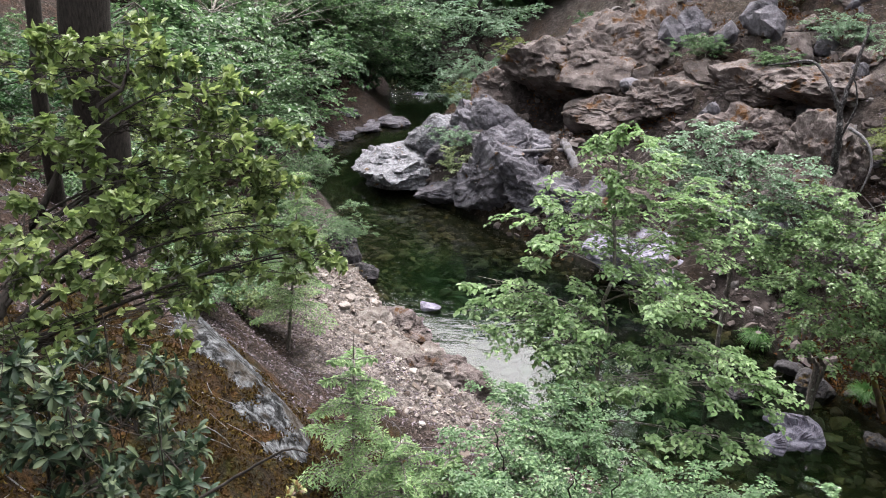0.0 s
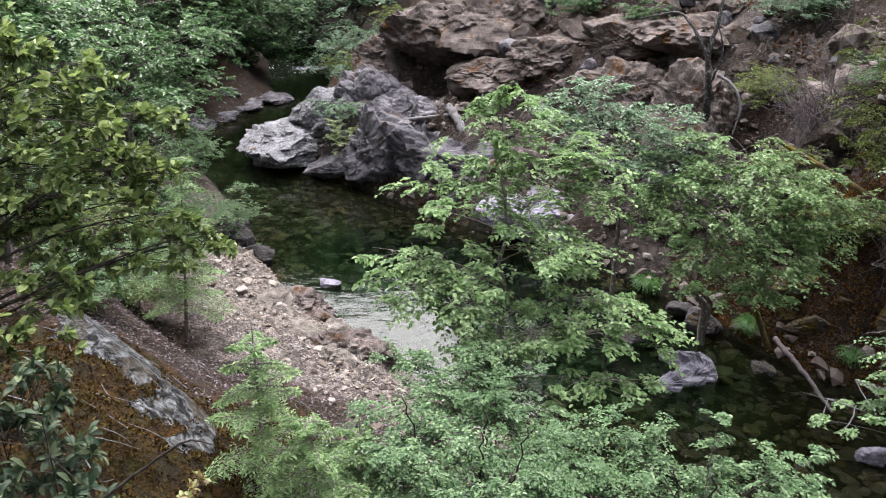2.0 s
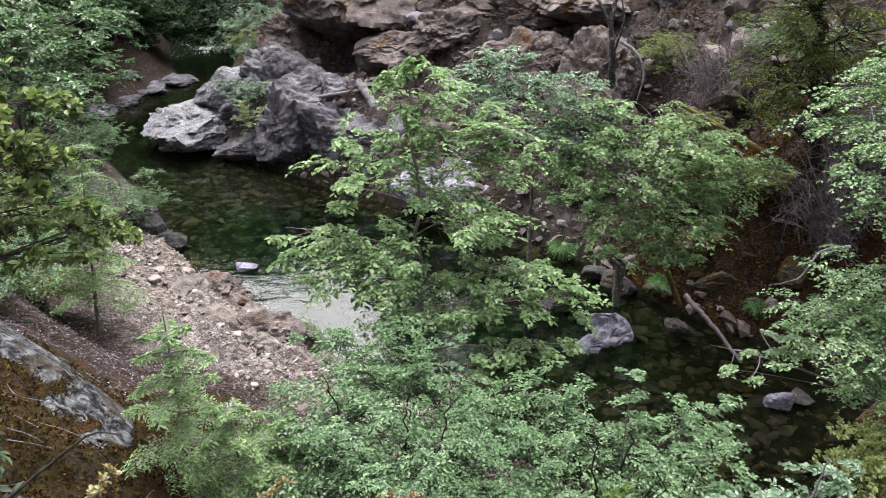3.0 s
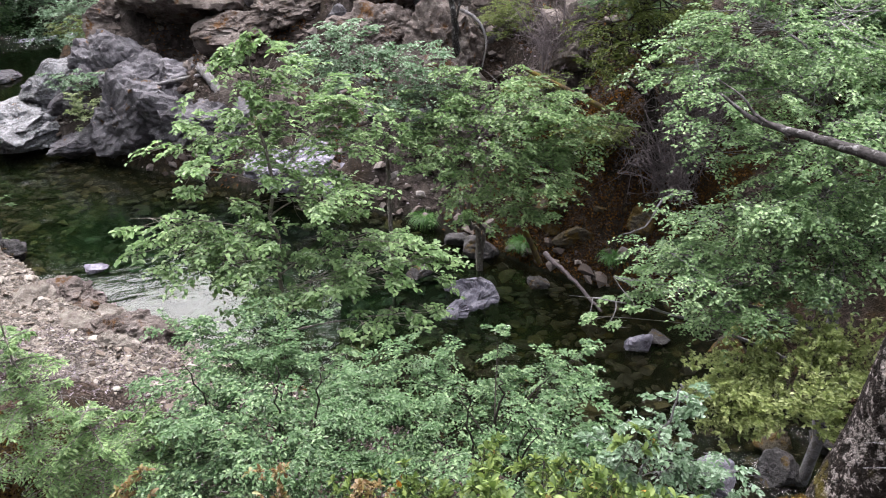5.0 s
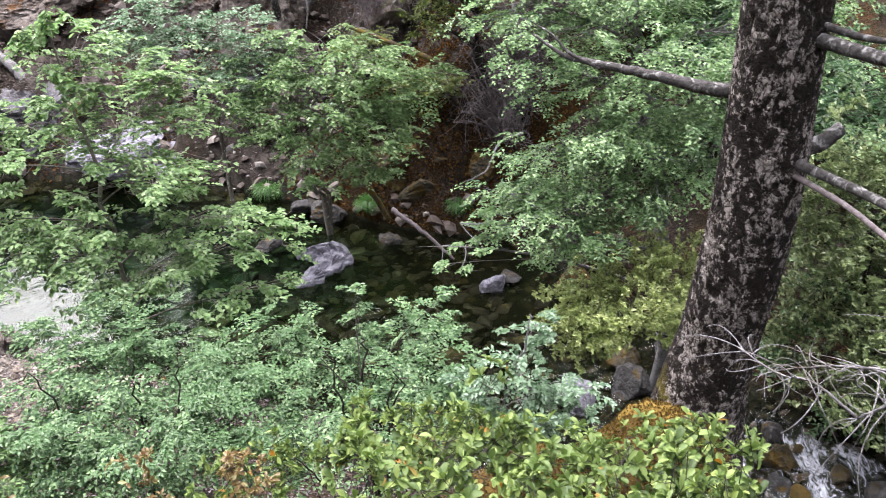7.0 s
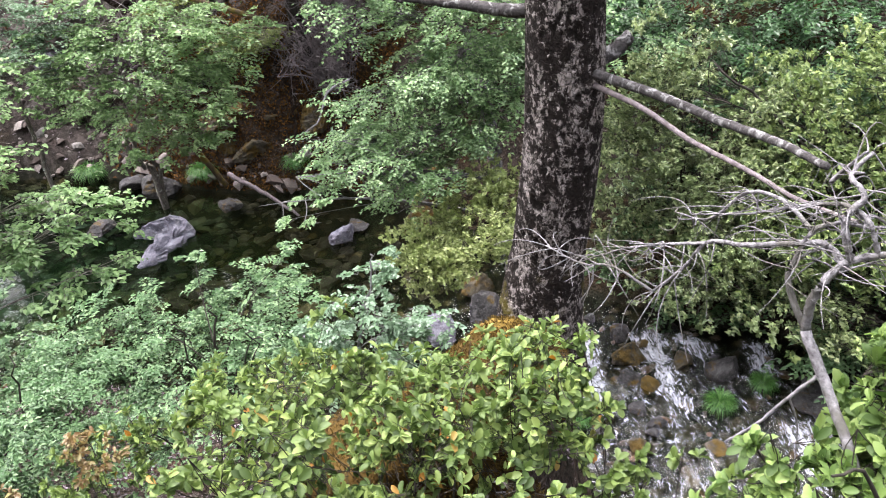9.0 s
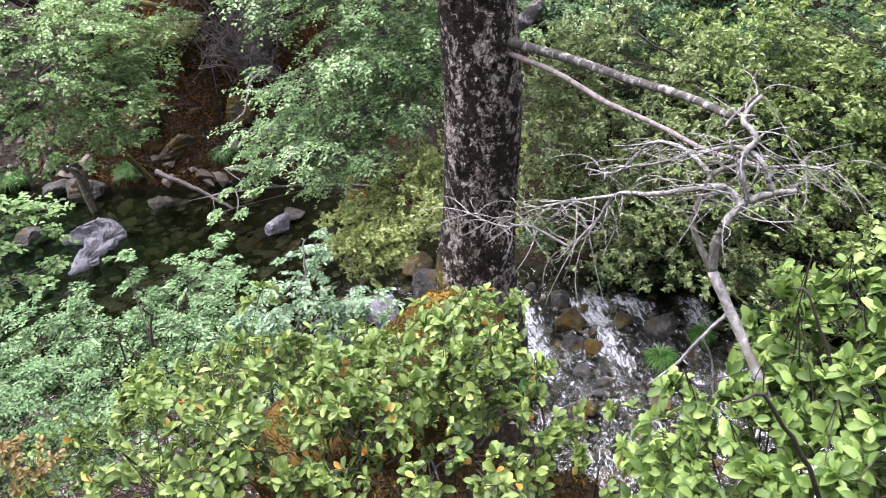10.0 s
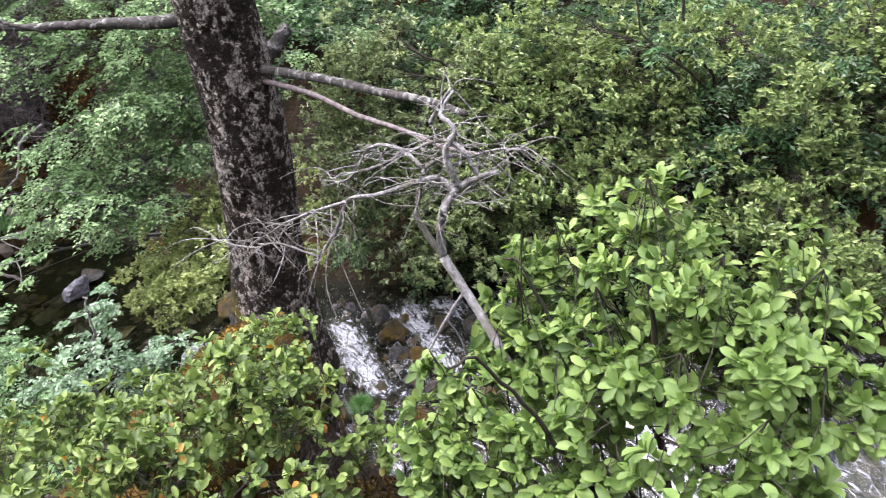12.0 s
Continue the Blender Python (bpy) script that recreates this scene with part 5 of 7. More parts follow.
cliff_rock("boulder", "grey broken rock of the shelf", (2.6, 26.4, 1.75), 1.0, 0.6, 27, M_GREYROCK, group=OUTCROP, facets=12, rough=0.12)
cliff_rock("boulder", "low grey rock at the pool's edge", (-0.35, 26.9, 0.2), 0.9, 0.42, 23, M_GREYROCK, group=OUTCROP, facets=9)
cliff_rock("boulder", "grey rock with a shadowed foot", (3.6, 23.6, 0.7), 1.2, 1.0, 26, M_GREYROCK, group=OUTCROP, facets=12, rough=0.12)
cliff_rock("boulder", "brown overhanging bluff with mossy brow", (2.6, 29.7, 3.85), 1.3, 1.05, 31, M_BROWNROCK, 1.1, 0.2, OUTCROP, facets=14, rough=0.11, tilt=(0.25, 0.1))
cliff_rock("boulder", "brown overhanging bluff with mossy brow", (4.5, 28.7, 4.25), 1.85, 1.2, 36, M_BROWNROCK, 1.0, 0.15, OUTCROP, facets=15, rough=0.12, tilt=(0.28, -0.05))
cliff_rock("boulder", "brown craggy rock on the bluff", (6.3, 28.7, 4.9), 1.2, 1.1, 41, M_BROWNROCK, group=OUTCROP, facets=13, rough=0.13)
cliff_rock("boulder", "brown craggy rock on the bluff", (1.35, 30.6, 3.0), 1.05, 0.75, 44, M_BROWNROCK, group=OUTCROP, facets=11, rough=0.12)
cliff_rock("boulder", "broken brown rock on the slope", (4.7, 26.7, 3.2), 1.1, 0.55, 47, M_BROWNROCK, group=OUTCROP, rough=0.12)
cliff_rock("boulder", "broken brown rock on the slope", (6.2, 26.0, 3.7), 1.2, 0.65, 51, M_BROWNROCK, group=OUTCROP, rough=0.13)
cliff_rock("boulder", "dark rock crag under dead twigs", (8.55, 19.9, 3.3), 1.15, 1.2, 55, M_BROWNROCK, group=OUTCROP, facets=14, rough=0.13)
cliff_rock("boulder", "broken brown rock on the slope", (8.3, 24.8, 4.4), 1.2, 0.6, 58, M_BROWNROCK, group=OUTCROP, rough=0.13)
cliff_rock("boulder", "moss-stained rock on the slope", (7.9, 22.9, 3.3), 1.1, 0.75, 61, M_BROWNROCK, group=OUTCROP, rough=0.13)
cliff_rock("boulder", "moss-stained rock on the slope", (10.0, 23.6, 4.7), 1.2, 0.6, 66, M_BROWNROCK, group=OUTCROP, rough=0.12)
cliff_rock("boulder", "grey upright rock rib on the bluff", (7.4, 28.9, 5.3), 0.55, 0.85, 68, M_GREYROCK, group=OUTCROP, facets=9)
for x, y, r, h, s in LEDGE:
    cliff_rock("boulder", "pale ledge rock along the far shore", (x, y, 0.0), r, h, s, M_GREYROCK, group=OUTCROP, facets=16, rough=0.12, depth=1.2, turn=0.5)
cliff_rock("boulder", "dark wall rock behind the far ledge", (-6.9, 37.2, 0.3), 1.6, 0.6, 75, M_GREYROCK, group=OUTCROP, rough=0.12)
cliff_rock("boulder", "pale water-worn rock at the far shore", (4.6, 21.1, 0.55), 1.0, 0.62, 77, M_PURPLEROCK, group=OUTCROP, rough=0.07)
cliff_rock("boulder", "pale water-worn rock at the far shore", (5.7, 20.2, 0.35), 0.7, 0.4, 79, M_PURPLEROCK, group=OUTCROP, rough=0.07)
cliff_rock("boulder", "mossy boulder under hanging branches", (10.4, 9.9, 0.55), 0.5, 0.36, 81, M_MOSSROCK, group="mossy boulders", level=4)
cliff_rock("boulder", "mossy boulder at the water", (9.6, 10.1, 0.1), 0.34, 0.3, 83, M_MOSSROCK, group="mossy boulders", level=4)
cliff_rock("boulder", "rust-mossed rock of the bank", (8.9, 15.2, 1.0), 0.45, 0.4, 85, M_MOSSROCK, group="mossy boulders", level=4)
for x, y, z, r, k in ((9.0, 14.9, 0.7, 0.3, 861), (9.5, 14.9, 1.2, 0.34, 862), (9.9, 14.2, 1.2, 0.3, 863), (9.3, 15.5, 1.2, 0.3, 864), (10.2, 13.5, 1.2, 0.36, 865)):
    cliff_rock("boulder", "dark rock half grown over with orange moss", (x, y, z), r, r * 0.8, k, M_MOSSROCK, group="mossy boulders", level=4, rough=0.1)
cliff_rock("boulder", "rust-mossed rock of the bank", (9.3, 14.4, 0.55), 0.55, 0.3, 87, M_MOSSROCK, group="mossy boulders", level=4)

# ---- rocks of the near bank and in the stream ----
cliff_rock("boulder", "brown overhung tip of the rubble ledge", (0.1, 14.6, 0.25), 0.7, 0.5, 91, M_BROWNROCK, facets=13, rough=0.14)
cliff_rock("boulder", "brown rock edge of the rubble ledge", (-1.0, 16.9, 0.15), 0.65, 0.36, 93, M_BROWNROCK, facets=12, rough=0.14)
for x, y, z, r, h, k in ((0.35, 14.2, 0.45, 0.5, 0.4, 931), (-0.35, 15.6, 0.45, 0.55, 0.3, 932), (-0.75, 15.0, 0.75, 0.6, 0.28, 933), (-1.5, 17.5, 0.4, 0.5, 0.28, 934), (-2.2, 18.7, 0.4, 0.55, 0.3, 935), (-0.3, 13.9, 0.9, 0.5, 0.3, 936), (-1.7, 16.3, 0.8, 0.6, 0.3, 937), (-2.6, 19.6, 0.45, 0.4, 0.26, 938), (0.9, 13.4, 0.4, 0.5, 0.4, 939)):
    cliff_rock("boulder", "tan layered rock breaking out of the rubble ledge", (x, y, z - 0.24), r * 0.75, h * 0.85, k, M_TANROCK, 1.2, 0.35, "ledge rocks", 4, facets=16, rough=0.16, tilt=(0.1, 0.16), turn=-0.8, layers=1.0)
cliff_rock("boulder", "grey rock by the pool", (-3.0, 20.7, 0.4), 0.5, 0.55, 96, M_WETROCK)
cliff_rock("boulder", "small grey rock by the pool", (-2.3, 20.1, 0.1), 0.35, 0.25, 97, M_WETROCK)
body, f = ico(5)
spine = smooth_line([(6.2, 14.72, 0.04), (6.62, 14.5, 0.05), (6.78, 14.26, 0.05), (6.5, 13.98, 0.05), (6.15, 13.8, 0.05), (5.56, 13.66, 0.03)], 200)
side = unit(np.cross(np.gradient(spine, axis=0), [0, 0, 1.0]))
at = np.clip(((body[:, 0] + 1) * 99.5).astype(int), 0, 199)
wide = np.interp(at, [0, 50, 110, 199], [0.46, 0.42, 0.25, 0.24])
v = spine[at] + side[at] * (body[:, 1] * wide)[:, None] + np.array([0, 0, 1.0]) * (np.clip(body[:, 2] * 1.8, -1, 1) * 0.1)[:, None]
v = v + body * (0.9 * fracture(v, 2.6, 101, 0.6, 0.6) + 0.9 * fracture(v, 6.5, 102, 0.6, 0.7))[:, None]
tagged(new("river_stone", mesh_np("river_stone", v, f, M_PURPLEROCK)), "violet-grey hook-shaped rock rising from the stream", "rock")
STREAM = "stones in the stream"
for x, y, r, h, s, mat, text in (
        (8.04, 14.1, 0.22, 0.16, 105, M_WETROCK, "small round grey stone in the stream"), (8.56, 11.2, 0.23, 0.2, 107, M_PURPLEROCK, "pale three-cornered stone in the stream"),
        (9.0, 11.35, 0.24, 0.08, 109, M_WETROCK, "flat stone in the stream"), (-0.45, 18.84, 0.26, 0.12, 111, M_PURPLEROCK, "pale stone breaking the pool's surface"),
        (7.6, 16.0, 0.4, 0.28, 113, M_WETROCK, "grey stone at the far shore"), (7.35, 16.7, 0.28, 0.18, 115, M_WETROCK, "grey stone at the far shore"),
        (9.3, 14.0, 0.36, 0.2, 117, M_WETROCK, "grey stone at the far shore"), (8.3, 4.95, 0.2, 0.2, 119, M_MOSSROCK, "mossy stone in the riffle"),
        (8.75, 3.75, 0.23, 0.2, 121, M_WETROCK, "brown wet stone in the riffle"), (6.66, 5.1, 0.19, 0.18, 123, M_MOSSROCK, "orange-mossed stone in the riffle"),
        (7.45, 4.3, 0.12, 0.08, 125, M_WETROCK, "rusty stone in the riffle"), (6.9, 3.95, 0.13, 0.09, 127, M_MOSSROCK, "rusty stone in the riffle"),
        # the pale stone at x 7.45 stands in for a highlight on the water
        (8.55, 4.3, 0.14, 0.16, 129, M_MOSSROCK, "mossy stone in the riffle"), (7.45, 7.8, 0.32, 0.24, 131, M_PURPLEROCK, "pale stone at the foot of the bank, standing in for a water glint"),
        (8.25, 7.45, 0.36, 0.28, 133, M_WETROCK, "grey stone at the foot of the bank"), (8.8, 8.1, 0.3, 0.2, 135, M_MOSSROCK, "rusty stone in the stream"),
        (9.5, 7.55, 0.36, 0.26, 137, M_WETROCK, "grey stone under the far bushes"), (6.0, 5.25, 0.2, 0.16, 139, M_WETROCK, "pale wet stone in the riffle"),
        (7.9, 4.68, 0.15, 0.12, 141, M_WETROCK, "dark wet stone in the riffle"), (7.0, 6.2, 0.26, 0.16, 143, M_WETROCK, "dark wet stone in the riffle"), (5.9, 15.6, 0.3, 0.1, 145, M_WETROCK, "flat stone just under the water")):
    wz = float(water_level(np.array(x), np.array(y)))
    rock("river_stone", text, (x, y, wz + h * 0.25), (r, r * 0.85, h), s, mat, 4, STREAM, facets=10, rough=0.06, turn=s * 0.7)

rng = np.random.default_rng(160)
for k in range(26):
    x, y, r = rng.uniform(6.0, 9.3), rng.uniform(2.4, 6.6), 0.07 + 0.16 * rng.random() ** 2
    wz = float(water_level(np.array(x), np.array(y)))
    rock("river_stone", "wet brown stone breaking the riffle" if k % 3 else "mossy stone breaking the riffle", (x, y, wz + r * 0.05), (r, r * rng.uniform(0.65, 1.0), r * rng.uniform(0.5, 0.8)), 800 + k, M_MOSSROCK if k % 3 == 0 else M_WETROCK, 3, STREAM, facets=10, rough=0.07, turn=rng.uniform(0, 6))

v, f = rock_arrays((0.42, 1.75, 0.2), 151, 5, facets=10, rough=0.02)
slab = tagged(new("rock_slab", mesh_np("rock_slab", v, f, M_SLAB)), "bare blue-grey rock slab set in the mossy slope", "rock")
head, toe = Vector((-2.95, 9.3, ground_z(-2.95, 9.3))), Vector((-1.42, 6.9, ground_z(-1.42, 6.9)))
way = (toe - head).normalized()
flat_side = way.cross(Vector((0.45, 0.25, 1.0))).normalized()
slab.matrix_world = Matrix.Translation((head + toe) / 2 + Vector((0, 0, 0.03))) @ Matrix((flat_side, way, flat_side.cross(way))).transposed().to_4x4()


def scatter_stones(name, label, points, sizes, seed, mat, level=1, flat=0.55):
    """Loose stones, each a broken block of its own shape, in one mesh."""
    rng = np.random.default_rng(seed)
    shapes = [rock_arrays((1, rng.uniform(0.6, 0.95), flat), seed + i, level, facets=9, rough=0.05, cut=0.4) for i in range(8)]
    pieces = []
    for p, s in zip(points, sizes):
        v, f = shapes[rng.integers(8)]
        m = np.array(Euler((rng.normal(0, 0.35), rng.normal(0, 0.35), rng.uniform(0, 6.3))).to_matrix())
        pieces.append(((v * s) @ m.T + p, f))
    v, f = joined(pieces)
    return tagged(new(name, mesh_np(name, v, np.concatenate(f), mat)), label, "stones", kind="stuff")


def rubble_material(name, stops, rough=0.9, spec=0.15):
    m, nt, links, b = material(name, rough, spec)
    geo = nt.new("ShaderNodeNewGeometry")
    col = ramp(nt, links, geo.outputs["Random Per Island"], stops)
    n = tex(nt, links, 30, 6, 0.7)
    links.new(mix(nt, links, mask(nt, links, n.outputs["Fac"], 0.3, 0.7), mix(nt, links, 0.55, col, (0.04, 0.035, 0.03)), col), b.inputs["Base Color"])
    bump(nt, links, b, n.outputs["Fac"], 0.7, 0.015)
    return m


M_RUBBLE = rubble_material("rubble", [(0.0, (0.07, 0.052, 0.043)), (0.4, (0.17, 0.14, 0.12)), (0.8, (0.26, 0.23, 0.205)), (1.0, (0.36, 0.335, 0.31))])
M_COBBLE = rubble_material("bed_cobbles", [(0.0, (0.005, 0.005, 0.003)), (0.5, (0.014, 0.013, 0.007)), (0.85, (0.035, 0.03, 0.012)), (1.0, (0.075, 0.062, 0.03))], 0.5, 0.4)
rng = np.random.default_rng(77)
pts = np.stack([rng.uniform(-5.5, 3, 16000), rng.uniform(10.8, 22, 16000)], -1)
dl = to_line(pts[:, 0], pts[:, 1], LEFT_SHORE)
dry = ~inside(pts[:, 0], pts[:, 1], LEFT_SHORE + RIGHT_SHORE[::-1])
pts = pts[dry & (dl < 2.6 * rng.random(16000) ** 0.6) & (dl > 0.05)][:7000]
z = land(pts[:, 0], pts[:, 1])[0]
size = 0.022 + 0.08 * rng.random(len(pts)) ** 3
scatter_stones("rubble", "loose tan and grey broken stones on the rock ledge", np.column_stack([pts, z + size * 0.15]), size, 80, M_RUBBLE, 1, 0.35)
big = pts[::80]
for i, p in enumerate(big[:45]):
    s = 0.06 + 0.13 * rng.random() ** 2
    rock("ledge_stone", "tan angular stone lying on the rubble ledge", (p[0], p[1], float(z[i * 80]) + s * 0.2), (s, s * 0.75, s * 0.42), 300 + i, M_RUBBLE, 3, "stones on the ledge", facets=9, cut=0.45, turn=i * 1.3)
pts = np.stack([rng.uniform(-4, 10, 14000), rng.uniform(2, 27, 14000)], -1)
pts = pts[inside(pts[:, 0], pts[:, 1], LEFT_SHORE + RIGHT_SHORE[::-1])][:4600]
z = land(pts[:, 0], pts[:, 1])[0]
size = 0.05 + 0.26 * rng.random(len(pts)) ** 3
deep = water_level(pts[:, 0], pts[:, 1]) - z > 0.05 + 0.45 * size
pts, z, size = pts[deep], z[deep], size[deep]
scatter_stones("stream_cobbles", "algae-stained cobbles on the stream bed", np.column_stack([pts, z - size * 0.02]), size, 90, M_COBBLE, 1, 0.45)

M_RUSTSTONE = rubble_material("rusty_stones", [(0.0, (0.015, 0.012, 0.01)), (0.45, (0.05, 0.036, 0.025)), (0.75, (0.1, 0.05, 0.025)), (1.0, (0.12, 0.11, 0.105))], 0.3, 0.5)
pts = np.stack([rng.uniform(5.9, 9.4, 230), rng.uniform(2.2, 7.0, 230)], -1)
size = 0.03 + 0.1 * rng.random(len(pts)) ** 2
scatter_stones("riffle_stones", "wet rusty and grey stones under the riffle", np.column_stack([pts, water_level(pts[:, 0], pts[:, 1]) - size * 0.55]), size, 95, M_RUSTSTONE, 2, 0.55)

# ---- the big fir by the camera, with its dead limbs ----
def big_fir():
    axis = smooth_line([(3.6, 3.3, 3.0), (3.68, 3.2, 4.1), (3.77, 3.11, 5.1), (3.83, 3.03, 5.91), (3.86, 3.0, 6.44), (3.87, 3.0, 7.3), (3.87, 2.98, 9), (3.85, 2.95, 16), (3.8, 2.9, 24)], 520)
    axis = np.vstack([axis[axis[:, 2] < 3.9][::4], smooth_line(axis[(axis[:, 2] >= 3.9) & (axis[:, 2] < 8.3)][::8], 440), axis[axis[:, 2] >= 8.35][::8]])
    n, sides = len(axis), 128
    v, f = tubes(axis[None], 1.0, 1.0, sides)
    v = v.reshape(n, sides, 3)
    h = axis[:, 2]
    base = 0.2 * np.interp(h, [3, 4.0, 4.5, 4.9, 5.5, 9, 24], [1.1, 1.4, 1.62, 1.32, 1.03, 0.86, 0.45])[:, None]
    ang = np.linspace(0, 2 * np.pi, sides, endpoint=False)[None]
    out = v - axis[:, None]
    ring = np.stack([np.cos(ang) * 0.2 + 0 * h[:, None], np.sin(ang) * 0.2 + 0 * h[:, None], 0 * ang + h[:, None]], -1).reshape(-1, 3)
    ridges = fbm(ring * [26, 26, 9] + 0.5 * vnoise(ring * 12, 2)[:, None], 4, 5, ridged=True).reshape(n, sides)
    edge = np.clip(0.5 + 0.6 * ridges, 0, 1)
    fine = fbm(ring * 60, 3, 9).reshape(n, sides)
    lump = vnoise(ring * [4, 4, 2], 4).reshape(n, sides)
    r = base * (1 + 0.05 * lump) + 0.022 * np.minimum(edge, 0.75) + 0.003 * fine
    flare = np.interp(h, [3, 4.6, 5.2], [0.35, 0.12, 0.0])[:, None] * np.clip(np.cos(3 * ang + 0.8), -0.2, 1)
    r = r * (1 + flare)
    v = (axis[:, None] + out * r[..., None]).reshape(-1, 3)
    gz = ground_z(3.6, 3.25)
    thing = empty("fir_tree", (3.6, 3.25, gz), "old fir trunk with dark furrowed bark, grey lichen and dead limbs", "tree")
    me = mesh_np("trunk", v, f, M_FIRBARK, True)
    for key, values in (("furrow_shade", edge),):
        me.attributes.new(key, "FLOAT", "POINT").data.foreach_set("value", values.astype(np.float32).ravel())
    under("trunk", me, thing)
    dead_limbs = [
        ([(3.85, 3.05, 6.94), (3.7, 3.28, 6.96), (3.62, 3.55, 6.98), (3.53, 3.87, 6.99), (3.48, 4.07, 7.01), (3.42, 4.26, 7.1)], 0.042, 0.006, "limb"),
        ([(3.53, 3.83, 6.97), (3.48, 4.03, 7.03), (3.45, 4.12, 7.11), (3.42, 4.29, 7.17)], 0.012, 0.003, "twig"),
        ([(3.84, 2.84, 6.66), (3.79, 2.45, 6.65), (3.61, 2.01, 6.68), (3.33, 1.65, 6.79), (3.09, 1.39, 6.87)], 0.027, 0.014, "limb"),
        ([(3.84, 2.84, 6.6), (3.72, 2.47, 6.6), (3.47, 2.08, 6.63), (3.2, 1.7, 6.71), (2.88, 1.41, 6.84), (2.54, 1.13, 7.02)], 0.016, 0.006, "pale_limb")]
    dead_limbs += [
        ([(3.88, 2.95, 7.26), (3.82, 2.56, 7.25), (3.72, 2.31, 7.27), (3.61, 2.05, 7.29), (3.49, 1.82, 7.32)], 0.036, 0.018, "limb"),
        ([(3.88, 2.95, 7.34), (3.88, 2.66, 7.3), (3.79, 2.4, 7.33), (3.7, 2.11, 7.36)], 0.02, 0.008, "limb"),
        ([(3.9, 2.9, 6.68), (4.0, 2.8, 6.72), (4.08, 2.74, 6.8)], 0.05, 0.035, "stub")]
    for points, r0, r1, name in dead_limbs:
        wood("", "", "", [(points, r0, r1)], M_TWIG if name == "pale_limb" else M_SNAG, 9, 0.05, 5, thing, "limb" if name == "pale_limb" else name, "weathered grey dead limb" if "limb" in name else "")
    return thing


big_fir()


def bleached_shrub():
    lines = [
        ([(1.7, 0.6, 5.9), (1.76, 0.7, 6.5), (1.87, 0.86, 6.8), (1.95, 0.97, 6.92), (2.0, 1.06, 7.03)], 0.011, 0.013),
        ([(2.0, 1.06, 7.03), (2.0, 1.06, 7.12), (2.02, 1.04, 7.18), (2.04, 1.01, 7.22), (2.05, 0.96, 7.25), (2.08, 0.92, 7.25)], 0.012, 0.007),
        ([(2.0, 1.06, 7.03), (2.01, 1.12, 7.13), (2.03, 1.12, 7.19), (2.05, 1.1, 7.26), (2.1, 1.06, 7.27), (2.16, 1.02, 7.24)], 0.009, 0.004),
        ([(2.04, 1.02, 7.21), (2.05, 1.06, 7.23), (2.04, 1.09, 7.24), (2.04, 1.23, 7.18), (2.05, 1.34, 7.14), (2.05, 1.39, 7.05), (2.04, 1.47, 6.94)], 0.009, 0.004),
        ([(2.05, 1.34, 7.14), (2.05, 1.46, 7.09), (2.05, 1.56, 7.04), (2.05, 1.65, 6.98)], 0.005, 0.002)]
    lines += [
        ([(2.04, 1.47, 6.94), (2.03, 1.59, 6.98), (2.03, 1.69, 6.95), (2.01, 1.8, 6.98)], 0.004, 0.002),
        ([(2.04, 1.01, 7.22), (2.05, 1.04, 7.31), (2.08, 1.02, 7.36), (2.1, 1.06, 7.39), (2.15, 1.04, 7.43)], 0.01, 0.004),
        ([(2.05, 0.96, 7.25), (2.06, 1.0, 7.32), (2.09, 1.07, 7.32), (2.11, 1.17, 7.27), (2.13, 1.29, 7.2), (2.12, 1.42, 7.16)], 0.007, 0.002),
        ([(2.05, 1.1, 7.26), (2.11, 1.2, 7.28), (2.13, 1.29, 7.26), (2.14, 1.38, 7.15), (2.15, 1.48, 7.13)], 0.006, 0.002)]
    lines += [
        ([(2.16, 1.02, 7.24), (2.17, 0.95, 7.26), (2.24, 0.89, 7.23)], 0.004, 0.002),
        ([(2.1, 1.03, 7.3), (2.12, 0.98, 7.29), (2.18, 0.9, 7.15)], 0.004, 0.002),
        ([(1.97, 1.0, 6.95), (1.94, 1.05, 6.87), (1.91, 1.1, 6.78), (1.88, 1.16, 6.7)], 0.005, 0.003),
        ([(1.94, 1.05, 6.87), (1.95, 1.02, 6.78), (1.93, 1.0, 6.62)], 0.003, 0.0015),
        ([(2.14, 1.11, 7.34), (2.14, 1.08, 7.39), (2.15, 1.05, 7.43)], 0.006, 0.003)]
    thing = empty("dead_shrub", (1.7, 0.6, ground_z(1.7, 0.6)), "bleached bare dead shrub with crooked pale branches", "dead shrub")
    lines[0][0][0] = (1.7, 0.6, ground_z(1.7, 0.6) - 0.1)
    wood("", "", "", lines, M_DEAD, 8, 0.1, 9, thing, "branch")
    rng = np.random.default_rng(33)
    A, B, C = [], [], []
    for points, r0, r1 in lines[1:10]:
        line = smooth_line(points, 20)
        for i in rng.integers(3, 20, 22):
            a = line[i]
            d = unit(rng.normal(0, 1, 3) * [1, 1.3, 0.5] + (line[-1] - line[0]) * 2)
            length = rng.uniform(0.05, 0.2)
            A.append(a), B.append(a + d * length * 0.5 + rng.normal(0, 0.04, 3)), C.append(a + d * length + [0, 0, -0.04 + 0.03 * rng.normal()])
    v, f = tubes(bezier(np.array(A), np.array(B), np.array(C), 7), 0.0022, 0.0007, 4)
    tagged(under("twig_mass", mesh_np("twig_mass", v, f, M_DEAD, True), thing), kind="stuff")


bleached_shrub()

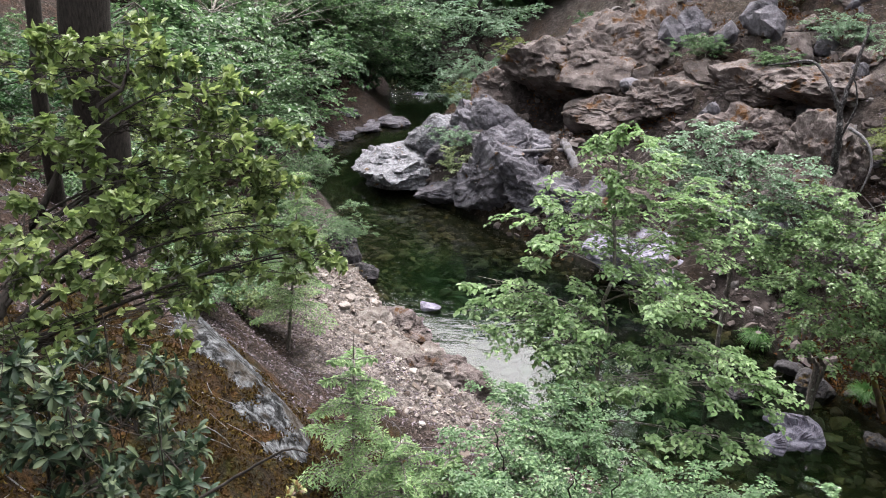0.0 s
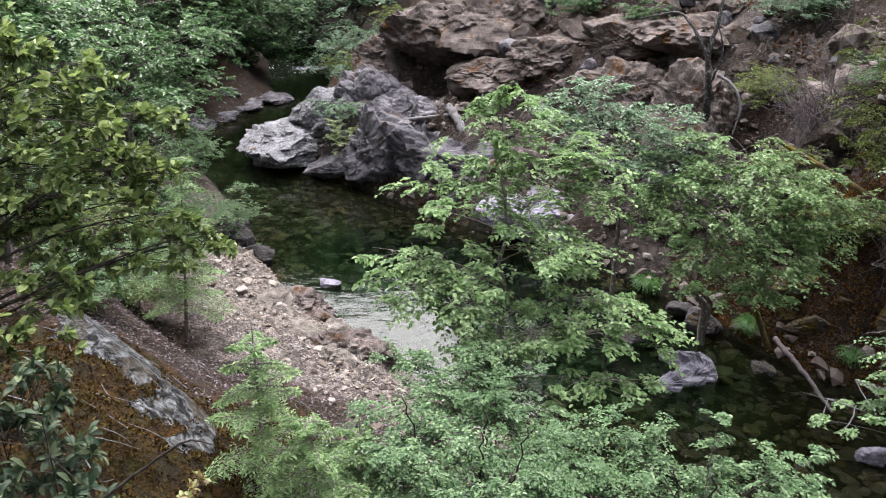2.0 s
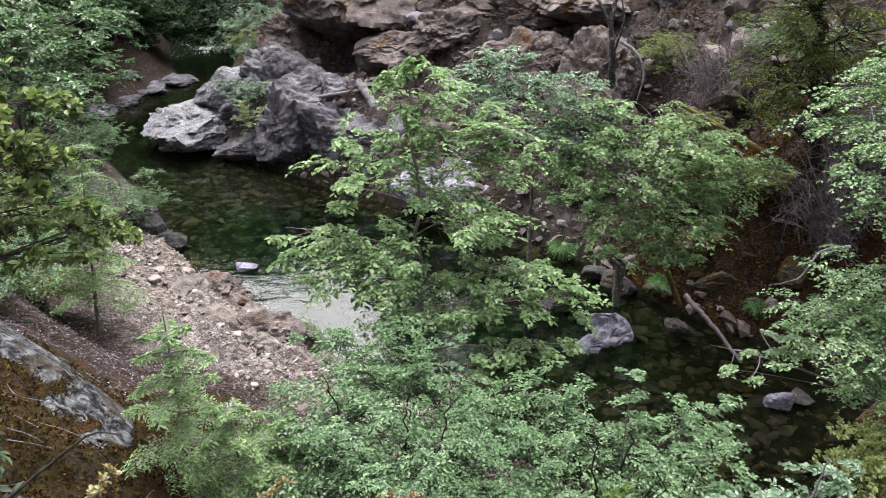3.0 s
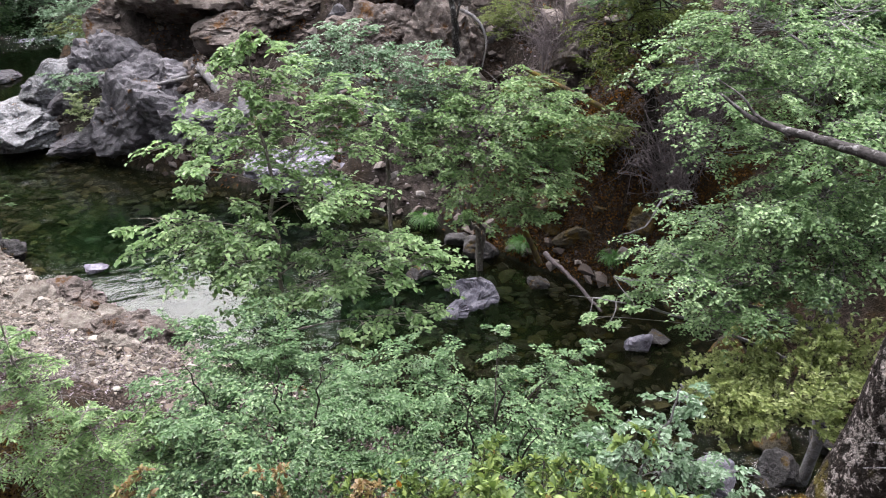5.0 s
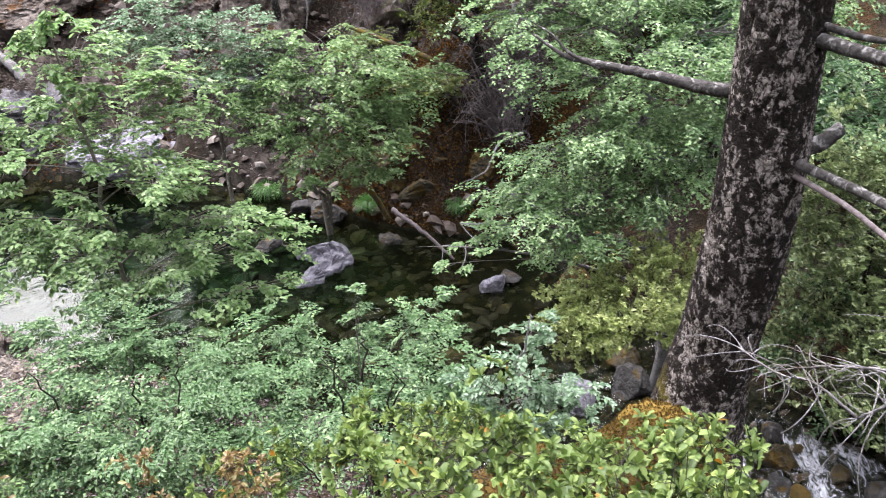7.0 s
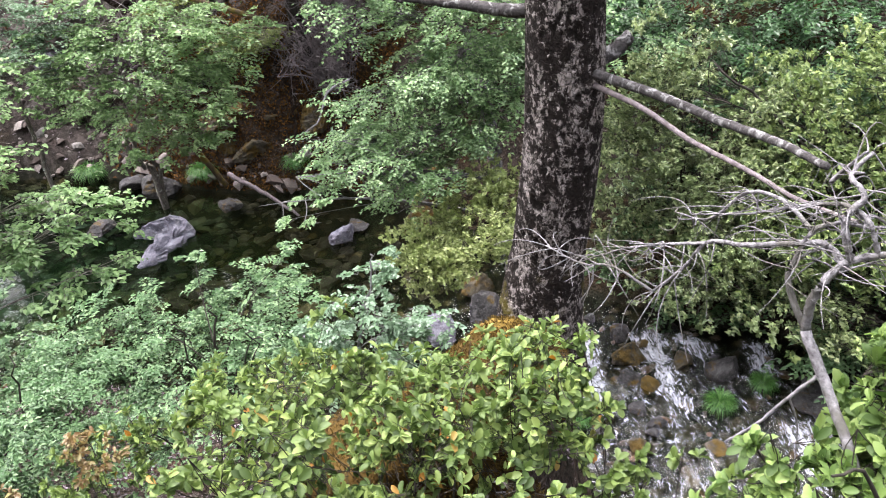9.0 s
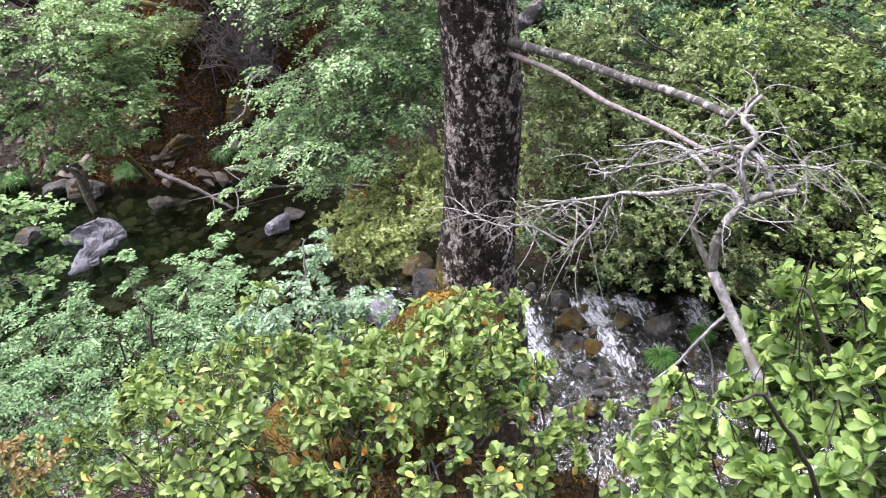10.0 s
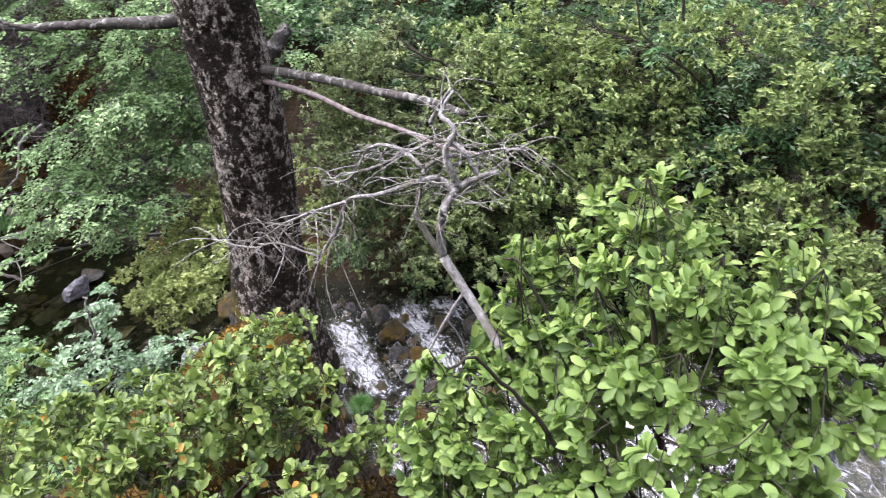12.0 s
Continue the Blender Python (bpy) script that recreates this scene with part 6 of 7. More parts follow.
# ---- foliage near the camera ----
plant("azalea_bush", "azalea bush of bright green leaves with a few orange ones", "bush", AZALEA_TRUNK, 0.018, AZALEA, (0.046, 0.022), M_AZALEA, M_DARKBARK, 201, 1.8, singles=300, toward=(0.3, 1.0, 0.0), per_twig=7, twig=0.09, rosette=True, stems=2, upright=True, broad=True)
plant("azalea_bush", "low straggling azalea above the riffle", "bush", AZALEA_LOW_TRUNK, 0.012, AZALEA_LOW, (0.05, 0.027), M_AZALEA, M_DARKBARK, 203, 1.3, per_twig=7, twig=0.09, rosette=True, stems=2, upright=True, broad=True)
plant("azalea_bush", "large fresh green azalea bush close to the path", "bush", NEAR_BUSH_TRUNK, 0.016, NEAR_BUSH, (0.046, 0.022), M_FRESH, M_DARKBARK, 205, 3.8, singles=300, per_twig=7, twig=0.08, rosette=True, stems=3, upright=True, broad=True)
plant("rhododendron_bush", "rhododendron with long dark leathery leaves", "bush", RHODO_TRUNK, 0.016, RHODO, (0.06, 0.021), M_RHODO, M_DARKBARK, 207, 2.2, per_twig=8, twig=0.1, rosette=True, stems=3, upright=True, broad=True)
plant("oak_tree", "leaning oak with dark crooked branches and small leaves", "tree", LEFT_OAK_TRUNK, 0.036, LEFT_OAK, (0.07, 0.043), M_OAK, M_DARKBARK, 209, 2.1, per_twig=9, twig=0.18, rosette=True)
plant("oak_bush", "low oak shoots over the leaf litter", "bush", [(-2.9, 4.3, 5.6), (-2.6, 4.2, 6.0), (-2.3, 4.1, 6.3)], 0.02, LEFT_OAK_LOW, (0.068, 0.042), M_OAK, M_DARKBARK, 211, 1.3, per_twig=8, twig=0.15, rosette=True)
plant("sapling", "slender sapling with pale whitish-green leaves", "tree", SAPLING_TRUNK, 0.014, SAPLING, (0.042, 0.027), M_SILVER, M_DEAD, 213, 1.9, per_twig=9, twig=0.14)
plant("shrub", "dense blue-green leafy shrub on the steep bank", "bush", BUSH_LEFT_TRUNK, 0.025, BUSH_LEFT, (0.045, 0.028), M_BLUISH, M_DARKBARK, 215, 3.0, "shrubs on the near bank", per_twig=9, twig=0.2, stems=4, simple=True)
plant("shrub", "dense blue-green leafy shrub on the steep bank", "bush", BUSH_MID_TRUNK, 0.025, BUSH_MID, (0.044, 0.027), M_BLUISH, M_DARKBARK, 217, 2.1, "shrubs on the near bank", per_twig=9, twig=0.2, stems=4, simple=True)
plant("shrub", "yellow-green low shrub at the brink", "bush", BUSH_LOW_TRUNK, 0.018, BUSH_LOW, (0.052, 0.028), M_AZALEA, M_DARKBARK, 219, 1.9, "shrubs on the near bank", per_twig=7, twig=0.1, rosette=True, stems=3, upright=True)

# ---- trees over the stream ----
plant("alder_tree", "young alder with light green leaves on level sprays", "tree", ALDER_TRUNK, 0.035, ALDER, (0.068, 0.046), M_ALDER, M_BARK, 221, 1.9, per_twig=9, twig=0.3, flat=0.8)
plant("alder_tree", "pale grey-green alder below the far slope", "tree", PALE_TRUNK, 0.05, PALE_TREE, (0.09, 0.058), M_SILVER, M_BARK, 223, 1.7, per_twig=9, twig=0.35, simple=True)
plant("alder_tree", "alder leaning out from the far bank over the water", "tree", OVERHANG_TRUNK, 0.06, OVERHANG, (0.1, 0.066), M_ALDER, M_BARK, 225, 1.8, per_twig=9, twig=0.4, stems=3, simple=True)
plant("alder_tree", "large alder with drooping sprays over the stream", "tree", SLOPE_ALDER_TRUNK, 0.085, SLOPE_ALDER, (0.06, 0.039), M_SPRING, M_DEAD, 227, 2.1, per_twig=10, twig=0.35, droop=0.25, stems=3, simple=True)
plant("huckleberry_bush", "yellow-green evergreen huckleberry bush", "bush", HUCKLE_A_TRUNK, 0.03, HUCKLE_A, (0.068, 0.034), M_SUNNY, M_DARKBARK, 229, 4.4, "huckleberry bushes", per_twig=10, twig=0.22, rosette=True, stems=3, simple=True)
plant("huckleberry_bush", "yellow-green evergreen huckleberry bush", "bush", HUCKLE_B_TRUNK, 0.03, HUCKLE_B, (0.08, 0.038), M_HUCKLE, M_DARKBARK, 231, 2.4, "huckleberry bushes", per_twig=10, twig=0.22, rosette=True, stems=4, simple=True)
plant("oak_tree", "dense small-leaved oak beside the stream", "tree", RIGHT_OAK_TRUNK, 0.07, RIGHT_OAK, (0.09, 0.046), M_OAK, M_DARKBARK, 233, 2.4, per_twig=10, twig=0.3, rosette=True, stems=2, simple=True)
plant("oak_tree", "spreading small-leaved oak behind the dead shrub", "tree", RIGHT_OAK_B_TRUNK, 0.06, RIGHT_OAK_B, (0.085, 0.043), M_HUCKLE, M_DARKBARK, 235, 2.2, per_twig=10, twig=0.3, rosette=True, simple=True)

# ---- trees farther off ----
plant("maple_tree", "light green broadleaf tree rising from the near bank", "tree", FAR_LEFT_TRUNK, 0.16, FAR_LEFT, (0.17, 0.11), M_FOREST, M_BARK, 241, 2.8, per_twig=10, twig=0.7, simple=True)
plant("maple_tree", "dense dark green broadleaf tree at the river bend", "tree", FAR_MID_TRUNK, 0.22, FAR_MID, (0.24, 0.16), M_FOREST, M_BARK, 243, 2.4, per_twig=10, twig=1.0, simple=True)
plant("maple_tree", "airy pale green tree at the river bend", "tree", FAR_RIGHT_TRUNK, 0.16, FAR_RIGHT, (0.17, 0.11), M_SILVER, M_DARKBARK, 245, 1.4, per_twig=9, twig=0.8, simple=True)
plant("yew_tree", "yew with hanging yellow-green foliage, its unseen top added for shade", "tree", YEW_TRUNK, 0.16, YEW, (0.12, 0.034), M_YEW, M_DARKBARK, 247, 1.3, per_twig=12, twig=0.4, droop=0.3, simple=True)

young_fir("young_fir", "young bright green fir among the shrubs", (-0.52, 6.33, 3.9), (-0.54, 6.33, 5.6), 0.68, 251, 0.048, whorls=8, dense=0.36)
young_fir("young_fir", "young bright green fir among the shrubs", (-0.1, 6.0, 3.5), (-0.15, 6.05, 5.0), 0.68, 253, 0.048, whorls=8, dense=0.36)
young_fir("young_fir", "small bright green fir among the shrubs", (0.2, 6.3, 3.5), (0.22, 6.3, 4.75), 0.5, 254, 0.046, whorls=8, dense=0.36)
young_fir("young_fir", "young fir on the bank above the pool", (-2.72, 13.53, 2.0), (-2.46, 13.58, 4.95), 0.95, 255, 0.06, whorls=11, dense=0.55)

plant("maple_tree", "tall green broadleaf tree behind the near bank", "tree", FAR_LEFT_B_TRUNK, 0.18, FAR_LEFT_B, (0.18, 0.12), M_FOREST, M_BARK, 261, 2.4, per_twig=10, twig=0.8, simple=True)
plant("maple_tree", "deep green tree closing the river bend", "tree", FAR_END_TRUNK, 0.25, FAR_END, (0.26, 0.18), M_DARKTREE, M_DARKBARK, 263, 2.0, per_twig=10, twig=1.2, simple=True)
plant("maple_tree", "deep green tree closing the river bend", "tree", FAR_END_B_TRUNK, 0.25, FAR_END_B, (0.26, 0.18), M_DARKTREE, M_DARKBARK, 265, 1.6, per_twig=10, twig=1.2, simple=True)
plant("laurel_tree", "dark evergreen tree on the slope across the stream", "tree", DARK_A_TRUNK, 0.12, DARK_A, (0.1, 0.05), M_DARKTREE, M_DARKBARK, 267, 1.5, per_twig=10, twig=0.5, simple=True)
plant("laurel_tree", "dark evergreen tree on the slope across the stream", "tree", DARK_B_TRUNK, 0.12, DARK_B, (0.1, 0.05), M_DARKTREE, M_DARKBARK, 269, 1.5, per_twig=10, twig=0.5, simple=True)
plant("laurel_tree", "dark evergreen thicket across the stream", "tree", DARK_C_TRUNK, 0.1, DARK_C, (0.1, 0.052), M_FOREST, M_DARKBARK, 271, 1.8, per_twig=10, twig=0.4, simple=True)

# ---- dead wood, snags and logs on the far bank ----
def dead_brush(name, label, foot, height, spread, n, seed, lean=(0, 0), mat=None):
    """A tangle of bare grey-brown twigs: arching stems with finer and finer side twigs."""
    rng = np.random.default_rng(seed)
    foot = np.array([foot[0], foot[1], ground_z(foot[0], foot[1]) - 0.05])
    thing = empty(name, tuple(foot), label, "dead brush")
    a = np.repeat(foot[None], n, 0) + rng.normal(0, spread * 0.18, (n, 3)) * [1, 1, 0.1]
    out = unit(rng.normal(0, 1, (n, 3)) * [1, 1, 0.2])
    c = a + out * spread * rng.uniform(0.3, 1.0, (n, 1)) + np.array([lean[0], lean[1], 0]) * height + np.array([0, 0, 1.0]) * height * rng.uniform(0.3, 1.0, (n, 1))
    b = (a + c) / 2 + np.array([0, 0, 0.35]) * height * rng.uniform(0.3, 1, (n, 1)) + rng.normal(0, 0.08, (n, 3))
    stems = bezier(a, b, c, 9)
    for line in stems[:14]:
        v, f = tubes(line[None], 0.022, 0.007, 5)
        under("stem", mesh_np("stem", v, f, mat or M_TWIG, True), thing)
    pieces = [tubes(stems[14:], 0.02, 0.008, 4)]
    for level, (count, length, r) in enumerate(((8, 0.45, 0.009), (3, 0.24, 0.006))):
        src = stems if level == 0 else side
        i = rng.integers(2, src.shape[1], (len(src), count))
        at = np.take_along_axis(src, i[..., None], 1).reshape(-1, 3)
        d = unit(rng.normal(0, 1, at.shape) + [0, 0, -0.15])
        end = at + d * spread * length * rng.uniform(0.4, 1.2, (len(at), 1))
        side = bezier(at, (at + end) / 2 + rng.normal(0, 0.03, at.shape), end, 4)
        pieces.append(tubes(side, r, r * 0.4, 3))
    v, f = joined(pieces)
    tagged(under("twig_mass", mesh_np("twig_mass", v, f, mat or M_TWIG, True), thing), kind="stuff")
    return thing


dead_brush("dead_brush", "tangle of bare purple-brown dead twigs on the slope", (10.75, 13.5), 1.9, 1.2, 60, 401)
dead_brush("dead_brush", "tangle of bare purple-brown dead twigs on the slope", (11.5, 13.9), 1.9, 1.3, 60, 402)
dead_brush("dead_brush", "bare dead twigs hanging below the crag", (8.7, 18.9), 0.9, 1.1, 40, 403)
dead_brush("dead_brush", "bare dead twigs on the brow of the slope", (9.6, 17.6), 1.6, 1.1, 40, 404)
dead_brush("dead_brush", "bare dead twigs on the brow of the slope", (10.9, 18.2), 1.8, 1.2, 40, 405)

wood("dead_tree", "grey leafless snag standing on the crag", "dead tree", [
    ([(8.6, 19.5, 3.6), (8.4, 19.13, 4.57), (8.33, 19.16, 5.13), (8.37, 19.14, 5.63), (8.57, 19.27, 6.58), (8.69, 19.43, 7.16)], 0.1, 0.02),
    ([(8.33, 19.16, 5.13), (8.04, 19.28, 5.71), (7.76, 19.73, 6.12), (7.33, 20.21, 6.0), (7.06, 20.52, 5.91)], 0.05, 0.012),
    ([(8.35, 18.9, 4.7), (8.42, 18.68, 5.35), (8.33, 18.72, 5.82), (8.19, 18.78, 6.04)], 0.03, 0.01)], M_SNAG, 8, 0.12, 411, part_name="stem")
wood("dead_branch", "curved bleached dead branch hanging from the crag", "branch", [([(8.4, 18.75, 4.9), (8.65, 18.4, 4.7), (8.79, 18.2, 4.26), (8.67, 18.15, 3.65)], 0.045, 0.015)], M_DEAD, 7, 0.1, 412)
wood("log", "thin weathered grey pole lying on the rock shelf", "log", [([(1.7, 25.6, 2.3), (2.36, 25.35, 2.42), (3.1, 25.1, 2.55)], 0.05, 0.055)], M_DEAD, 7, 0.1, 413)
wood("log", "bleached split log leaning on the rock shelf", "log", [([(3.05, 25.3, 2.75), (3.22, 24.9, 2.55), (3.42, 24.35, 2.15)], 0.12, 0.14)], M_DEAD, 8, 0.15, 414)
wood("log", "long fallen log with yellow moss on the slope", "log", [([(8.9, 16.6, 3.95), (9.45, 15.3, 3.62), (9.95, 14.0, 3.3)], 0.042, 0.06)], M_MOSSLOG, 10, 0.08, 415)
wood("log", "thin mossy pole leaning to the water", "log", [([(7.75, 15.0, 1.7), (7.95, 14.6, 1.1), (8.15, 14.25, 0.4)], 0.05, 0.06)], M_MOSSLOG, 8, 0.1, 416)
wood("driftwood", "pale driftwood log reaching into the stream", "log", [([(8.45, 14.6, 0.42), (8.55, 13.9, 0.28), (8.59, 13.3, 0.16), (8.61, 12.6, 0.0)], 0.055, 0.028)], M_TWIG, 9, 0.16, 417)
wood("dead_branch", "grey dead branch drooping over the stream", "branch", [([(9.6, 11.6, 2.75), (9.2, 11.8, 2.6), (8.8, 11.7, 2.2), (8.4, 11.9, 2.0)], 0.03, 0.008)], M_DEAD, 6, 0.15, 418)

# dark trunks on the slope to the side of the path
wood("tree_trunk", "thick dark fir trunk on the slope", "tree", [([(-4.3, 10.6, 4.0), (-4.05, 10.2, 6.0), (-3.99, 9.92, 7.3), (-3.9, 9.97, 9.5), (-3.8, 10.0, 14)], 0.3, 0.24)], M_DARKBARK, 20, 0.03, 421)
wood("tree_trunk", "slim dark trunk on the slope", "tree", [([(-5.2, 11.2, 4.4), (-4.97, 10.6, 6.2), (-4.91, 10.58, 7.13), (-4.85, 10.6, 9.5)], 0.1, 0.08)], M_DARKBARK, 12, 0.05, 422)

# ---- grass, bushes on the rocks ----
for x, y, r, h, n, s in ((7.0, 17.9, 0.45, 0.5, 260, 1), (8.3, 15.3, 0.4, 0.4, 240, 2), (9.5, 13.6, 0.35, 0.4, 200, 3), (6.85, 4.8, 0.2, 0.24, 260, 4), (8.04, 3.48, 0.23, 0.24, 300, 5), (8.69, 3.2, 0.2, 0.24, 280, 6), (-2.4, 20.5, 0.4, 0.45, 220, 7), (10.2, 10.9, 0.3, 0.3, 160, 8)):
    wz = float(water_level(np.array(x), np.array(y)))
    tuft("grass_tuft", "bright green grass tuft at the water's edge", x, y, max(ground_z(x, y), wz + 0.05), r, h, n * 2, 430 + s)


def little_bush(label, x, y, w, h, mat, seed, leaf=(0.05, 0.02), cover=1.7, group="bushes on the rocks", z=None):
    z = ground_z(x, y) if z is None else z
    rng = np.random.default_rng(seed)
    masses = [(x + rng.normal(0, w * 0.45), y + rng.normal(0, w * 0.3), z + h * rng.uniform(0.45, 0.8), w * 0.6, h * 0.42) for k in range(5)]
    return plant("bush", label, "bush", [(x, y, z), (x + 0.02, y, z + h * 0.4), (x, y + 0.03, z + h * 0.8)], 0.015, masses, leaf, mat, M_BARK, seed, cover, group, per_twig=9, twig=0.15, stems=3, simple=True)


for x, y, w, h, mat, seed in ((7.35, 27.0, 0.85, 0.75, M_FOREST, 441), (9.0, 24.9, 0.8, 0.7, M_FOREST, 442), (-0.1, 27.9, 0.7, 0.7, M_SILVER, 443), (4.6, 31.5, 1.0, 0.9, M_DARKTREE, 444), (1.8, 32.0, 0.8, 0.8, M_YEW, 445),
                              (9.8, 29.5, 1.0, 0.8, M_SILVER, 446), (11.0, 26.0, 1.0, 0.8, M_SILVER, 447), (10.6, 20.9, 0.9, 0.8, M_YEW, 448), (12.0, 22.5, 1.1, 0.9, M_SILVER, 449), (0.6, 33.0, 0.9, 0.9, M_YEW, 450),
                              (9.8, 15.8, 0.7, 0.5, M_YEW, 451), (12.2, 17.5, 1.0, 1.0, M_FOREST, 452), (6.6, 32.5, 1.0, 0.9, M_SILVER, 453), (-5.8, 30.0, 1.0, 1.0, M_FOREST, 454), (-7.0, 32.6, 1.2, 1.2, M_FOREST, 455), (-5.2, 26.0, 0.9, 0.9, M_FOREST, 456), (0.4, 35.5, 1.0, 1.0, M_SILVER, 457), (0.7, 38.5, 1.2, 1.3, M_SILVER, 458)):
    little_bush("small bush growing from the rocky bank", x, y, w, h, mat, seed, (0.09, 0.04) if y > 24 else (0.06, 0.03))

# ---- rocks strewn over the far slope ----
rng = np.random.default_rng(501)
count = 0
while count < 150:
    x, y = rng.uniform(0, 13), rng.uniform(18, 34)
    d = float(to_line(np.array(x), np.array(y), RIGHT_SHORE))
    if bool(inside(np.array(x), np.array(y), LEFT_SHORE + RIGHT_SHORE[::-1])) or d < 0.5 or d > 11:
        continue
    s = 0.12 + 0.55 * rng.random() ** 2.2
    rock("slope_rock", "craggy brown rock on the far slope" if count % 3 else "grey broken rock on the far slope", (x, y, ground_z(x, y) + s * 0.1), (s, s * rng.uniform(0.6, 1), s * rng.uniform(0.5, 0.9)), 510 + count % 40,
         M_BROWNROCK if count % 3 else M_GREYROCK, 3, "rocks on the far slope", facets=9, rough=0.09, turn=rng.uniform(0, 6), tilt=(rng.normal(0, 0.3), rng.normal(0, 0.3)))
    count += 1

# ---- fallen leaves and moss on the near slope ----
def litter(name, label, n, box, seed, size, mat, lift=0.01, want=None, stand=0.25, clump=None, bare_moss=False):
    rng = np.random.default_rng(seed)
    p = np.stack([rng.uniform(box[0], box[1], n), rng.uniform(box[2], box[3], n)], -1)
    dry = ~inside(p[:, 0], p[:, 1], LEFT_SHORE + RIGHT_SHORE[::-1])
    p = p[dry]
    z, cover, bed = land(p[:, 0], p[:, 1])
    if clump is not None:
        keep = fbm(np.column_stack([p * clump, 0 * z]), 3, seed) > 0.25
        p, z, cover = p[keep], z[keep], cover[keep]
    if bare_moss:
        keep = cover[:, 1] < rng.random(len(p)) * 0.8
        p, z, cover = p[keep], z[keep], cover[keep]
    if want is not None:
        keep = cover[:, want] > rng.random(len(p)) * 0.9 + 0.1
        p, z = p[keep], z[keep]
    at = np.column_stack([p, z + lift])
    along = unit(rng.normal(0, 1, at.shape) * [1, 1, stand])
    normal = unit(rng.normal(0, stand * 1.4, at.shape) + [0, 0, 1.0])
    length = size * rng.uniform(0.5, 1.2, len(at))
    v, f = leaf_mesh(at, along, normal, length, length * 0.5, 0.3, True)
    return tagged(new(name, mesh_np(name, v, f, mat)), label, "ground cover", kind="stuff")


M_FALLEN = leaf_material("fallen_leaf", (0.04, 0.028, 0.022), (0.14, 0.105, 0.085), (0.33, 0.285, 0.255), 0.7, 0.05, 0.2)
M_MOSSTUFT = leaf_material("moss_tuft", (0.012, 0.007, 0.003), (0.068, 0.038, 0.009), (0.13, 0.095, 0.02), 0.9, 0.1, 0.1)
litter("leaf_litter", "dry brown and grey fallen leaves on the slope", 62000, (-7, 4.2, 0.5, 15), 601, 0.055, M_FALLEN, bare_moss=True)
litter("leaf_litter", "dry brown leaves on the far slope", 12000, (3, 14, 18, 32), 602, 0.09, M_FALLEN)
litter("moss_cover", "shaggy rust and olive moss on the slope", 190000, (-4.2, 3.4, 1.2, 9.8), 603, 0.042, M_MOSSTUFT, 0.0, 1, 1.5)

M_RUSTMOSS = leaf_material("rust_moss", (0.03, 0.014, 0.005), (0.12, 0.05, 0.013), (0.22, 0.11, 0.03), 0.9, 0.1, 0.1)
M_GOLDMOSS = leaf_material("golden_moss", (0.04, 0.026, 0.007), (0.11, 0.066, 0.013), (0.19, 0.125, 0.024), 0.9, 0.1, 0.1)
litter("rust_moss", "rust-red moss in the cracks of the far slope", 48000, (1, 12.5, 11, 31), 604, 0.13, M_RUSTMOSS, 0.02, None, 0.9, 0.7)
M_BANKMOSS = leaf_material("bank_moss", (0.02, 0.01, 0.004), (0.085, 0.042, 0.009), (0.22, 0.105, 0.018), 0.9, 0.1, 0.1)
litter("bank_moss", "dark brown and orange moss hanging over the far bank", 40000, (7.6, 11.8, 12.2, 17.2), 606, 0.07, M_BANKMOSS, 0.02, None, 1.2)
litter("golden_moss", "golden moss mounds under the azaleas", 26000, (0.9, 3.6, 1.2, 3.9), 605, 0.03, M_GOLDMOSS, 0.01, None, 1.5, 1.6)

# ---- broken stone over the far slope and its foot ----
rng = np.random.default_rng(651)
p = np.stack([rng.uniform(-2, 14, 9000), rng.uniform(12, 33, 9000)], -1)
d = to_line(p[:, 0], p[:, 1], RIGHT_SHORE)
p = p[~inside(p[:, 0], p[:, 1], LEFT_SHORE + RIGHT_SHORE[::-1]) & (to_line(p[:, 0], p[:, 1], LEFT_SHORE) > d) & (d < 8) & (vnoise(np.column_stack([p * 0.8, 0 * d]), 4) > -0.25) & ((p[:, 1] > 17) | (d < 0.5))][:3200]
z = land(p[:, 0], p[:, 1])[0]
size = 0.05 + 0.2 * rng.random(len(p)) ** 3
M_SLOPESTONE = rubble_material("slope_stones", [(0.0, (0.03, 0.022, 0.02)), (0.5, (0.1, 0.08, 0.075)), (0.9, (0.19, 0.165, 0.16)), (1.0, (0.27, 0.25, 0.25))])
scatter_stones("slope_rubble", "broken brown and grey stones over the far slope", np.column_stack([p, z + size * 0.1]), size, 655, M_SLOPESTONE, 1, 0.6)
for x, y, w, h, mat, seed in ((8.9, 16.3, 0.8, 0.6, M_FOREST, 461), (10.2, 15.0, 0.8, 0.6, M_YEW, 462), (9.9, 16.9, 0.9, 0.8, M_YEW, 463), (10.4, 12.0, 0.7, 0.6, M_FOREST, 464), (7.6, 18.6, 0.7, 0.6, M_ALDER, 465), (-3.6, 14.2, 0.8, 0.7, M_OAK, 466), (-4.2, 12.6, 1.0, 0.9, M_OAK, 467), (-3.4, 11.0, 0.8, 0.7, M_FOREST, 468), (-4.0, 17.6, 0.9, 0.9, M_FOREST, 469), (-3.9, 20.5, 1.0, 1.0, M_FOREST, 470)):
    little_bush("small leafy bush on the bank", x, y, w, h, mat, seed, (0.06, 0.035))

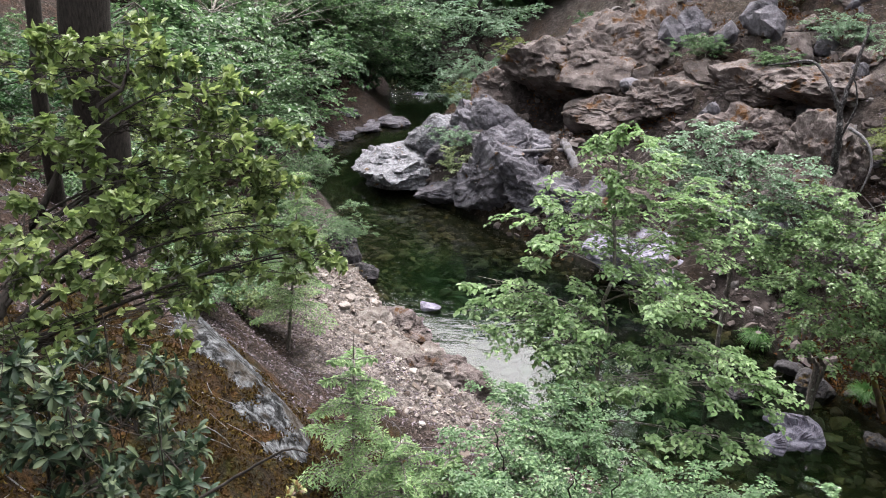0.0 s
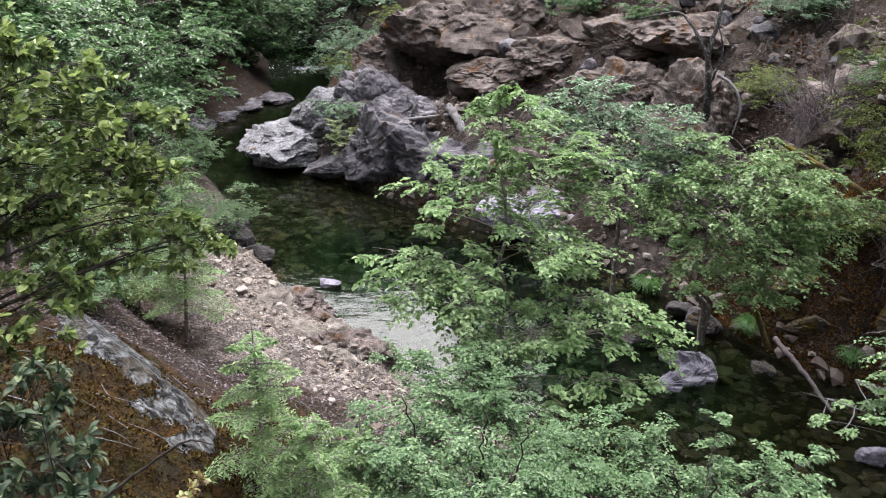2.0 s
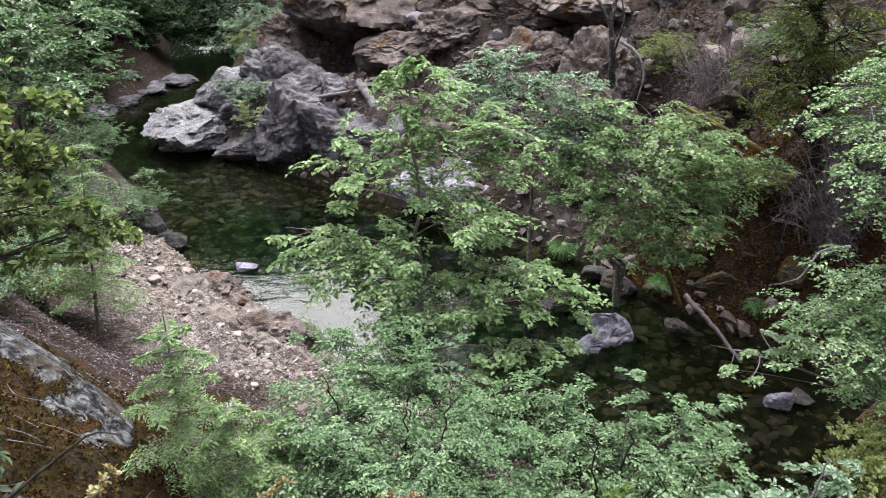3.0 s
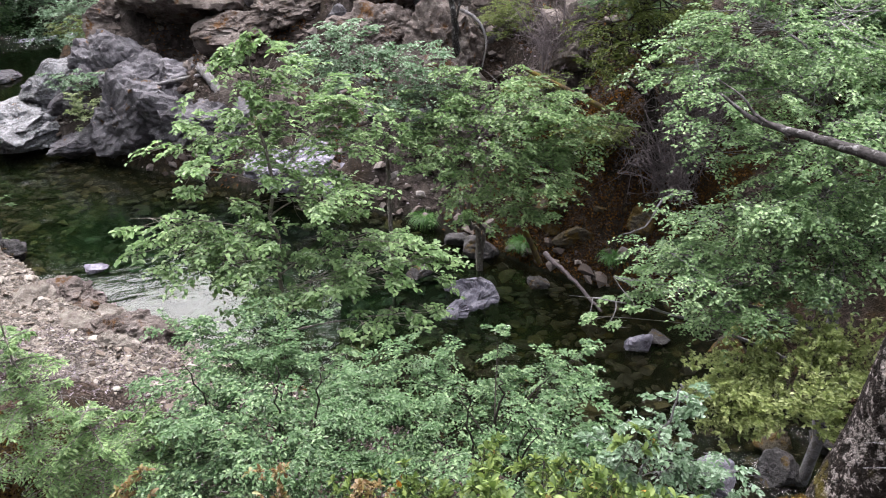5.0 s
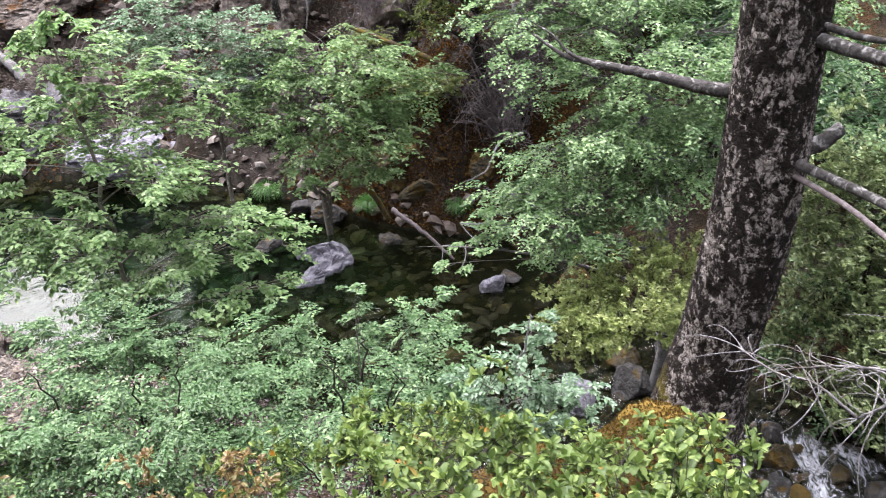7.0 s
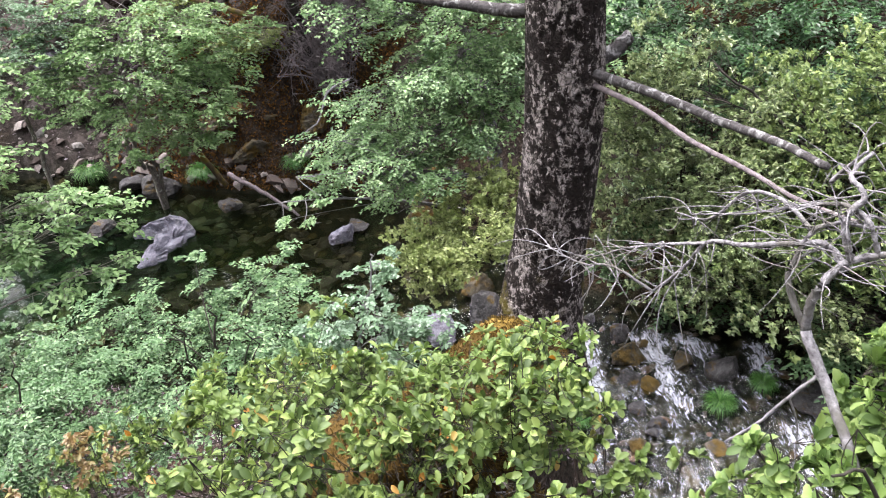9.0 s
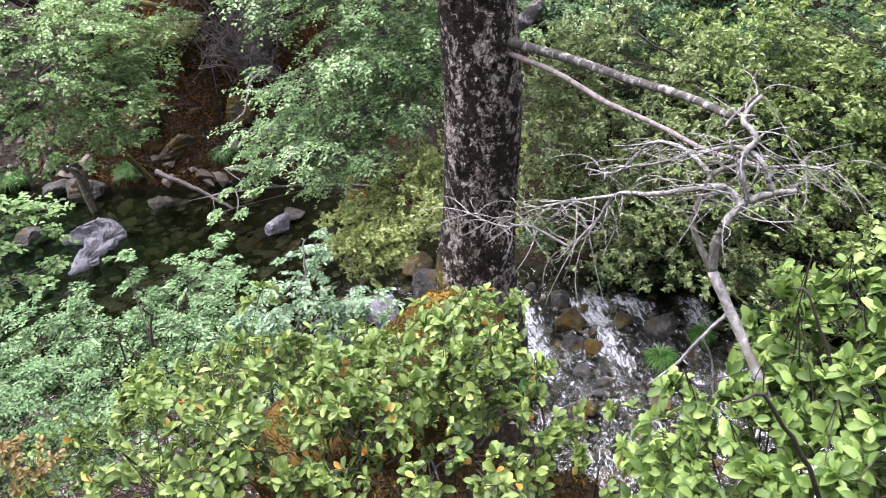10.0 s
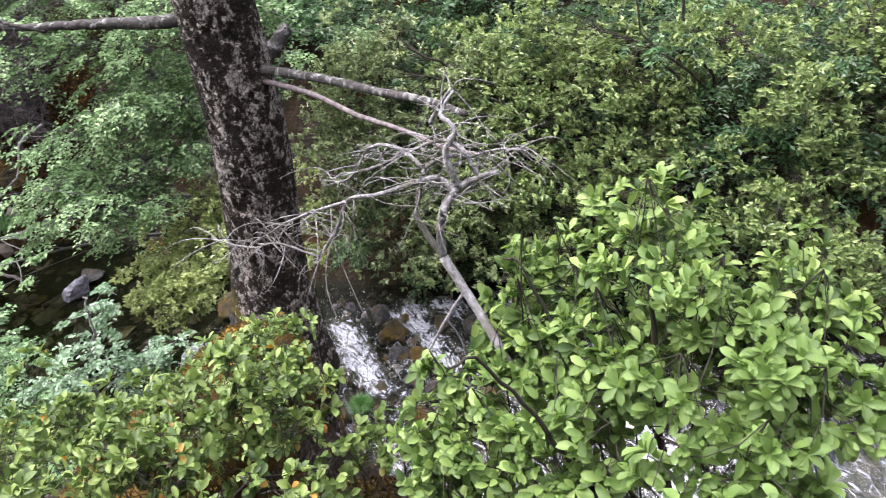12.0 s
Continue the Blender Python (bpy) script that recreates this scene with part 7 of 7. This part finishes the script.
little_bush("yellow-green bush rooted in the rock above the pool", -0.1, 27.15, 0.6, 0.9, M_HUCKLE, 720, (0.09, 0.045), 1.5, z=0.95)
for x, y, w, h, mat, seed in ((13.4, 12.2, 1.3, 1.6, M_FOREST, 721), (12.9, 10.2, 1.2, 1.5, M_DARKTREE, 722), (11.6, 9.3, 0.9, 1.0, M_FOREST, 723), (14.2, 13.8, 1.4, 1.8, M_FOREST, 724), (12.4, 8.6, 1.2, 1.5, M_DARKTREE, 725), (14.2, 10.6, 1.4, 2.0, M_FOREST, 726), (11.4, 10.6, 0.8, 0.9, M_DARKTREE, 727)):
    little_bush("shaded bush on the slope across the stream", x, y, w, h, mat, seed, (0.1, 0.055), 2.0, "bushes on the slope across the stream")
for x, y, w, h, mat, seed in ((-9.4, 44.5, 2.2, 3.4, M_FOREST, 731), (-12.6, 33.2, 2.2, 3.2, M_FOREST, 732), (-10.0, 37.4, 2.0, 3.0, M_FOREST, 733), (-11.2, 30.0, 2.0, 2.8, M_FOREST, 734), (-9.6, 26.6, 1.8, 2.4, M_FOREST, 735)):
    little_bush("leafy thicket on the wooded shore", x, y, w, h, mat, seed, (0.2, 0.13), 2.4, "thickets on the far shore")
for x, y, w, h, mat, seed in ((-4.9, 12.4, 1.0, 1.3, M_FOREST, 701), (-5.8, 13.6, 1.1, 1.4, M_OAK, 702), (-6.6, 15.6, 1.3, 1.6, M_FOREST, 703), (-5.6, 16.6, 1.0, 1.2, M_OAK, 704), (-7.4, 18.6, 1.3, 1.8, M_FOREST, 705), (-6.4, 11.6, 1.0, 1.2, M_DARKTREE, 706), (-7.6, 14.0, 1.3, 1.7, M_DARKTREE, 707), (-5.0, 18.6, 1.0, 1.0, M_FOREST, 708), (-8.4, 21.5, 1.5, 2.0, M_FOREST, 709), (-8.6, 16.6, 1.4, 1.8, M_FOREST, 710)):
    little_bush("leafy undergrowth on the slope above the path", x, y, w, h, mat, seed, (0.09, 0.05), 1.8, "undergrowth on the near slope")
for x, y, w, h, mat, seed in ((-8.0, 35.5, 1.5, 1.6, M_FOREST, 471), (-7.0, 38.5, 1.5, 1.6, M_DARKTREE, 472), (-6.2, 41.5, 1.5, 1.8, M_FOREST, 473), (-8.6, 39.5, 2.0, 2.6, M_FOREST, 474), (-6.6, 45.0, 2.0, 2.4, M_DARKTREE, 475), (-8.0, 43.0, 2.2, 3.2, M_FOREST, 476), (-9.0, 47.0, 2.6, 3.6, M_DARKTREE, 477),
                              (-8.4, 32.0, 1.6, 1.8, M_FOREST, 478), (-6.6, 28.6, 1.4, 1.5, M_FOREST, 479), (-9.8, 35.5, 2.2, 2.8, M_FOREST, 480), (-10.4, 42.0, 2.6, 3.6, M_DARKTREE, 481)):
    little_bush("leafy thicket on the wooded shore", x, y, w, h, mat, seed, (0.16, 0.1), 2.6, "thickets on the far shore")

# ---- reddish new shoots by the path ----
for x, y, z, s in ((0.92, 2.96, 6.34, 481), (0.22, 3.01, 6.58, 482), (0.63, 3.0, 6.43, 483), (0.98, 3.02, 6.28, 484), (-0.26, 3.01, 6.72, 485)):
    g = ground_z(x, y)
    plant("sprout", "small shoot tipped with reddish-orange new leaves", "shoot", [(x, y, g), (x, y, (g + z) / 2), (x + 0.01, y, z)], 0.004, [(x, y, z - 0.02, 0.045, 0.05), (x + 0.03, y - 0.02, z - 0.1, 0.05, 0.04)], (0.028, 0.012), M_RED, M_DARKBARK, s, 1.6, "reddish shoots", per_twig=7, twig=0.05, rosette=True, broad=True)

# ---- fallen twigs over the near slope ----
rng = np.random.default_rng(611)
p = np.stack([rng.uniform(-6, 3.5, 900), rng.uniform(1.5, 14, 900)], -1)
p = p[to_line(p[:, 0], p[:, 1], LEFT_SHORE) > 1.2]
a = np.column_stack([p, land(p[:, 0], p[:, 1])[0] + 0.015])
turn = rng.uniform(0, 6.283, len(p))
reach = rng.uniform(0.1, 0.55, len(p)) ** 1.3
q = p + np.stack([np.cos(turn), np.sin(turn)], -1) * reach[:, None]
c = np.column_stack([q, land(q[:, 0], q[:, 1])[0] + 0.02])
v, f = tubes(bezier(a, (a + c) / 2 + rng.normal(0, 0.03, a.shape) + [0, 0, 0.03], c, 4), 0.006, 0.0025, 4)
tagged(new("fallen_twigs", mesh_np("fallen_twigs", v, f, M_DEAD, True)), "grey dead twigs strewn over the leaf litter", "twigs", kind="stuff")

for x, y, w, h, mat, seed in ((-6.3, 38.6, 1.4, 2.0, M_DARKTREE, 486), (-5.6, 40.6, 1.4, 2.2, M_FOREST, 487), (-7.0, 36.7, 1.3, 1.8, M_FOREST, 488), (-5.0, 42.6, 1.5, 2.4, M_DARKTREE, 489), (-7.4, 34.4, 1.3, 1.7, M_FOREST, 490)):
    little_bush("leafy thicket on the wooded shore", x, y, w, h, mat, seed, (0.16, 0.1), 2.8, "thickets on the far shore")


# ---- moss mounds at the brink ----
def moss_mound(x, y, size, seed, n):
    """A low hummock wholly grown over with short golden moss."""
    rng = np.random.default_rng(seed)
    v, f = rock_arrays(size, seed, 4, rough=0.08, cut=0.8)
    tri = v[f]
    normal = unit(np.cross(tri[:, 1] - tri[:, 0], tri[:, 2] - tri[:, 0]))
    pick = rng.integers(0, len(f), n)
    w = rng.dirichlet((1, 1, 1), n)
    at = (tri[pick] * w[..., None]).sum(1)
    along = unit(normal[pick] + rng.normal(0, 0.5, at.shape))
    lv, lf = leaf_mesh(at, along, unit(rng.normal(0, 1, at.shape)), 0.02 * rng.uniform(0.6, 1.5, n), 0.006, 0.1, True)
    thing = empty("moss_mound", (x, y, ground_z(x, y)), "hummock of golden-orange moss under the azaleas", "moss", "moss mounds")
    lift = np.array([x, y, ground_z(x, y) + size[2] * 0.35])
    under("hummock", mesh_np("hummock", v + lift, f, M_GOLDMOSS, True), thing)
    tagged(under("moss", mesh_np("moss", lv + lift, lf, M_GOLDMOSS), thing), kind="stuff")


moss_mound(2.64, 2.74, (0.48, 0.34, 0.42), 621, 26000)
moss_mound(3.3, 2.98, (0.3, 0.24, 0.26), 623, 12000)
moss_mound(2.2, 2.95, (0.42, 0.26, 0.28), 622, 16000)

# ---- added woods that close the gorge all round; those out of view cut low skylight ----
def woods(name, label, spots, seed, mat, leaf=0.7, per_tree=420):
    """Tall trees, each a tapering crown of loose boughs about a stem, as one far wood."""
    rng = np.random.default_rng(seed)
    at, along, stems = [], [], []
    for x, y, tall, wide in spots:
        z = float(land(np.array([x]), np.array([y]), False)[0][0])
        h = rng.uniform(0.06, 1, per_tree) ** 0.8
        r = wide * (1.02 - h) ** 0.7 * rng.uniform(0.25, 1, per_tree) ** 0.5 * (0.8 + 0.3 * np.sin(h * 31))
        a = rng.uniform(0, 6.283, per_tree)
        at.append(np.stack([x + r * np.cos(a), y + r * np.sin(a), z + h * tall - 0.15 * r], -1))
        along.append(np.stack([np.cos(a), np.sin(a), -0.35 + 0 * a], -1) + rng.normal(0, 0.3, (per_tree, 3)))
        stems.append([(x, y, z - 0.5), (x, y, z + tall * 0.5), (x, y, z + tall)])
    at, along = np.concatenate(at), unit(np.concatenate(along))
    size = leaf * rng.uniform(0.6, 1.5, len(at))
    v1, f1 = leaf_mesh(at, along, unit(rng.normal(0, 0.5, at.shape) + [0, 0, 1.0]), size, size * 0.5, 0.2, True)
    wood_v, wood_f = tubes(np.array(stems), 0.22, 0.04, 6)
    v, f = joined([(v1, f1), (wood_v, wood_f)])
    me = mesh_np(name, v, f, mat)
    return tagged(new(name, me), label, "woods", kind="stuff")


rng = np.random.default_rng(701)
behind, bend, across = [], [], []
# unseen wood behind the path, added to keep low sky light out
while len(behind) < 52:
    x, y = rng.uniform(-45, 45), rng.uniform(-45, 30)
    d = float(np.minimum(to_line(np.array(x), np.array(y), LEFT_SHORE), to_line(np.array(x), np.array(y), RIGHT_SHORE)))
    if d < 3 or (x > -9 and y > -4 and x < 15):
        continue
    behind.append((x, y, rng.uniform(14, 24), rng.uniform(2.2, 3.6)))
while len(bend) < 190:
    x, y = rng.uniform(-27, 27), rng.uniform(50, 95)
    d = float(np.minimum(to_line(np.array(x), np.array(y), LEFT_SHORE), to_line(np.array(x), np.array(y), RIGHT_SHORE)))
    if d < 3:
        continue
    # roof height set for where the sky shows in the pool
    roof = 0.488 * y - 8.4 - float(land(np.array([x]), np.array([y]), False)[0][0])
    bend.append((x, y, max(7, roof * rng.uniform(0.93, 1.0)), rng.uniform(2.6, 3.8)))
# high-slope trees, mostly above the view, added to block sky from pool and banks
while len(across) < 36:
    x, y = rng.uniform(14, 40), rng.uniform(30, 52)
    across.append((x, y, rng.uniform(12, 20), rng.uniform(2.2, 3.4)))
while len(across) < 54:
    x, y = rng.uniform(7, 19), rng.uniform(32, 48)
    across.append((x, y, rng.uniform(13, 18), rng.uniform(2.2, 3.2)))
while len(across) < 84:
    x, y = rng.uniform(-40, -9), rng.uniform(26, 52)
    across.append((x, y, rng.uniform(12, 18), rng.uniform(2.2, 3.4)))
woods("woods", "added unseen conifer wood behind the path, holding off low skylight", behind, 702, M_DARKTREE, 0.9, 330)
woods("woods", "green wood closing the valley at the river bend", bend, 703, M_FOREST, 1.1, 560)
woods("woods", "mixed wood on the high slopes, mostly unseen and added to block sky", across, 704, M_FOREST, 0.6, 500)
